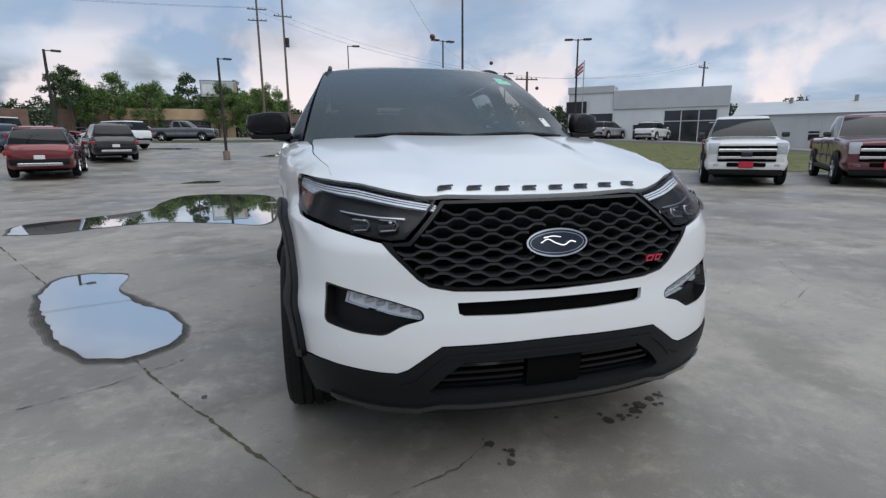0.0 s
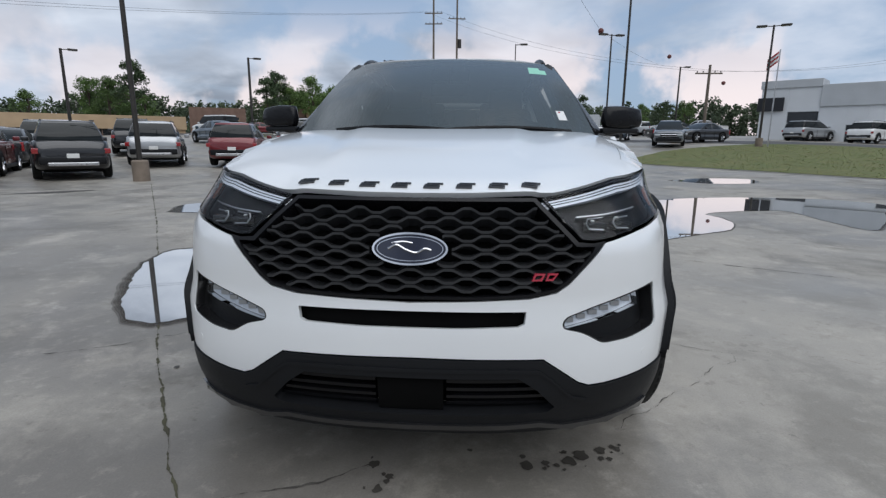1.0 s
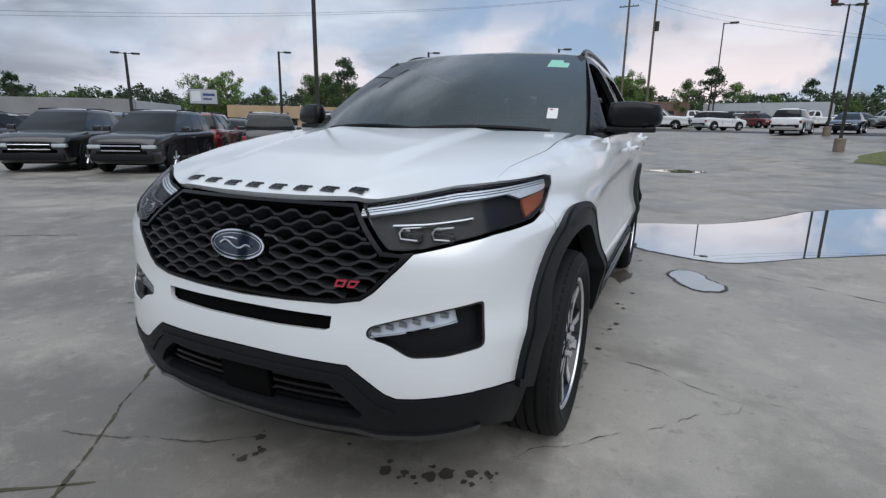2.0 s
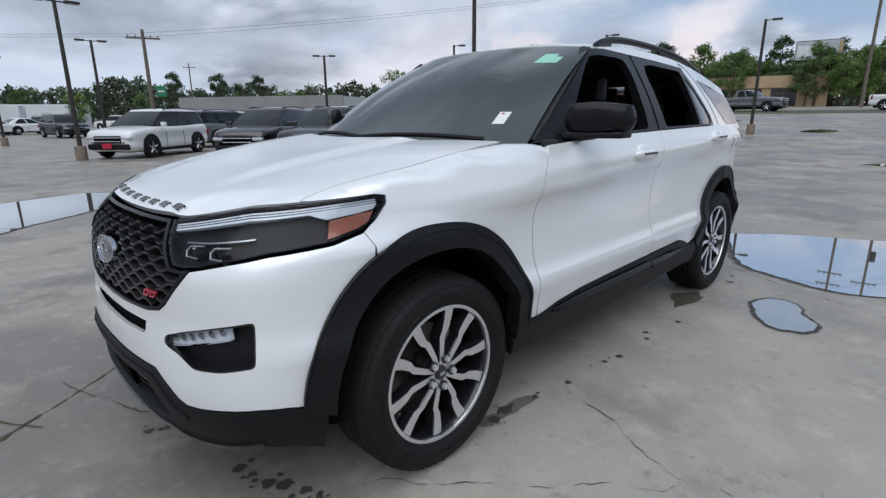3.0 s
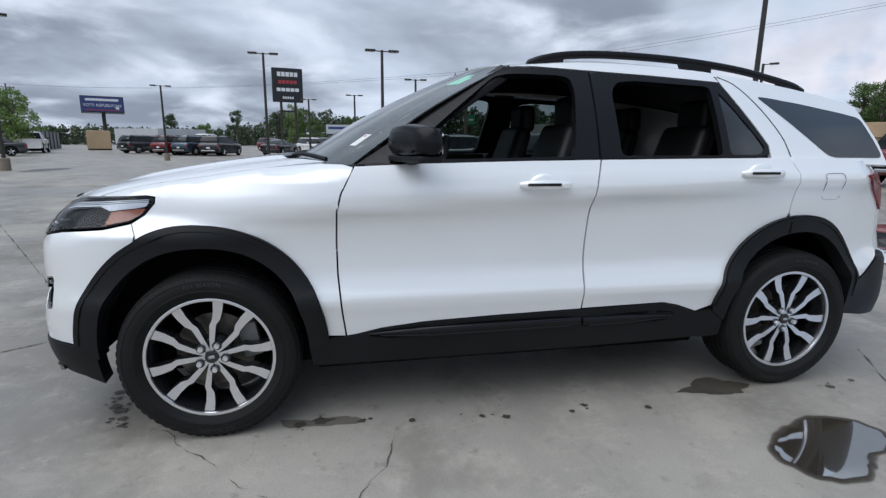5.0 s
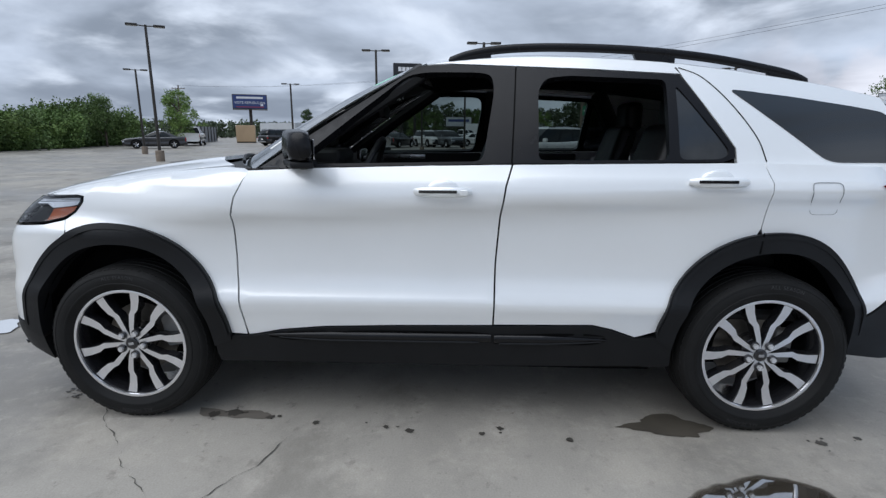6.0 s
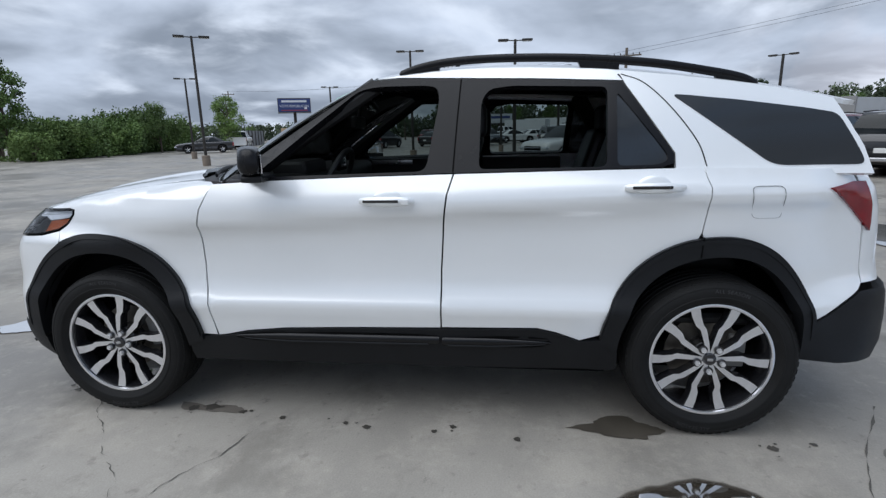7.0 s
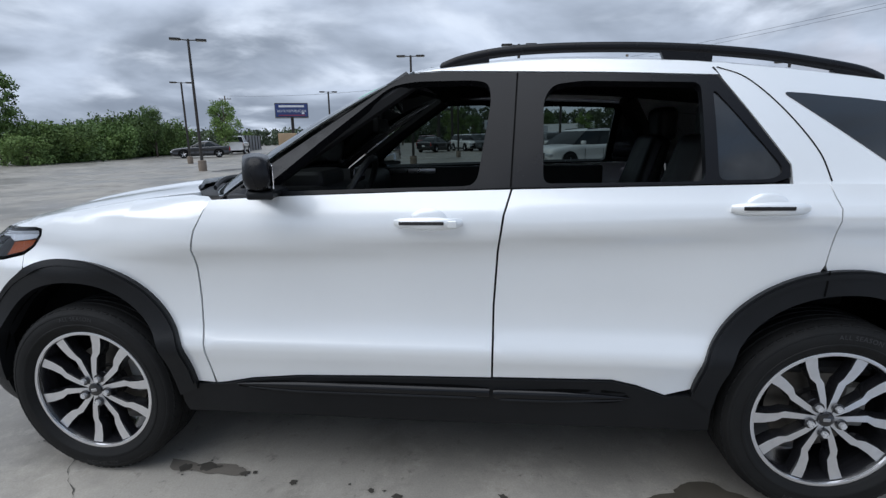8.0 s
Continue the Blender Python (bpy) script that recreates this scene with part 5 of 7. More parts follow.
# near-black liners and boxes stand in for the shade behind the skin
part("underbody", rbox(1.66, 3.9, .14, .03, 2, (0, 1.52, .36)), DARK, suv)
# stands for the low underbody; added to deepen the shade on the ground
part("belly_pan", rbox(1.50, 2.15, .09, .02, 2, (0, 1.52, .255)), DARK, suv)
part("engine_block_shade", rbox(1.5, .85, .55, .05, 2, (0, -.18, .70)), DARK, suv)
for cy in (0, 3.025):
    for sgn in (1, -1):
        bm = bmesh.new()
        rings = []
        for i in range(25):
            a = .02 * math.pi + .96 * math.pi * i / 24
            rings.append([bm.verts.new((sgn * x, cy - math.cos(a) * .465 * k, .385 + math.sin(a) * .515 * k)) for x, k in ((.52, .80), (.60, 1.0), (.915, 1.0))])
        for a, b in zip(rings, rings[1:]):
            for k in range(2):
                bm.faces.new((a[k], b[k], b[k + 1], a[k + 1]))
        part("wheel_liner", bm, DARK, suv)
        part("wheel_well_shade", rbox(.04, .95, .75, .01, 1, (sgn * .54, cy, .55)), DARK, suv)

# wheels


NUT = mat("bright_lug_nut", (0.72, 0.72, 0.73), 0.28, 0.55, 0.1, 60)


def sidewall_word(word, ang, r, size):
    """Raised letters bent round the tyre's sidewall."""
    cu = bpy.data.curves.new("lettering", "FONT")
    cu.body, cu.size, cu.align_x, cu.space_character = word, size, "CENTER", 1.15
    tmp = bpy.data.objects.new("lettering", cu)
    bpy.context.scene.collection.objects.link(tmp)
    bpy.context.view_layer.update()
    me = bpy.data.meshes.new_from_object(tmp)
    bpy.data.objects.remove(tmp)
    verts, faces = [], []
    for v in me.vertices:
        a, rr = ang + v.co.x / r, r + v.co.y
        x = .1345 - max(0, abs(rr - .332) - .012) * .12
        verts.append((x, rr * math.sin(a), rr * math.cos(a)))
    faces = [tuple(q.vertices) for q in me.polygons]
    bpy.data.meshes.remove(me)
    return verts, faces


def make_wheel():
    """One wheel, facing +x, its centre at the origin."""
    w = new("wheel")
    R = .392
    prof = [(.276, -.115), (.292, -.122), (.33, -.133), (.365, -.128), (.382, -.112), (.390, -.09)]
    for g in (-.062, -.022, .022, .062):
        prof += [(.3925, g - .009), (.3925, g - .006), (.383, g - .004), (.383, g + .004), (.3925, g + .006), (.3925, g + .009)]
    prof += [(.390, .09), (.382, .112), (.368, .126), (.366, .1285), (.358, .1305), (.356, .129), (.348, .1325), (.33, .1335), (.318, .1325), (.316, .1350), (.309, .1350), (.306, .1315), (.290, .124), (.279, .114), (.272, .100)]
    tyre = part("tyre", lathe(prof, 96), RUBBER, w, angle=50)
    for word, ang in (("ALL SEASON", .15), ("ALL SEASON", 3.3)):
        v, f = sidewall_word(word, ang, .336, .024)
        mesh_object("sidewall_lettering", v, f, LETTER, tyre, "raised black letters on the sidewall", flat=True)
    # shoulder blocks
    bm = bmesh.new()
    for k in range(64):
        a = 2 * math.pi * k / 64
        for sx_ in (.098, -.098):
            old = set(bm.verts)
            rbox(.034, .026, .006, .002, 1, (sx_, 0, .3815), bm)
            rot = Matrix.Rotation(a, 4, "X")
            for v in bm.verts:
                if v not in old:
                    v.co = rot @ v.co
    tread = part("tread_blocks", bm, RUBBER, tyre, flat=True)
    tread["kind"] = "stuff"
    tread.name = "tread"
    part("rim_barrel", lathe([(.275, .100), (.275, .113), (.268, .116), (.262, .108), (.252, .07), (.240, -.05), (.255, -.11)], 72), RIMBLK, w)
    part("rim_flange", lathe([(.275, .108), (.278, .1165), (.272, .1185), (.265, .1165), (.263, .109)], 72), ALLOY, w)
    part("brake_disc", lathe([(.06, -.005), (.175, -.005), (.175, -.03), (.06, -.03)], 48), DISC, w)
    part("disc_bell", lathe([(.0, .03), (.07, .03), (.078, .02), (.08, -.01)], 32), RIMBLK, w)
    cal = rbox(.06, .085, .17, .015, 2, (-.02, .155, .01))
    part("brake_caliper", cal, CALIPER, w, "bare grey brake caliper")
    part("hub", lathe([(.0, .080), (.035, .080), (.066, .078), (.078, .070), (.080, .03), (.07, .0)], 40), RIMBLK, w)
    part("centre_cap", lathe([(.0, .1065), (.022, .106), (.029, .103), (.031, .088)], 28), RIMBLK, w)
    part("cap_emblem", rbox(.003, .026, .013, .001, 1, (.1075, 0, 0)), SILVERTRIM, w)

    def spoke(sgn, ang):
        # outline from hub to flange, bent half way, in (along, across)
        cl = [(.030, .004), (.085, .007), (.148, .014), (.172, .030), (.215, .041), (.268, .047)]
        hw = [.0095, .0112, .0138, .0172, .0195, .0225]
        left = [(r, sgn * c + h) for (r, c), h in zip(cl, hw)]
        right = [(r, sgn * c - h) for (r, c), h in zip(cl, hw)]
        depth = lambda r: .104 - .016 * math.sin(math.pi * min(1, max(0, (r - .05) / .2))) * .6 - .012 * max(0, 1 - r / .09)
        bm = bmesh.new()
        ca, sa = math.cos(ang), math.sin(ang)
        def put(r, c, x):
            return bm.verts.new((x, r * ca - c * sa, r * sa + c * ca))
        rows = []
        for (r, cl_), (r2, cr) in zip(left, right):
            d = depth(r)
            rows.append([put(r, cl_ + .004, d - .05), put(r, cl_ + .003, d - .006), put(r, cl_, d), put(r, cr, d), put(r, cr - .003, d - .006), put(r, cr - .004, d - .05)])
        for a, b in zip(rows, rows[1:]):
            for k in range(5):
                f = bm.faces.new((a[k], b[k], b[k + 1], a[k + 1]))
                f.material_index = 0 if k == 2 else 1
        bm.faces.new(rows[0]); bm.faces.new(rows[-1][::-1])
        part("spoke", bm, [ALLOY, RIMBLK], w, angle=25)

    for k in range(5):
        a = 2 * math.pi * (k + .25) / 5
        spoke(1, a + .17)
        spoke(-1, a - .17)
        b = a + math.pi / 5
        pos = Vector((.098, .059 * math.cos(b), .059 * math.sin(b)))
        bm = bmesh.new()
        bmesh.ops.create_cone(bm, cap_ends=True, segments=6, radius1=.0145, radius2=.0125, depth=.040, matrix=Matrix.Translation(pos) @ Matrix.Rotation(math.pi / 2, 4, "Y"))
        part("lug_nut", bm, NUT, w)
        bm = bmesh.new()
        bmesh.ops.create_cone(bm, cap_ends=True, segments=16, radius1=.0225, radius2=.0205, depth=.022, matrix=Matrix.Translation(pos + Vector((-.004, 0, 0))) @ Matrix.Rotation(math.pi / 2, 4, "Y"))
        part("nut_seat", bm, RIMBLK, w)
    return w


first = make_wheel()
first.parent = suv
first.matrix_basis = pose(.845, 0, .390, 10)
for x, y, r in ((.845, 3.025, 0), (-.845, 0, 180), (-.845, 3.025, 180)):
    c = copy_thing(first, pose(x, y, .390, 0, 0, r) @ pose(0, 0, 0, -1 if r == 0 else 40, 0, 0))
    c.parent = suv

# cabin
part("cabin_tub", rbox(1.70, 3.0, .06, .02, 1, (0, 2.1, .55)), TRIM, suv)
panel("headliner", [(-.60, 1.40), (.60, 1.40), (.62, 2.6), (.58, 3.4), (-.58, 3.4), (-.62, 2.6)], roof, TRIM, suv, off=-.045, step=.12, thick=.01, inner=(0, 2.2, 1.2))
for sgn in (1, -1):
    part("a_pillar_lining", tube([(sgn * .82, .72, 1.225), (sgn * .74, 1.06, 1.46), (sgn * .655, 1.42, 1.695)], .042, 8), TRIM, suv)
    part("c_pillar_lining", tube([(sgn * (cabin(y, z)[0] - .065), y, z) for y, z in ((2.86, 1.26), (2.80, 1.36), (2.70, 1.52), (2.59, 1.68))], .055, 8), TRIM, suv)
    part("b_pillar_lining", tube([(sgn * .88, 1.84, 1.2), (sgn * .80, 1.85, 1.45), (sgn * .68, 1.86, 1.70)], .05, 8, flatten=(1.6, .6)), TRIM, suv)
for sgn in (1, -1):
    for (a, b) in ((.70, 1.76), (1.84, 2.50)):
        part("inner_door_panel", rbox(.07, b - a, .62, .02, 2, (sgn * .895, (a + b) / 2, .945)), TRIM, suv)
        part("arm_rest", rbox(.08, .5, .05, .02, 2, (sgn * .83, (a + b) / 2 + .1, 1.03)), LEATHER, suv)
part("dashboard", rbox(1.62, .42, .20, .07, 4, (0, .80, 1.155)), TRIM, suv)
part("dash_top", rbox(1.60, .45, .05, .02, 2, (0, .62, 1.215)), TRIM, suv)
part("instrument_hood", rbox(.36, .20, .09, .04, 3, (.40, .88, 1.275)), TRIM, suv)
part("rear_view_mirror", rbox(.25, .035, .075, .018, 3, (0, 1.13, 1.53)), TRIM, suv, "black rear view mirror")
part("mirror_stem", tube([(0, 1.13, 1.55), (0, 1.15, 1.63), (0, 1.14, 1.66)], .012, 6), TRIM, suv)
part("centre_screen", rbox(.22, .03, .15, .01, 2, (0, .985, 1.235)), GLOSSBLK, suv)
part("console", rbox(.24, .95, .28, .04, 3, (0, 1.35, .80)), TRIM, suv)
ringp = [(.40 + .185 * math.cos(t), 1.10 + .075 * math.sin(t), 1.205 + .165 * math.sin(t)) for t in np.linspace(0, 2 * math.pi, 33)]
swh = part("steering_wheel", tube(ringp, .016, 8, cap=False), LEATHER, suv)
part("wheel_boss", rbox(.15, .06, .11, .03, 3, (.40, 1.08, 1.195)), TRIM, swh)
part("column", tube([(.40, 1.07, 1.19), (.40, .82, 1.10)], .04, 10), TRIM, swh)
part("boss_trim", rbox(.24, .012, .02, .005, 1, (.40, 1.095, 1.175)), SILVERTRIM, swh)
part("inside_mirror", rbox(.25, .03, .075, .02, 3, (0, 1.22, 1.635)), GLOSSBLK, suv)
part("passenger_bright_trim", rbox(.01, .34, .035, .008, 2, (-.852, 1.15, 1.225)), SILVERTRIM, suv)


def seat(x, y, w=.52):
    s = part("seat", rbox(w, .54, .20, .06, 4, (x, y, .80), top=(.94, .96)), LEATHER, suv, "black leather seat")
    bk = rbox(w - .02, .15, .66, .06, 4, (0, 0, .33), top=(.80, .75))
    for v in bk.verts:
        v.co = Matrix.Rotation(radians(-17), 4, "X") @ v.co + Vector((x, y + .26, .82))
    part("backrest", bk, LEATHER, s)
    part("headrest", rbox(.27, .11, .19, .05, 4, (x, y + .49, 1.515)), LEATHER, s)
    for k in (-.06, .06):
        part("headrest_post", tube([(x + k, y + .45, 1.36), (x + k, y + .48, 1.46)], .007, 6), SILVERTRIM, s)


for x in (.40, -.40):
    seat(x, 1.42)
    seat(x, 2.25)
seat(.33, 3.02, .48)
seat(-.33, 3.02, .48)

# ---- the surroundings ----
POLEM = mat("dark_bronze_steel", (0.06, 0.055, 0.05), 0.5, 0.6, 0.3, 3)
BASEM = mat("rough_cast_concrete", (0.23, 0.185, 0.145), 0.85, 0, 0.3, 4, 0.4, 40)
WOOD = mat("weathered_pole_wood", (0.17, 0.14, 0.11), 0.85, 0, 0.35, 4, 0.3, 40)
WIRE = mat("black_cable", (0.02, 0.02, 0.02), 0.6, 0, 0.1, 4)
LAMPHEAD = mat("grey_lamp_lens", (0.45, 0.45, 0.43), 0.4, 0, 0.1, 8)


def light_pole(x, y, h, double=True, turn=0.0, k=1.0, base=True):
    z = rise(x, y)
    p = thing("lot_light", "tall dark steel parking lot light on a concrete base", "street lamp", "parking lot lights", (x, y, z), turn)
    part("pole", tube([(0, 0, .0), (0, 0, h * .5), (0, 0, h)], [.075, .066, .055], 8), POLEM, p)
    if base:
        q = .35 + .6 * k
        bm = lathe([(.0, 0), (.24 * q, 0), (.24 * q, .60 * q), (.21 * q, .64 * q), (.0, .64 * q)], 14)
        for v in bm.verts:
            v.co = Vector((v.co.y, v.co.z, v.co.x))
        part("base", bm, BASEM, p, "round concrete footing")
    for s in ((1, -1) if double else (1,)):
        part("arm", tube([(0, 0, h - .08 * k), (s * .45 * k, 0, h - .05 * k)], .035 * k, 6), POLEM, p)
        head = part("lamp_head", rbox(.62 * k, .34 * k, .12 * k, .03 * k, 2, (s * .72 * k, 0, h - .04 * k)), POLEM, p)
        part("lens", rbox(.5 * k, .26 * k, .02, .005, 1, (s * .72 * k, 0, h - .105 * k)), LAMPHEAD, head)
    return p


for x, y, h, d, t, k in ((-11.9, 24.9, 4.9, False, 30, 0.61), (-5.0, 26.3, 5.0, False, 20, 0.62), (-17.7, 19.5, 4.7, False, 40, 0.59), (-21.1, 13.7, 4.3, True, 50, 0.54), (-9.6, 12.0, 9.1, True, 45, 1), (-18.6, 2.45, 4.95, True, 95, 0.66), (-24.8, -2.9, 5.6, True, 95, 0.7), (-33.5, -10.3, 4.7, True, 110, 0.59), (-21.5, -13.0, 6.2, True, 120, 0.78),
                         (-33.0, 1.8, 4.4, True, 95, 0.55), (-26.6, 5.0, 4.8, True, 85, 0.6), (-29.7, -18.8, 5.2, True, 120, 0.65), (7.9, 27.1, 9.3, True, 10, 1), (9.8, 39.0, 7.9, True, 20, 0.99), (17.7, 31.9, 7.2, True, 160, 0.89), (-35.0, -1.3, 4.2, True, 95, 0.53), (4.0, 59.9, 10.4, False, 0, 1.29), (14.5, 37.6, 5.4, False, 0, 0.68)):
    light_pole(x, y, h, d, t, k)


def utility_pole(x, y, h, arms, turn=0.0):
    p = thing("utility_pole", "weathered wooden utility pole with crossarms", "utility pole", "utility poles", (x, y, rise(x, y)), turn)
    part("pole", tube([(0, 0, 0), (0, 0, h)], [.17, .11], 8), WOOD, p)
    for z in arms:
        a = part("crossarm", rbox(2.3, .10, .12, .01, 1, (0, .1, z)), WOOD, p)
        for k in (-1.0, -.5, .5, 1.0):
            part("insulator", tube([(k, .1, z + .05), (k, .1, z + .22)], .04, 6), POLEM, a)
    return p


utility_pole(-6.2, 69, 18, (15.6, 14.3))
up = utility_pole(-3.2, 70.5, 18, (15.2,), 10)
part("transformer", tube([(.35, 0, 11.5), (.35, 0, 12.6)], .25, 10), POLEM, up)
utility_pole(-43, 12.0, 7.8, (7.2,), 70)
utility_pole(20.0, 46.0, 6.4, (5.7,))
utility_pole(52, 60, 10.2, (9.4,), 20)
utility_pole(-112, 40, 12, (11.2,), 60)
utility_pole(-96, -52, 10, (9.4,), 120)
BALL = mat("faded_red_marker", (0.14, 0.035, 0.03), 0.5, 0, 0.2, 8)


def wire(a, b, sag):
    pts = []
    for k in np.linspace(0, 1, 15):
        p = Vector(a).lerp(Vector(b), k)
        p.z -= sag * 4 * k * (1 - k)
        pts.append(p)
    tagged(part("overhead_wire", tube(pts, .009, 4, cap=False), WIRE), "thin black overhead wire between poles", "wire", "overhead wires")
    return pts


for dx, dz in ((-1.0, 0), (0.9, 0)):
    wire((-6.2 + dx, 69, 15.8 + rise(-6.2, 69) + dz), (20 + dx, 46, 5.9 + rise(20, 46) + dz * .5), 1.2)
    wire((-6.2 + dx, 69, 15.8 + rise(-6.2, 69) + dz), (-43, 12 + dx, 7.4 + dz * .5), 1.2)
    wire((20 + dx, 46, 5.9 + rise(20, 46) + dz * .5), (52 + dx, 60, 10 + rise(52, 60) + dz * .5), .8)
    wire((-43, 12 + dx, 7.4 + dz * .5), (-96, -52 + dx, 10 + dz * .4), 1.0)
for x, y, z in ((19.5, 55, 9.9), (26.5, 58, 7.6), (9.2, 40, 9.5)):
    bm = bmesh.new()
    bmesh.ops.create_icosphere(bm, subdivisions=2, radius=.22, matrix=Matrix.Translation((x, y, z)))
    tagged(part("marker_ball", bm, BALL), "red marker ball on an overhead wire", "marker ball", "marker balls")
wire((24, 72, 11.5), (9.2, 40, 9.5), .3)
wire((9.2, 40, 9.5), (2, 25, 12.5), .2)

# --- trees ---
BARK = mat("tree_bark", (0.10, 0.078, 0.06), 0.9, 0, 0.35, 5, 0.5, 30)
LEAF = [mat("leaf_deep_green", (0.115, 0.185, 0.045), 0.75, 0, 0.5, 0.7, col2=(0.065, 0.115, 0.028), per=.25),
        mat("leaf_fresh_green", (0.16, 0.24, 0.06), 0.75, 0, 0.5, 0.7, col2=(0.09, 0.15, 0.035), per=.2),
        mat("pine_needles", (0.065, 0.10, 0.040), 0.8, 0, 0.5, 0.8, col2=(0.035, 0.06, 0.024), per=.2),
        mat("far_mixed_foliage", (0.085, 0.115, 0.058), 0.8, 0, 0.5, 0.06, col2=(0.045, 0.065, 0.036))]


def crown_mesh(rng, clumps, leaves, size):
    """Leaves scattered in clumps: (centre, radius) each."""
    v, f = [], []
    for (cx, cy, cz), r in clumps:
        for _ in range(leaves):
            d = Vector((rng.gauss(0, 1), rng.gauss(0, 1), rng.gauss(0, 1) * .8))
            d = d.normalized() * r * rng.uniform(.35, 1.05)
            c = Vector((cx, cy, cz)) + d
            a = Vector((rng.gauss(0, 1), rng.gauss(0, 1), rng.gauss(0, 1))).normalized()
            b = a.orthogonal().normalized()
            b.rotate(Matrix.Rotation(rng.uniform(0, 6.3), 3, a))
            e = a.cross(b)
            s = size * rng.uniform(.6, 1.3)
            k = len(v)
            v += [c + b * s, c + e * s * .55, c - b * s * .9, c - e * s * .5]
            f.append((k, k + 1, k + 2, k + 3))
    return v, f


def tree(kind, h, seed, leaf, label):
    rng = random.Random(seed)
    t = thing("tree", label, "tree", "trees round the lot")
    bm = bmesh.new()
    lean = [(rng.uniform(-.02, .02) * h * k, rng.uniform(-.02, .02) * h * k, h * .9 * k) for k in (0, .3, .6, 1)]
    tube(lean, [h * .022, h * .018, h * .012, h * .004], 8, bm=bm)
    clumps = []
    if kind == "pine":
        for k in range(26):
            z = h * rng.uniform(.50, 1.0)
            a = rng.uniform(0, 6.3)
            reach = h * .20 * (1.15 - (z / h - .5) * 1.5) * rng.uniform(.4, 1.2)
            c = (math.cos(a) * reach, math.sin(a) * reach, z)
            tube([(0, 0, z - h * .05), (c[0] * .6, c[1] * .6, z - h * .01), c], [h * .006, h * .004, h * .002], 5, bm=bm)
            clumps.append((c, h * rng.uniform(.045, .085)))
    else:
        for k in range(42):
            z = h * rng.uniform(.22 if kind == "full" else .34, .97)
            a = rng.uniform(0, 6.3)
            wide = math.sin(math.pi * min(1, max(.06, (z / h - .12) / .95))) ** .6
            reach = h * (.30 if kind == "full" else .26) * wide * rng.uniform(.25, 1.1)
            c = (math.cos(a) * reach, math.sin(a) * reach, z)
            if k % 3 == 0:
                tube([(0, 0, max(h * .15, z - h * .2)), (c[0] * .5, c[1] * .5, z - h * .07), c], [h * .009, h * .005, h * .002], 5, bm=bm)
            clumps.append((c, h * rng.uniform(.055, .11)))
    part("trunk", bm, BARK, t)
    v, f = crown_mesh(rng, clumps, 120 if kind != "thin" else 60, h * .0165)
    mesh_object("crown", v, f, LEAF[leaf], t, flat=True)["kind"] = "stuff"
    return t


def shrub(seed, leaf, label):
    rng = random.Random(seed)
    t = thing("shrub", label, "shrub", "shrubs along the fence")
    bm = bmesh.new()
    for k in range(6):
        a = rng.uniform(0, 6.3)
        tube([(0, 0, 0), (math.cos(a) * .3, math.sin(a) * .3, .8), (math.cos(a) * .8, math.sin(a) * .8, 1.7)], [.05, .03, .012], 5, bm=bm)
    part("stems", bm, BARK, t)
    cl = [((rng.uniform(-1.5, 1.5), rng.uniform(-1.2, 1.2), rng.uniform(.25, 2.2)), rng.uniform(.35, .7)) for _ in range(30)]
    v, f = crown_mesh(rng, cl, 110, .10)
    mesh_object("foliage", v, f, LEAF[leaf], t, flat=True)["kind"] = "stuff"
    return t


def scaled(x, y, s, turn, sz=None):
    return pose(x, y, rise(x, y) - .05, 0, 0, turn) @ Matrix.Diagonal((s, s, sz or s, 1))


KINDS = [tree("full", 10, 3, 0, "dense green broadleaf tree behind the lot"), tree("tall", 10, 11, 0, "tall green broadleaf tree behind the lot"), tree("full", 10, 23, 1, "fresh green spring tree"),
         tree("thin", 10, 31, 1, "thin-leaved pale green tree"), tree("pine", 12, 43, 2, "tall bare-stemmed pine tree")]
PLACES = []
rng = random.Random(77)
for k in range(46):      # the grove north of the lot
    a = radians(-22.5 + 19.5 * k / 45 + rng.uniform(-.6, .6))
    d = rng.uniform(84, 108)
    PLACES.append((rng.choice((0, 0, 1, 1, 2)), d * math.sin(a), d * math.cos(a), rng.uniform(.62, .84)))
for a, d, kind, s in ((-22.9, 82, 4, .72), (-21.8, 85, 4, .70), (-12, 98, 4, .84), (-8, 97, 4, .8), (-35, 88, 4, .85), (-37, 92, 0, .90), (-38.5, 94, 1, .85), (-43, 88, 0, .66), (-47, 82, 2, .85), (-48.5, 84, 2, .8), (-50, 90, 3, .9),
                      (-36, 100, 0, .7), (-34, 102, 1, .68), (-57, 95, 0, .6), (-60, 98, 0, .62), (-62, 90, 2, .55), (3, 92, 4, .8), (5, 98, 0, .72), (1, 90, 0, .7), (8, 110, 0, .6), (11, 104, 4, .62), (14, 112, 0, .55), (17, 108, 1, .6), (19, 115, 4, .62),
                      (21, 102, 0, .6), (-72, 92, 4, .62), (-68, 100, 4, .7), (-66, 95, 0, .55), (-64, 98, 4, .66), (-75, 90, 1, .5), (-94, 72, 2, .62), (-92, 84, 0, .5), (-96, 90, 4, .5), (-100, 95, 4, .52), (-88, 105, 0, .6), (-84, 110, 0, .6), (-80, 100, 2, .55),
                      (58.5, 46, 2, .60), (61, 52, 2, .7), (66, 60, 0, .8), (-103, 110, 0, .45), (-106, 120, 4, .5)):
    PLACES.append((kind, d * math.sin(radians(a)), d * math.cos(radians(a)), s))
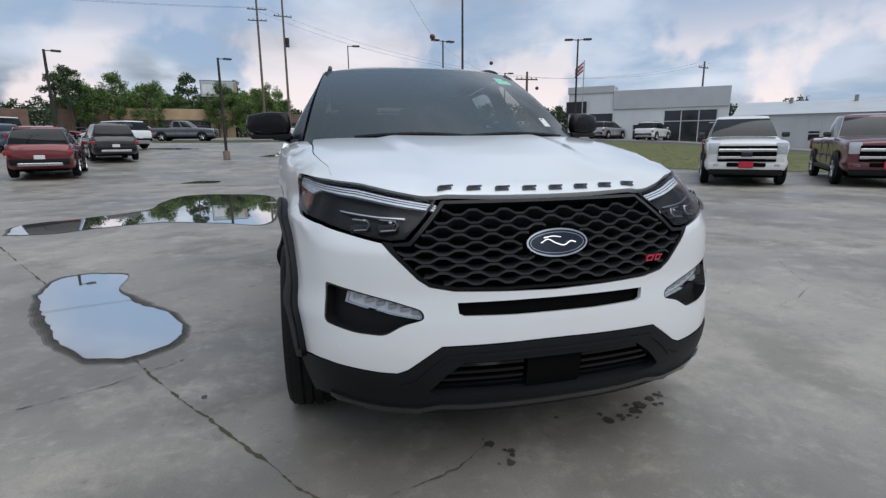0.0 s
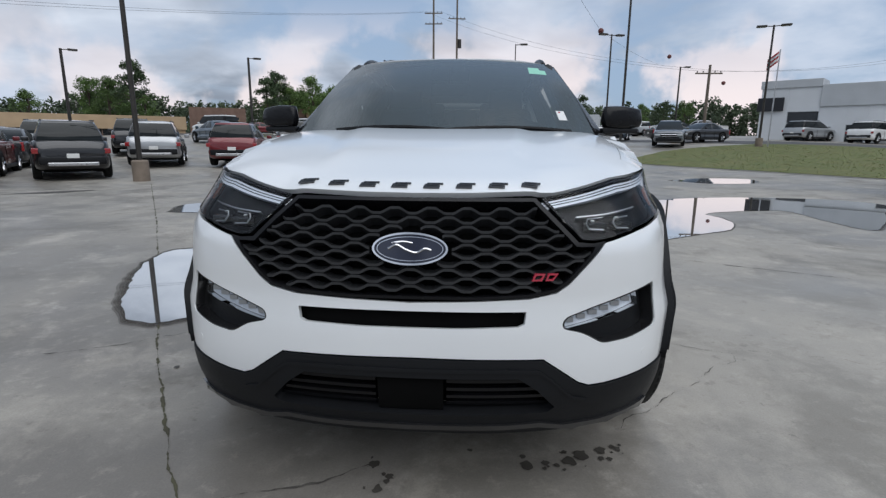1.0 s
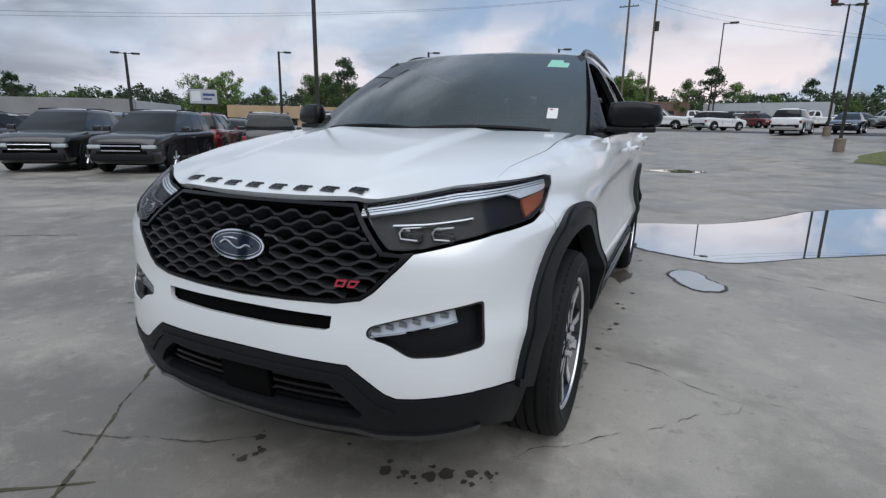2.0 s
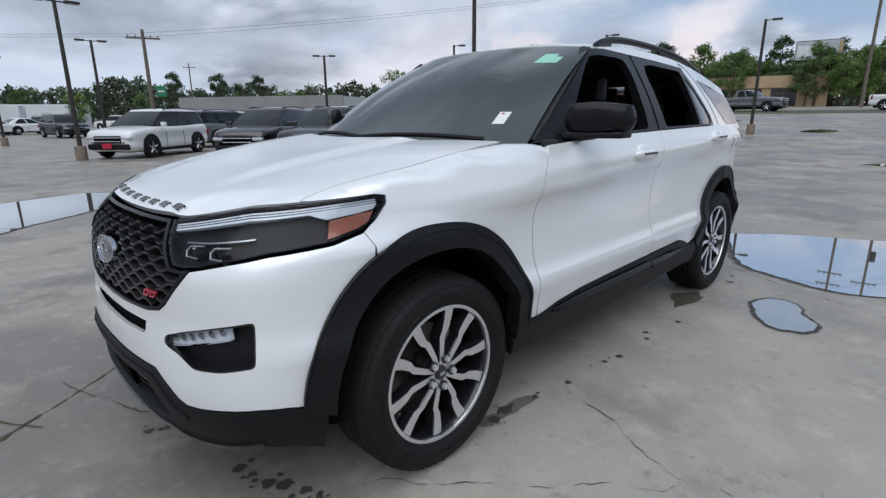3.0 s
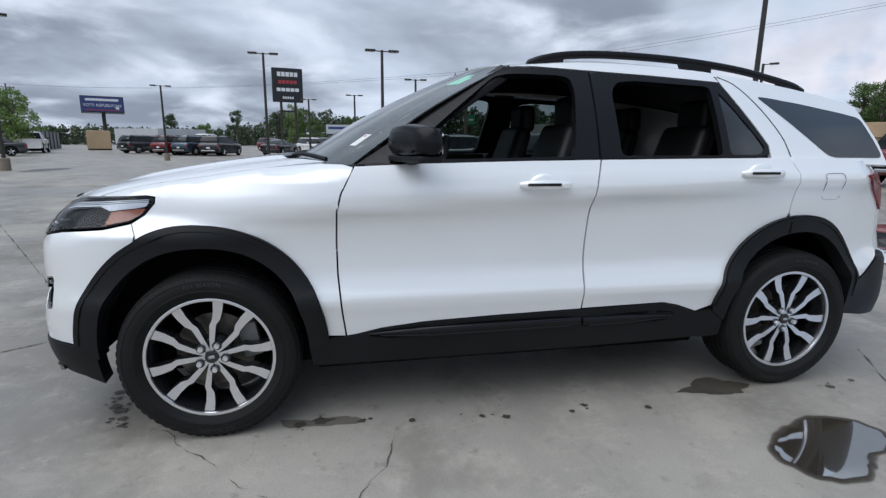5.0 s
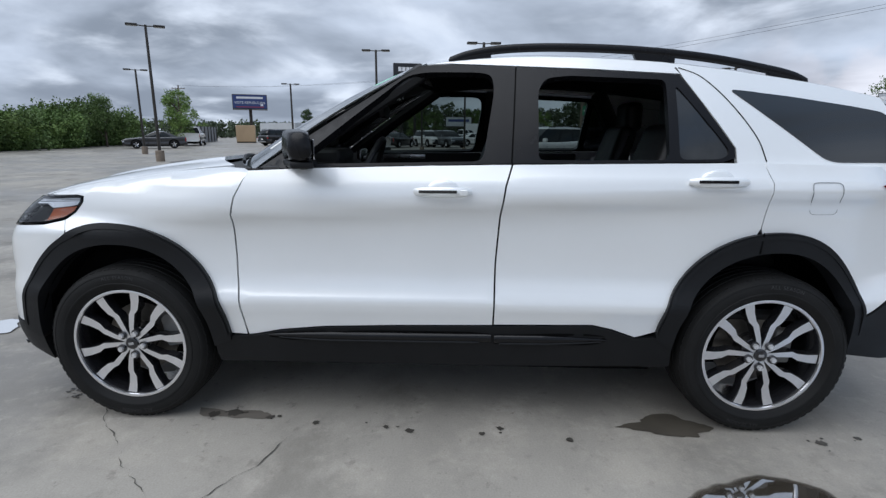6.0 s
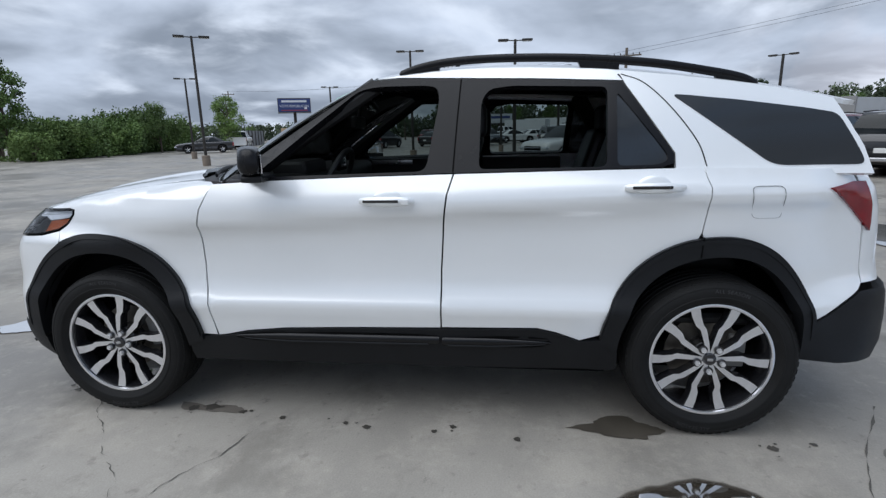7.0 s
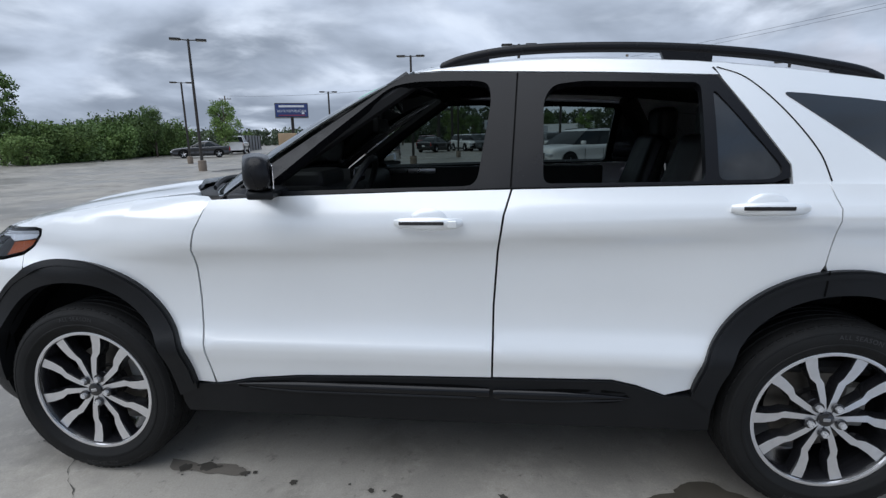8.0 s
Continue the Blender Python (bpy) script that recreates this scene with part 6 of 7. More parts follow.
# the south-west edge
for x, y, kind, s in ((-30.5, -33.5, 1, .72), (-31.5, -35.5, 4, .62), (-49.5, -27.0, 2, .56), (-51.5, -28.6, 3, .58), (-44.5, -31.5, 1, .42), (-53, -38, 3, .55), (-50, -36, 2, .40), (-41, -34, 2, .38), (-72, -36, 2, .30), (-36, -40, 0, .6), (-90, -26, 4, .45), (-95, -22, 0, .42), (-25, -44, 0, .8), (-15, -48, 1, .9),
                      (-3, -50, 0, .9), (12, -52, 1, .9), (28, -48, 0, .9), (44, -38, 2, .9), (56, -22, 0, .9), (62, 0, 1, .9), (60, 22, 0, .8)):
    PLACES.append((kind, x, y, s))
used = set()
for i, (kind, x, y, s) in enumerate(PLACES):
    turn, sz = rng.uniform(0, 360), s * rng.uniform(.92, 1.1)
    if kind not in used:
        used.add(kind)
        KINDS[kind].matrix_basis = scaled(x, y, s, turn, sz)
    else:
        ob = KINDS[kind]
        keep = ob.matrix_basis.copy()
        ob.matrix_basis = Matrix.Identity(4)
        copy_thing(ob, scaled(x, y, s, turn, sz))
        ob.matrix_basis = keep
SH = [shrub(5, 0, "dense dark green shrub by the fence"), shrub(9, 1, "bright green shrub by the fence")]
first_used = set()
for k in range(34):
    t = k / 33
    x, y = -30 - 23 * t + rng.uniform(-.8, .8), -32 - 3.5 * t + rng.uniform(-1.2, 1.2)
    kind = rng.choice((0, 0, 1))
    s = rng.uniform(.9, 1.4)
    m = scaled(x, y, s, rng.uniform(0, 360), s * rng.uniform(.8, 1.35))
    ob = SH[kind]
    if kind not in first_used:
        first_used.add(kind)
        ob.matrix_basis = m
    else:
        keep = ob.matrix_basis.copy()
        ob.matrix_basis = Matrix.Identity(4)
        copy_thing(ob, m)
        ob.matrix_basis = keep
# woods along the horizon
cl = []
for k in range(1440):
    a = 2 * math.pi * k / 1440 + rng.uniform(-.004, .004)
    d = rng.uniform(135, 170)
    h = 5.6 + 4.5 * abs(noise.noise(Vector((math.sin(a) * 6, math.cos(a) * 6, 3)))) + 3.0 * rng.random() * abs(noise.noise(Vector((math.sin(a) * 25, math.cos(a) * 25, 7))))
    h *= 1 - .6 * smooth01((-math.cos(a) - .04) / .2) * (math.sin(a) < 0)
    x, y = d * math.sin(a), d * math.cos(a)
    for z in np.arange(.6, h + 1.2, 1.3):
        cl.append(((x + rng.uniform(-1, 1), y + rng.uniform(-1, 1), rise(x, y) + z), rng.uniform(.9, 1.5)))
v, f = crown_mesh(rng, [c for c in cl if c[0][1] > c[0][0] - 60], 46, .42)
v2, f2 = crown_mesh(rng, [c for c in cl if c[0][1] <= c[0][0] - 60], 8, .8)
f += [tuple(k + len(v) for k in q) for q in f2]
v += v2
tagged(mesh_object("far_woods", v, f, LEAF[3], flat=True), "low dark green woods along the horizon", "woods", kind="stuff")

# --- buildings ---
WALLW = mat("white_panel_cladding", (0.66, 0.68, 0.70), 0.5, 0, 0.08, 0.6)
WALLG = mat("pale_grey_metal_wall", (0.50, 0.52, 0.54), 0.5, 0.1, 0.12, 0.7)
TAN = mat("tan_fascia", (0.46, 0.33, 0.20), 0.7, 0, 0.2, 0.6)
BRICK = mat("red_brown_brick", (0.20, 0.125, 0.095), 0.85, 0, 0.3, 1.5, 0.3, 20)
SHOPGLASS = mat("dark_shop_glass", (0.02, 0.024, 0.028), 0.08, 0, 0.3, 1.0, spec=0.8)
DARKWALL = mat("dark_sign_panel", (0.015, 0.016, 0.02), 0.35, 0, 0.2, 1)
ROOFG = mat("grey_flat_roof", (0.28, 0.28, 0.28), 0.8, 0, 0.2, 0.5)


def local_box(parent, name, x0, x1, y0, y1, z0, z1, m, bev=.02, label=""):
    return part(name, rbox(x1 - x0, y1 - y0, z1 - z0, bev, 1, ((x0 + x1) / 2, (y0 + y1) / 2, (z0 + z1) / 2)), m, parent, label)


def building(name, label, a, b, depth, h, wall, fascia=None, bays=(), canopy=False, base=0.0):
    """A low block whose front runs from a to b, with its back away from the lot."""
    a, b = Vector((*a, 0)), Vector((*b, 0))
    L = (b - a).length
    turn = math.degrees(math.atan2(b.y - a.y, b.x - a.x))
    z = min(rise(a.x, a.y), rise(b.x, b.y)) - .1
    t = thing(name, label, "building", "", (a.x, a.y, z), turn)
    # front wall built round its openings
    x = 0.0
    for x0, x1, z0, z1, kind in sorted(bays):
        if x0 > x:
            local_box(t, "wall", x, x0, 0, .3, 0, h, wall)
        if z0 > .05:
            local_box(t, "wall", x0, x1, 0, .3, 0, z0, wall)
        local_box(t, "wall", x0, x1, 0, .3, z1, h, wall)
        w = local_box(t, "window", x0, x1, .14, .2, z0, z1, SHOPGLASS, .005)
        n = max(1, int((x1 - x0) / 1.5))
        for k in range(n + 1):
            xx = x0 + (x1 - x0) * k / n
            local_box(w, "mullion", xx - .05, xx + .05, .05, .2, z0, z1, kind, .005)
        local_box(w, "transom", x0, x1, .06, .2, z0 + (z1 - z0) * .68, z0 + (z1 - z0) * .68 + .09, kind, .005)
        x = x1
    if x < L:
        local_box(t, "wall", x, L, 0, .3, 0, h, wall)
    local_box(t, "wall", 0, .3, .3, depth, 0, h, wall)
    local_box(t, "wall", L - .3, L, .3, depth, 0, h, wall)
    local_box(t, "wall", 0, L, depth, depth + .3, 0, h, wall)
    local_box(t, "roof", .3, L - .3, .3, depth, h - .5, h - .3, ROOFG)
    if fascia:
        local_box(t, "fascia", -.15, L + .15, -.25 if not canopy else -1.6, -.02, h - 1.5, h + .1, fascia)
    return t


show = building("dealership", "white flat-roofed car showroom with large dark windows", (26.3, 49.3), (37.9, 39.5), 14, 5.3, WALLW, None,
                ((2.2, 4.6, 0, 3.2, WALLG), (6.6, 8.0, .3, 2.0, WALLG), (7.9 + 1.6, 14.2, 0, 3.3, WALLG)))
local_box(show, "parapet", -.1, 4.6, -.12, 3, 5.3, 6.0, WALLG)
# grey instead of white: the shade on the upper cladding is in its colour
local_box(show, "shaded_band", 4.6, 15.2, -.14, -.01, 3.6, 5.45, WALLG)
local_box(show, "dark_sign", -.2, 1.9, -.26, -.15, 3.3, 4.5, DARKWALL)
shop = building("workshop", "long low pale metal workshop with a shallow roof", (38.2, 39.3), (54.3, 21.7), 12, 3.6, WALLG, None, ((6, 6.9, 1.2, 2.0, WALLG), (13, 13.9, 1.2, 2.0, WALLG)))
part("gable_roof", prism([(-.2, 3.55), (6.0, 5.0), (12.4, 3.55)], 19.4, "x", at=0), mat("pale_metal_roof", (0.58, 0.60, 0.62), 0.45, 0.3, 0.12, 0.5), shop)
for k in (4.5, 9.5, 14.5):
    part("roof_vent", tube([(k, 5, 4.5), (k, 5, 5.3)], .16, 8), ROOFG, shop)
dark_bays = tuple((1.5 + 4.2 * k, 4.6 + 4.2 * k, .2, 2.6, BRICK) for k in range(4))
building("shop_row", "tan fascia strip of shops with dark windows", (-54, 50.5), (-37.5, 62.5), 12, 3.1, TAN, TAN, dark_bays)
building("brick_shop", "low red brick building beyond the lot", (-37, 62.8), (-31, 66), 9, 3.4, BRICK, None, ((1.5, 3.0, 0, 2.2, TAN), (4.5, 6.0, .8, 2.2, TAN)))
building("shop_row", "tan fascia strip of shops beyond the street", (-28, 82), (-12, 86), 12, 4.2, TAN, TAN, dark_bays[:3])
building("brick_shop", "red brick end of a strip of shops", (-34, 80.5), (-28.3, 82), 10, 4.0, BRICK, None, ((1.5, 3.0, 0, 2.2, TAN),))
building("long_store", "long flat-roofed grey store behind parked cars", (-66, 22), (-48, 33), 12, 3.7, WALLG, ROOFG, tuple((1.2 + 5 * k, 4.4 + 5 * k, .2, 2.4, ROOFG) for k in range(4)))
building("white_shed", "white metal storage shed", (-104, 6), (-98, 16), 8, 3.6, WALLW)
building("white_shed", "long white trailer shed by the trees", (-92, 2), (-90, 9), 4, 3.2, WALLW)
building("low_store", "grey metal shed behind a fence", (-86, -33), (-80, -25), 8, 3.0, WALLG)
building("far_store", "low pale store past the street", (4, 92), (20, 88), 10, 3.6, WALLG, None, ((3, 8, .3, 2.4, WALLG),))
building("far_store", "low brick-red store past the street", (-6, 88), (2, 89), 10, 3.8, BRICK, None, ((2, 6, .3, 2.4, TAN),))
# a board fence at the south-west edge
fence = thing("fence", "grey corrugated metal fence at the lot's edge", "fence", "", (-78, -37, 0), math.degrees(math.atan2(7, 21)))
FENCEM = mat("weathered_grey_fence", (0.22, 0.23, 0.24), 0.6, 0.2, 0.3, 2)
for k in range(22):
    local_box(fence, "fence_panel", k * 1.0, k * 1.0 + .97, 0, .05, 0, 2.1, FENCEM)
for k in range(0, 23, 3):
    local_box(fence, "post", k * 1.0 - .05, k * 1.0 + .05, .06, .16, 0, 2.2, POLEM)
bx = thing("loading_box", "tan plywood-sided container at the lot's edge", "container", "", (-68, -28, 0), 20)
local_box(bx, "body", -1.6, 1.6, -1.2, 1.2, .15, 2.3, TAN, .04)
for k in (-1.2, 0, 1.2):
    local_box(bx, "rib", k - .05, k + .05, -1.24, -1.2, .2, 2.25, BRICK, .01)
for k in (-1.2, 1.2):
    local_box(bx, "skid", k - .1, k + .1, -1.2, 1.2, 0, .15, POLEM, .01)

# --- signs ---
BLUEBOARD = mat("faded_blue_print", (0.035, 0.06, 0.20), 0.5, 0, 0.2, 1)
WHITEINK = mat("white_print", (0.75, 0.76, 0.78), 0.5, 0, 0.1, 2)
PALEPRINT = mat("pale_poster_print", (0.52, 0.55, 0.58), 0.5, 0, 0.25, 0.8)
REDINK = mat("red_print", (0.40, 0.05, 0.06), 0.5, 0, 0.1, 2)
DARKINK = mat("dark_print", (0.05, 0.05, 0.06), 0.5, 0, 0.1, 2)
GREENINK = mat("green_print", (0.03, 0.20, 0.10), 0.5, 0, 0.1, 2)


def facing(x, y, tx=2.0, ty=0.0):
    """Turn that points a board's front (-y) at a place."""
    return math.degrees(math.atan2(ty - y, tx - x)) + 90


def billboard(x, y, z0, w, h, face, label, bars, turn=None, words=()):
    b = thing("billboard", label, "billboard", "", (x, y, rise(x, y)), facing(x, y) if turn is None else turn)
    part("column", tube([(0, .25, 0), (0, .25, z0 + .3)], .22, 10), POLEM, b)
    panel_ = local_box(b, "board", -w / 2, w / 2, 0, .35, z0, z0 + h, POLEM, .03)
    local_box(panel_, "poster", -w / 2 + .08, w / 2 - .08, -.03, 0, z0 + .1, z0 + h - .1, face, .005)
    local_box(b, "catwalk", -w / 2, w / 2, -.7, 0, z0 - .14, z0 - .06, POLEM, .01)
    for x0, x1, a0, a1, m in bars:
        local_box(panel_, "print_bar", -w / 2 + x0 * w, -w / 2 + x1 * w, -.045, -.03, z0 + a0 * h, z0 + a1 * h, m, .002)
    for text, size, xx, zz in words:
        cu = bpy.data.curves.new("board_text", "FONT")
        cu.body, cu.size, cu.align_x, cu.extrude = text, size, "CENTER", .01
        cu.materials.append(WHITEINK)
        o = new("board_text", cu)
        o.parent = panel_
        o.matrix_basis = pose(xx, -.05, zz, 90, 0, 0)
    return b


billboard(-68.8, -27.5, 4.5, 4.5, 1.95, BLUEBOARD, "blue printed billboard on a steel column", ((.12, .88, .70, .84, WHITEINK), (.1, .9, .12, .17, REDINK), (.80, .88, .22, .36, WHITEINK)), None, (("VOTE REPUBLICAN", .46, 0, 5.2),))
billboard(-59, 51, 3.4, 3.6, 2.1, PALEPRINT, "pale billboard on a column above the shops", ((.08, .40, .2, .8, WHITEINK), (.48, .9, .55, .7, BLUEBOARD), (.48, .8, .3, .4, BLUEBOARD)))
billboard(-14.2, 88, 6.2, 5.4, 2.6, PALEPRINT, "white and grey billboard above the trees", ((.05, .55, .2, .75, WHITEINK), (.68, .84, .1, .55, DARKINK), (.9, .98, .1, .9, TAN)), facing(-14.2, 88))
billboard(-98, 1, 2.6, 5, 1.9, PALEPRINT, "small pale blue billboard by the trees", ((.1, .9, .5, .75, BLUEBOARD),))
# the dealer's pylon sign, names as plain bars
py = thing("pylon_sign", "black pylon sign on two steel legs", "sign", "", (-56.8, -4.5, 0), facing(-56.8, -4.5) + 8)
for k in (-.75, .75):
    part("leg", tube([(k, .2, 0), (k, .2, 5.7)], .14, 8), POLEM, py)
local_box(py, "cross_beam", -.75, .75, .12, .28, 4.4, 4.6, POLEM)
sb = local_box(py, "cabinet", -1.6, 1.6, 0, .45, 5.45, 9.0, DARKWALL, .05)
for x0, x1, z0, z1, m in ((-1.1, 1.1, 8.12, 8.57, WHITEINK), (-1.0, 1.0, 7.37, 7.72, REDINK), (-1.2, 1.2, 6.57, 6.92, WHITEINK), (-.6, .6, 5.8, 6.04, WHITEINK)):
    n = 5
    for k in range(n):
        w = (x1 - x0) / n
        local_box(sb, "name_bar", x0 + k * w + .04, x0 + (k + 1) * w - .04, -.03, 0, z0, z1, m, .004)
for z in (7.92, 7.17, 6.32):
    local_box(sb, "divider", -1.5, 1.5, -.02, 0, z, z + .04, POLEM, .002)
ss = thing("small_sign", "small green roadside sign on a post", "sign", "", (-38, 11.2, 0), facing(-38, 11.2))
part("post", tube([(0, .05, 0), (0, .05, 3.6)], .05, 6), POLEM, ss)
local_box(ss, "plate", -.3, .3, 0, .04, 2.8, 3.5, GREENINK, .01)
local_box(ss, "print_bar", -.2, .2, -.01, 0, 3.1, 3.2, WHITEINK, .002)
fl = thing("flag", "small striped flag flying from a pole", "flag", "", (18.2, 31.8, rise(18.2, 31.8)), 160)
part("pole", tube([(0, 0, 0), (0, 0, 5.8)], .04, 6), SILVERTRIM, fl)
for k in range(5):
    vv, ff = [], []
    for i in range(9):
        for j in (0, 1):
            vv.append((.05 + i * .07, .06 * math.sin(i * .9), 5.7 - (k + j) * .13 - i * .06))
    for i in range(8):
        ff.append((2 * i, 2 * i + 1, 2 * i + 3, 2 * i + 2))
    mesh_object("stripe", vv, ff, REDINK if k % 2 == 0 else WHITEINK, fl)

# --- parked cars ---
TINT = mat("dark_car_glass", (0.010, 0.013, 0.014), 0.05, 0, 0.2, 2, rvar=0.02, spec=0.35)
PLATE = mat("red_front_plate", (0.50, 0.02, 0.05), 0.4, 0, 0.2, 20)
TAILRED = mat("red_lamp", (0.30, 0.012, 0.015), 0.2, 0, 0.2, 20, coat=1)
CLEARLAMP = mat("pale_lamp", (0.62, 0.65, 0.68), 0.15, 0.3, 0.2, 20)


def paint(name, c, metal=.25):
    return mat(name, c, .3, metal, .06, 3, coat=1.0, rvar=.04)


PAINT = {"white": paint("white_car_paint", (.74, .74, .73), 0), "black": paint("black_car_paint", (.012, .012, .014)), "grey": paint("grey_car_paint", (.13, .14, .15), .5), "silver": paint("silver_car_paint", (.42, .43, .44), .6),
         "red": paint("dark_red_car_paint", (.16, .012, .016)), "maroon": paint("ruby_truck_paint", (.13, .025, .035), .3), "blue": paint("slate_blue_car_paint", (.045, .075, .11), .4), "brown": paint("bronze_car_paint", (.12, .075, .05), .4)}
SHAPE = {  # body sections (y, bottom, top, half width), cabin (base y0, y1, belt, top y0, y1, roof, half widths), wheelbase, wheel radius
    "suv": ([(-2.32, .42, .66, .62), (-2.26, .30, .86, .80), (-2.0, .24, .97, .90), (-1.2, .22, 1.06, .935), (-.9, .22, 1.08, .94), (.6, .22, 1.10, .94), (1.7, .24, 1.13, .93), (2.1, .30, 1.12, .90), (2.26, .40, 1.02, .84), (2.32, .50, .86, .76)],
            (-1.22, 2.22, 1.05, -.22, 1.93, 1.66, .885, .66), 2.75, .36),
    "sedan": ([(-2.42, .40, .60, .60), (-2.36, .28, .74, .78), (-2.0, .20, .84, .88), (-1.1, .18, .93, .915), (0, .18, .96, .92), (1.2, .19, .98, .92), (2.0, .22, 1.00, .88), (2.36, .32, .96, .78), (2.42, .45, .86, .66)],
              (-1.05, 1.85, .93, -.02, .92, 1.41, .85, .58), 2.82, .34),
    "pickup": ([(-2.92, .55, 1.02, .84), (-2.86, .42, 1.13, .94), (-2.5, .36, 1.21, .985), (-1.3, .36, 1.28, 1.0), (-1.0, .36, 1.29, 1.0), (1.0, .38, 1.29, 1.0), (1.02, .38, 1.27, 1.0), (2.75, .42, 1.27, 1.0), (2.88, .52, 1.25, .96)],
               (-1.22, 1.02, 1.26, -.42, .88, 1.90, .92, .70), 3.68, .41),
    "van": ([(-2.5, .42, .80, .70), (-2.4, .30, 1.0, .86), (-2.0, .25, 1.10, .93), (-1.2, .24, 1.2, .96), (1.9, .24, 1.22, .96), (2.42, .3, 1.2, .92), (2.5, .42, 1.1, .86)],
            (-1.6, 2.42, 1.18, -.75, 2.28, 2.05, .90, .78), 3.1, .35),
}
MADE = {}


def loft(sections):
    """The painted body, its sections drawn out into a soft form."""
    sec = np.array(sections)
    idx = np.linspace(0, len(sec) - 1, 34)
    cols = [spline([(i, v) for i, v in enumerate(sec[:, k])], 8) for k in range(4)]
    bm = bmesh.new()
    rings = []
    for q in idx:
        y, zb, zt, w = (float(np.interp(q, c[:, 0], c[:, 1])) for c in cols)
        h = zt - zb
        half = [(w * .80, zb), (w * .94, zb + .05), (w * .985, zb + .14), (w, zb + .30 * h), (w * .965, zb + .44 * h), (w * .965, zb + .58 * h), (w * .992, zb + .74 * h), (w * .985, zt - .10), (w * .955, zt - .045), (w * .90, zt - .012), (w * .78, zt + .005), (w * .4, zt + .03)]
        pts = half + [(-x, z) for x, z in half[::-1]]
        rings.append([bm.verts.new((x, y, z)) for x, z in pts])
    n = len(rings[0])
    for a, b in zip(rings, rings[1:]):
        for k in range(n):
            bm.faces.new((a[k], a[(k + 1) % n], b[(k + 1) % n], b[k]))
    bm.faces.new(rings[0]); bm.faces.new(rings[-1][::-1])
    return bm


def greenhouse(c, kind, P, root):
    """Roof, pillars and panes as one curved glasshouse, split into its parts."""
    y0, y1, zb, t0, t1, zt, wb, wt = c
    rows = [(s, 1.0) for s in (0, .07, .3, .55, .8, .90, .97, 1.0)] + [(1.0, k) for k in (.96, .88, .7, .4, .08)]

    def ring(s, k):
        ya, yb = y0 + (t0 - y0) * s, y1 + (t1 - y1) * s
        ya -= .07 * math.sin(math.pi * s)
        yb += .10 * math.sin(math.pi * s)
        w = wb + (wt - wb) * s ** 1.25
        z = zb + (zt - zb) * s
        if k < 1:
            z += .055 * (1 - k ** 2.2)
        r = .17
        pts = [(w * u, ya + r * .5 * u * u, "f", abs(u)) for u in (-.94, -.5, 0, .5, .94)]
        ys = [ya + r + (yb - ya - 2 * r) * v for v in np.linspace(0, 1, 25)]
        side = [(w * (1 - .05 * ((v - .5) * 2) ** 2), y, "s", v) for v, y in zip(np.linspace(0, 1, 25), ys)]
        back = [(w * u, yb - r * .5 * u * u, "r", abs(u)) for u in (.90, .45, 0, -.45, -.90)]
        loop = pts + side + back + [(-x, y, t, v) for x, y, t, v in side[::-1]]
        ym = (ya + yb) / 2
        return [((x * k, ym + (y - ym) * k, z), t, v) for x, y, t, v in loop]

    rings = [ring(s, k) for s, k in rows]
    n = len(rings[0])
    verts = [p[0] for r in rings for p in r]
    sets = {"window_glass": [], "pillar": [], "roof": []}
    bars = {"suv": ((.36, .41), (.68, .72)), "sedan": ((.42, .47), (.82, .9)), "pickup": ((.46, .53),), "van": ((.22, .27), (.55, .59))}[kind]
    for i in range(len(rows) - 1):
        s = (rows[i][0] + rows[i + 1][0]) / 2
        for j in range(n):
            j2 = (j + 1) % n
            ta, tb, va, vb = rings[0][j][1], rings[0][j2][1], rings[0][j][2], rings[0][j2][2]
            v = (va + vb) / 2
            if rows[i + 1][1] < 1 or s > .93:
                k = "roof"
            elif ta != tb:
                k = "pillar"
            elif ta == "s":
                k = "pillar" if s < .06 or s > .86 or v > (.90 if kind != "pickup" else .93) or any(p <= v <= q for p, q in bars) else "window_glass"
            else:
                k = "window_glass" if .05 < s < .9 else "pillar"
            sets[k].append((i * n + j, i * n + j2, (i + 1) * n + j2, (i + 1) * n + j))
    last = (len(rows) - 1) * n
    sets["roof"].append(tuple(range(last, last + n)))
    for nm, m in (("window_glass", TINT), ("pillar", SATIN if kind in ("suv", "van") else P), ("roof", P)):
        bm = bmesh.new()
        used = sorted({q for f in sets[nm] for q in f})
        vs = {q: bm.verts.new(verts[q]) for q in used}
        for f in sets[nm]:
            bm.faces.new([vs[q] for q in f])
        part(nm, bm, m, root, angle=40)
    # near-black block added inside in place of a shaded interior
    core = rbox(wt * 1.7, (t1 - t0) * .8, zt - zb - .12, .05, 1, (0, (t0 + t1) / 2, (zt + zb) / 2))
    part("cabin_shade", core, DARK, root)


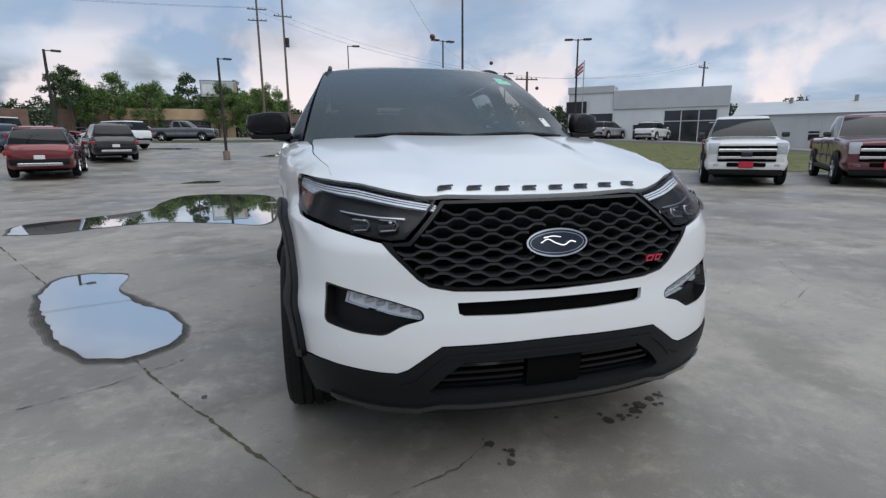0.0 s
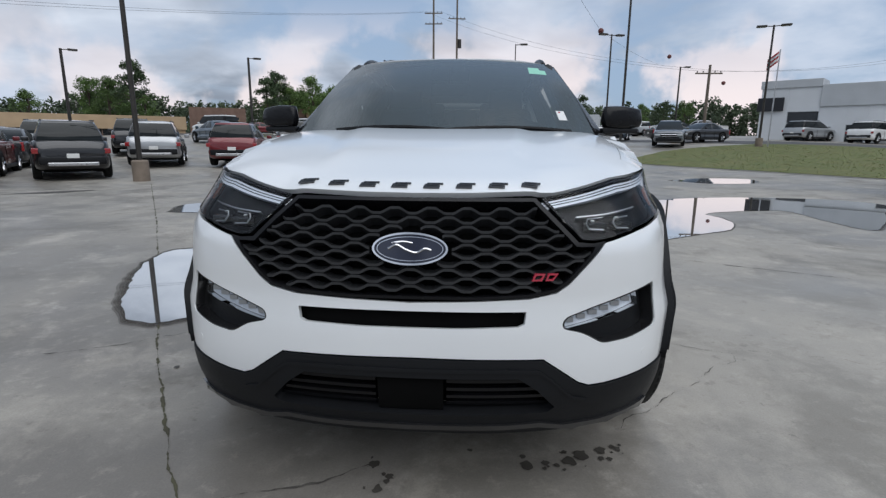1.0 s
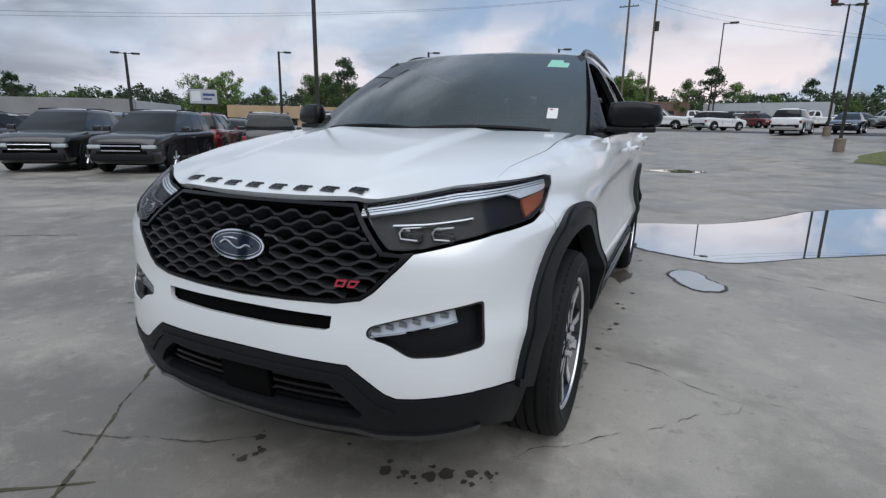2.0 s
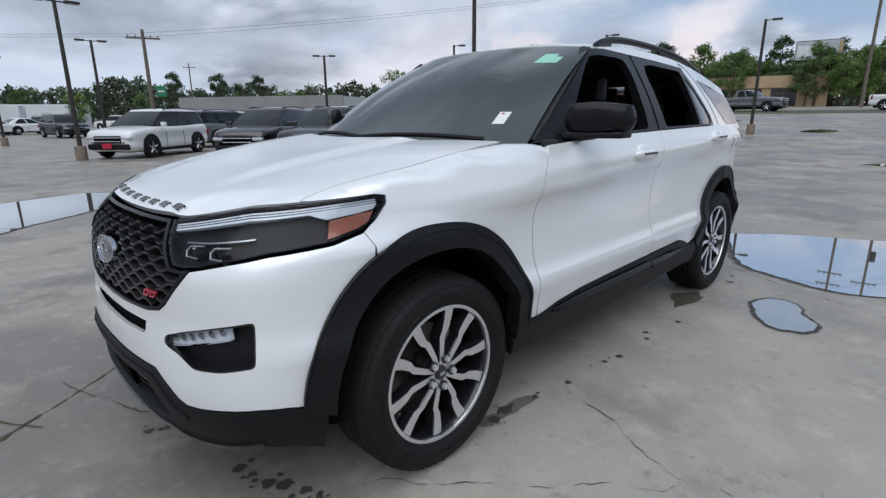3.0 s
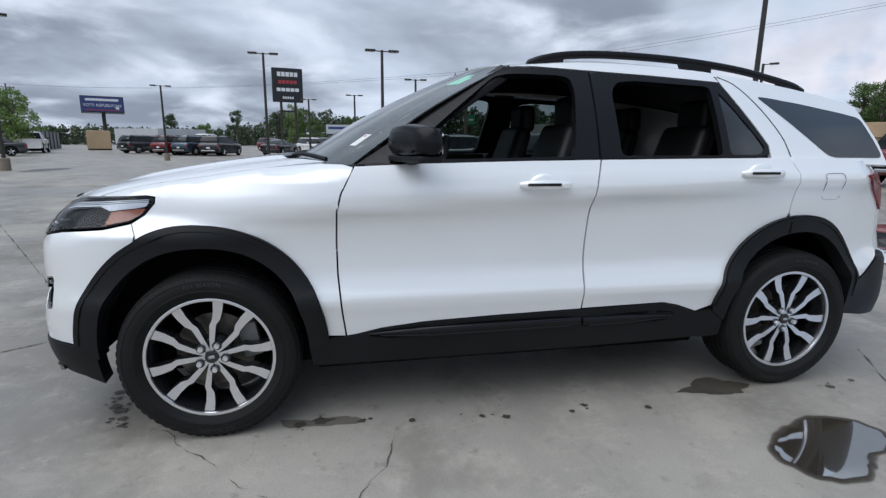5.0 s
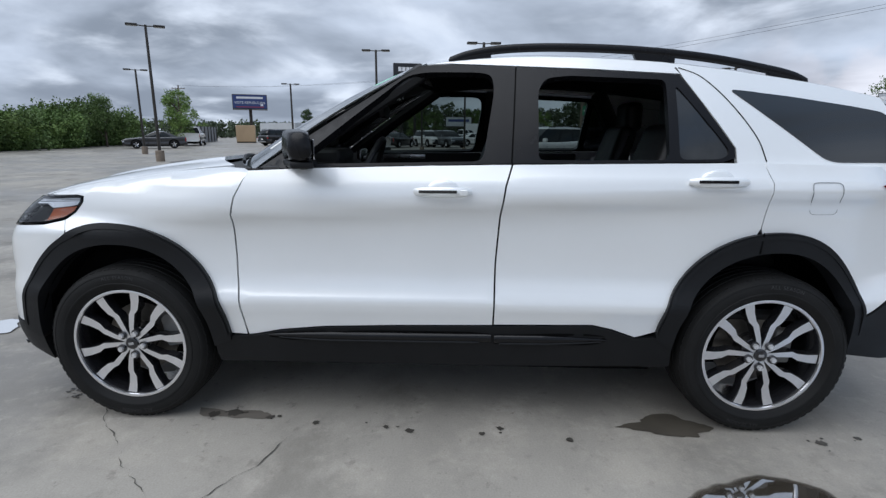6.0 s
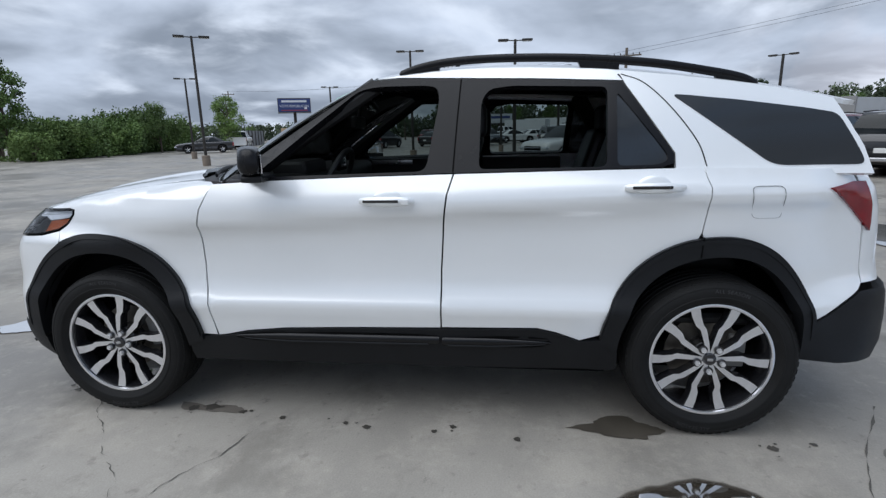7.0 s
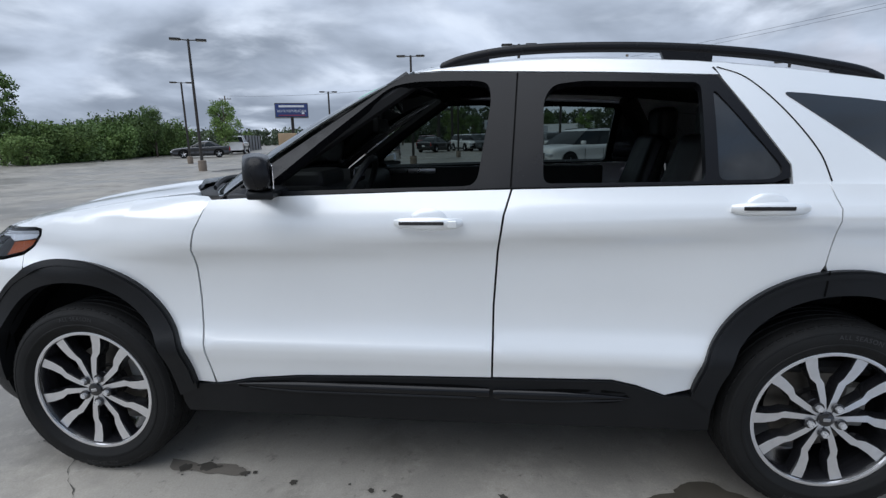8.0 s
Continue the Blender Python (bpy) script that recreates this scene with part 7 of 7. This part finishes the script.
def make_car(kind, colour, label, plate=False):
    sec, c, wb, wr = SHAPE[kind]
    root = thing({"suv": "parked_suv", "sedan": "parked_sedan", "pickup": "pickup_truck", "van": "parked_van"}[kind], label, {"suv": "car", "sedan": "car", "pickup": "truck", "van": "van"}[kind], "cars parked round the lot")
    P = PAINT[colour]
    body = part("body", loft(sec), P, root, angle=55)
    y0, y1, zb, t0, t1, zt, wbh, wth = c
    greenhouse(c, kind, P, root)
    for s in (1, -1):
        part("side_mirror", rbox(.20, .12, .15, .04, 2, (s * (wbh + .17), y0 + .42, zb + .10)), P if kind != "pickup" else GLOSSBLK, root)
        part("sill_trim", rbox(.06, wb - .7, .12, .02, 1, (s * (sec[3][3] - .01), 0, sec[3][1] + .06)), PLASTIC, root)
        for y in (-wb / 2, wb / 2):
            # flat dark disc stands in for the wheel opening's shade and its trim
            shade = lathe([(.0, 0), (wr + .09, 0), (wr + .09, .04), (0, .04)], 24)
            for v in shade.verts:
                v.co = Vector((s * (sec[3][3] - .022 + v.co.x * .8), v.co.y + y, max(.2, v.co.z + wr + .02)))
            part("arch_shade_disc", shade, PLASTIC if kind != "sedan" else DARK, root)
            prof = [(wr * .62, -.1), (wr * .9, -.11), (wr, -.08), (wr, .08), (wr * .9, .11), (wr * .62, .1)]
            ty = lathe(prof, 24)
            for v in ty.verts:
                v.co = Vector((s * (sec[3][3] - .07 + v.co.x), v.co.y + y, v.co.z + wr))
            wheel = part("wheel", ty, RUBBER, root)
            rim = lathe([(.0, .07), (wr * .2, .085), (wr * .60, .06), (wr * .64, .10)], 20)
            for v in rim.verts:
                v.co = Vector((s * (sec[3][3] - .07 + v.co.x), v.co.y + y, v.co.z + wr))
            part("rim", rim, RIMBLK, wheel)
            for k in range(5):
                a = 2 * math.pi * k / 5 + .3
                sp = tube([(s * (sec[3][3] + .018), y + math.cos(a) * wr * .1, wr + math.sin(a) * wr * .1), (s * (sec[3][3] + .02), y + math.cos(a) * wr * .6, wr + math.sin(a) * wr * .6)], wr * .085, 5)
                part("spoke", sp, ALLOY, wheel)
        f, r = sec[1], sec[-2]
        zl = f[2] - .16 if kind != "pickup" else f[2] - .14
        part("headlight", rbox(.40 if kind != "pickup" else .27, .20, .10 if kind != "pickup" else .30, .035, 2, (s * (f[3] - .17), f[0] + .03, zl)), CLEARLAMP, root)
        part("tail_light", rbox(.16 if kind != "suv" else .30, .12, .34 if kind != "suv" else .16, .03, 2, (s * (r[3] - .06), r[0] - .02, r[2] - .2)), TAILRED, root)
        part("door_handle", rbox(.03, .2, .035, .01, 1, (s * (sec[4][3] + .005), .1, zb - .14)), P, root)
        part("door_gap", rbox(.012, .012, .55, .002, 1, (s * (sec[4][3] - .002), -.55, zb - .42)), DARK, root)
        part("door_gap", rbox(.012, .012, .55, .002, 1, (s * (sec[4][3] - .002), .50, zb - .42)), DARK, root)
    f, r = sec[1], sec[-2]
    gz = (f[1] + f[2]) / 2 + .08
    gr = part("grille", rbox(1.0 if kind != "pickup" else 1.36, .10, .24 if kind != "pickup" else .42, .04, 2, (0, f[0] - .04, gz)), DARK, root)
    for k in range(2):
        part("grille_bar", rbox(.96 if kind != "pickup" else 1.34, .05, .075 if kind == "pickup" else .03, .012, 1, (0, f[0] - .085, gz - (.10 if kind == "pickup" else .06) + k * (.19 if kind == "pickup" else .12))), CHROME, gr)
    if kind == "pickup":
        part("grille_oval", rbox(.26, .03, .10, .045, 3, (0, f[0] - .115, gz)), BLUEOVAL, gr)
        part("lower_valance", rbox(1.7, .12, .16, .04, 2, (0, f[0] + .02, f[1] - .04)), PLASTIC, root)
        part("bumper_intake", rbox(.9, .05, .11, .02, 1, (0, f[0] - .09, f[1] + .15)), DARK, root)
    part("front_bumper", rbox(f[3] * 1.9, .18, .20, .05, 2, (0, f[0] + .01, f[1] + .12)), P if kind == "pickup" else PLASTIC, root)
    part("rear_bumper", rbox(r[3] * 1.9, .16, .22, .05, 2, (0, r[0] + .01, r[1] + .14)), PLASTIC if kind != "sedan" else P, root)
    part("rear_plate", rbox(.30, .02, .13, .01, 1, (0, r[0] + .08, r[2] - .34)), STICKER, root)
    part("underside", rbox(1.5, sec[-1][0] - sec[0][0] - .5, .2, .05, 1, (0, 0, .32)), DARK, root)
    if plate:
        part("front_plate", rbox(.34, .03, .17, .01, 1, (0, f[0] - .125, f[1] + .15)), PLATE, root, "red dealer plate")
    if kind == "pickup":
        part("bed_floor", rbox(1.7, 1.8, .04, .01, 1, (0, 1.85, 1.275)), DARK, root)
        part("fog_lamp", rbox(.16, .06, .10, .02, 1, (.7, f[0] - .05, f[1] + .14)), CLEARLAMP, root)
        part("fog_lamp", rbox(.16, .06, .10, .02, 1, (-.7, f[0] - .05, f[1] + .14)), CLEARLAMP, root)
    if kind == "suv":
        for s in (1, -1):
            part("roof_rail", tube([(s * (wth - .04), t0 + .1, zt + .02), (s * (wth - .04), (t0 + t1) / 2, zt + .06), (s * (wth - .04), t1 - .1, zt + .02)], .02, 6), PLASTIC, root)
        part("rear_skid", rbox(1.2, .1, .10, .02, 1, (0, r[0] + .06, r[1] + .05)), SILVERTRIM, root)
    return root


WORD = {"white": "white", "black": "black", "grey": "grey", "silver": "silver", "red": "dark red", "maroon": "ruby red", "blue": "slate blue", "brown": "bronze"}
NOUN = {"suv": "SUV", "sedan": "sedan", "pickup": "crew-cab pickup truck", "van": "van"}


def park(kind, colour, x, y, turn, plate=False):
    key = (kind, colour, plate)
    m = pose(x, y, rise(x, y), 0, 0, turn)
    if key not in MADE:
        where = "with a red front plate" if plate else "parked on the wet lot"
        MADE[key] = make_car(kind, colour, f"{WORD[colour]} {NOUN[kind]} {where}", plate)
        MADE[key].matrix_basis = m
    else:
        copy_thing(MADE[key], m)


park("pickup", "white", 12.2, 11.1, -40, True)
park("pickup", "maroon", 15.2, 9.5, -42, True)
park("suv", "white", -19.6, 5.0, 38, True)
park("suv", "grey", -24.0, 9.6, 202)
park("suv", "black", -15.4, 7.6, 38)
park("suv", "red", -16.2, 13.4, 215)
park("suv", "black", -12.9, 8.7, 30)
park("suv", "black", -12.9, 13.4, 222)
park("suv", "silver", -13.2, 18.6, 208)
park("suv", "red", -10.0, 19.4, 196)
park("suv", "grey", -19.5, 20.4, 214)
park("sedan", "black", -18.3, 17.0, 214)
park("suv", "black", -17.6, 23.5, 214)
park("suv", "silver", -24.5, 21.2, 214)
park("sedan", "white", -23.6, 15.8, 214)
park("suv", "blue", -19.8, 12.5, 214)
park("sedan", "white", -22.5, 12.0, 30)
park("sedan", "blue", -17.6, 32.0, 230)
park("suv", "white", -12.6, 34.4, 232)
park("suv", "black", -10.4, 26.4, 206)
park("van", "white", -27.5, 51, 250)
park("sedan", "red", -26.5, 61, 100)
park("sedan", "black", -22, 62, 100)
park("sedan", "silver", -18, 62.5, 95)
park("pickup", "grey", -12.6, 53.5, 85)
park("pickup", "white", -1, 55, 80)
park("suv", "white", 8.2, 41, 160)
park("sedan", "blue", 12.0, 44, -20)
park("suv", "grey", 12.9, 34, -20)
park("sedan", "black", 16.8, 38.8, -60)
park("suv", "white", 4.3, 52, 130)
park("suv", "silver", 28.4, 44.9, 118)
park("suv", "white", 31.3, 41.6, 122)
park("sedan", "black", 17.5, 46, 100)
park("suv", "black", -45, 6.4, 100)
park("suv", "black", -46, -9.5, 255)
park("sedan", "black", -49, -4.8, 250)
park("suv", "white", -52, -1.8, 120)
park("suv", "grey", -50, .2, 120)
park("sedan", "white", -56, 3.2, 200)
park("sedan", "white", -57, 5.6, 200)
park("suv", "red", -48, -13.5, 240)
park("pickup", "white", -53, -12.2, 240)
park("suv", "blue", -47, -11.6, 240)
park("suv", "white", -56, -15.6, 240)
park("suv", "black", -53, -18, 235)
park("suv", "grey", -58, -18.2, 235)
park("sedan", "black", -41.0, -24.8, 31)
park("pickup", "white", -52, -27.2, 290)
park("sedan", "silver", -62, 9.4, 110)
park("suv", "brown", -30, 14, 214)
park("suv", "black", -33, 18, 214)
park("suv", "white", -28, 12, 214)
park("sedan", "grey", -27.5, 18.5, 214)
park("sedan", "red", -32.6, 11, 214)
park("suv", "silver", -36, 21.5, 214)
park("pickup", "white", 2.5, 66, 95)
rng = random.Random(12)
for k in range(26):     # rows further off
    a = radians(-106 + 4.6 * k + rng.uniform(-1, 1)) if k < 14 else radians(2 + 1.9 * (k - 14))
    d = rng.uniform(66, 74)
    kind, col = rng.choice((("suv", "white"), ("suv", "grey"), ("suv", "black"), ("sedan", "white"), ("sedan", "silver"), ("suv", "red"), ("pickup", "white")))
    park(kind, col, d * math.sin(a), d * math.cos(a), rng.choice((30, 120, 210, 300)) + rng.uniform(-8, 8))
# a golf cart by the showroom
gc = thing("golf_cart", "small dark golf cart with a canopy by the showroom", "golf cart", "", (34.4, 36.5, rise(34.4, 36.5)), 115)
part("body", rbox(1.15, 2.1, .45, .1, 2, (0, 0, .5)), PAINT["black"], gc)
part("seat", rbox(1.0, .5, .2, .05, 2, (0, .2, .85)), LEATHER, gc)
part("backrest", rbox(1.0, .12, .4, .04, 2, (0, .48, 1.08)), LEATHER, gc)
part("canopy", rbox(1.2, 1.8, .07, .03, 2, (0, .1, 1.85)), PAINT["white"], gc)
for sxx in (-.52, .52):
    for yy in (-.7, .85):
        part("canopy_post", tube([(sxx, yy, .6), (sxx, yy * .9, 1.85)], .02, 6), POLEM, gc)
        w_ = lathe([(.0, .06), (.2, .08), (.23, .05), (.23, -.05), (.2, -.08), (0, -.06)], 18)
        for v in w_.verts:
            v.co += Vector((sxx, yy * .9, .23))
        part("wheel", w_, RUBBER, gc)
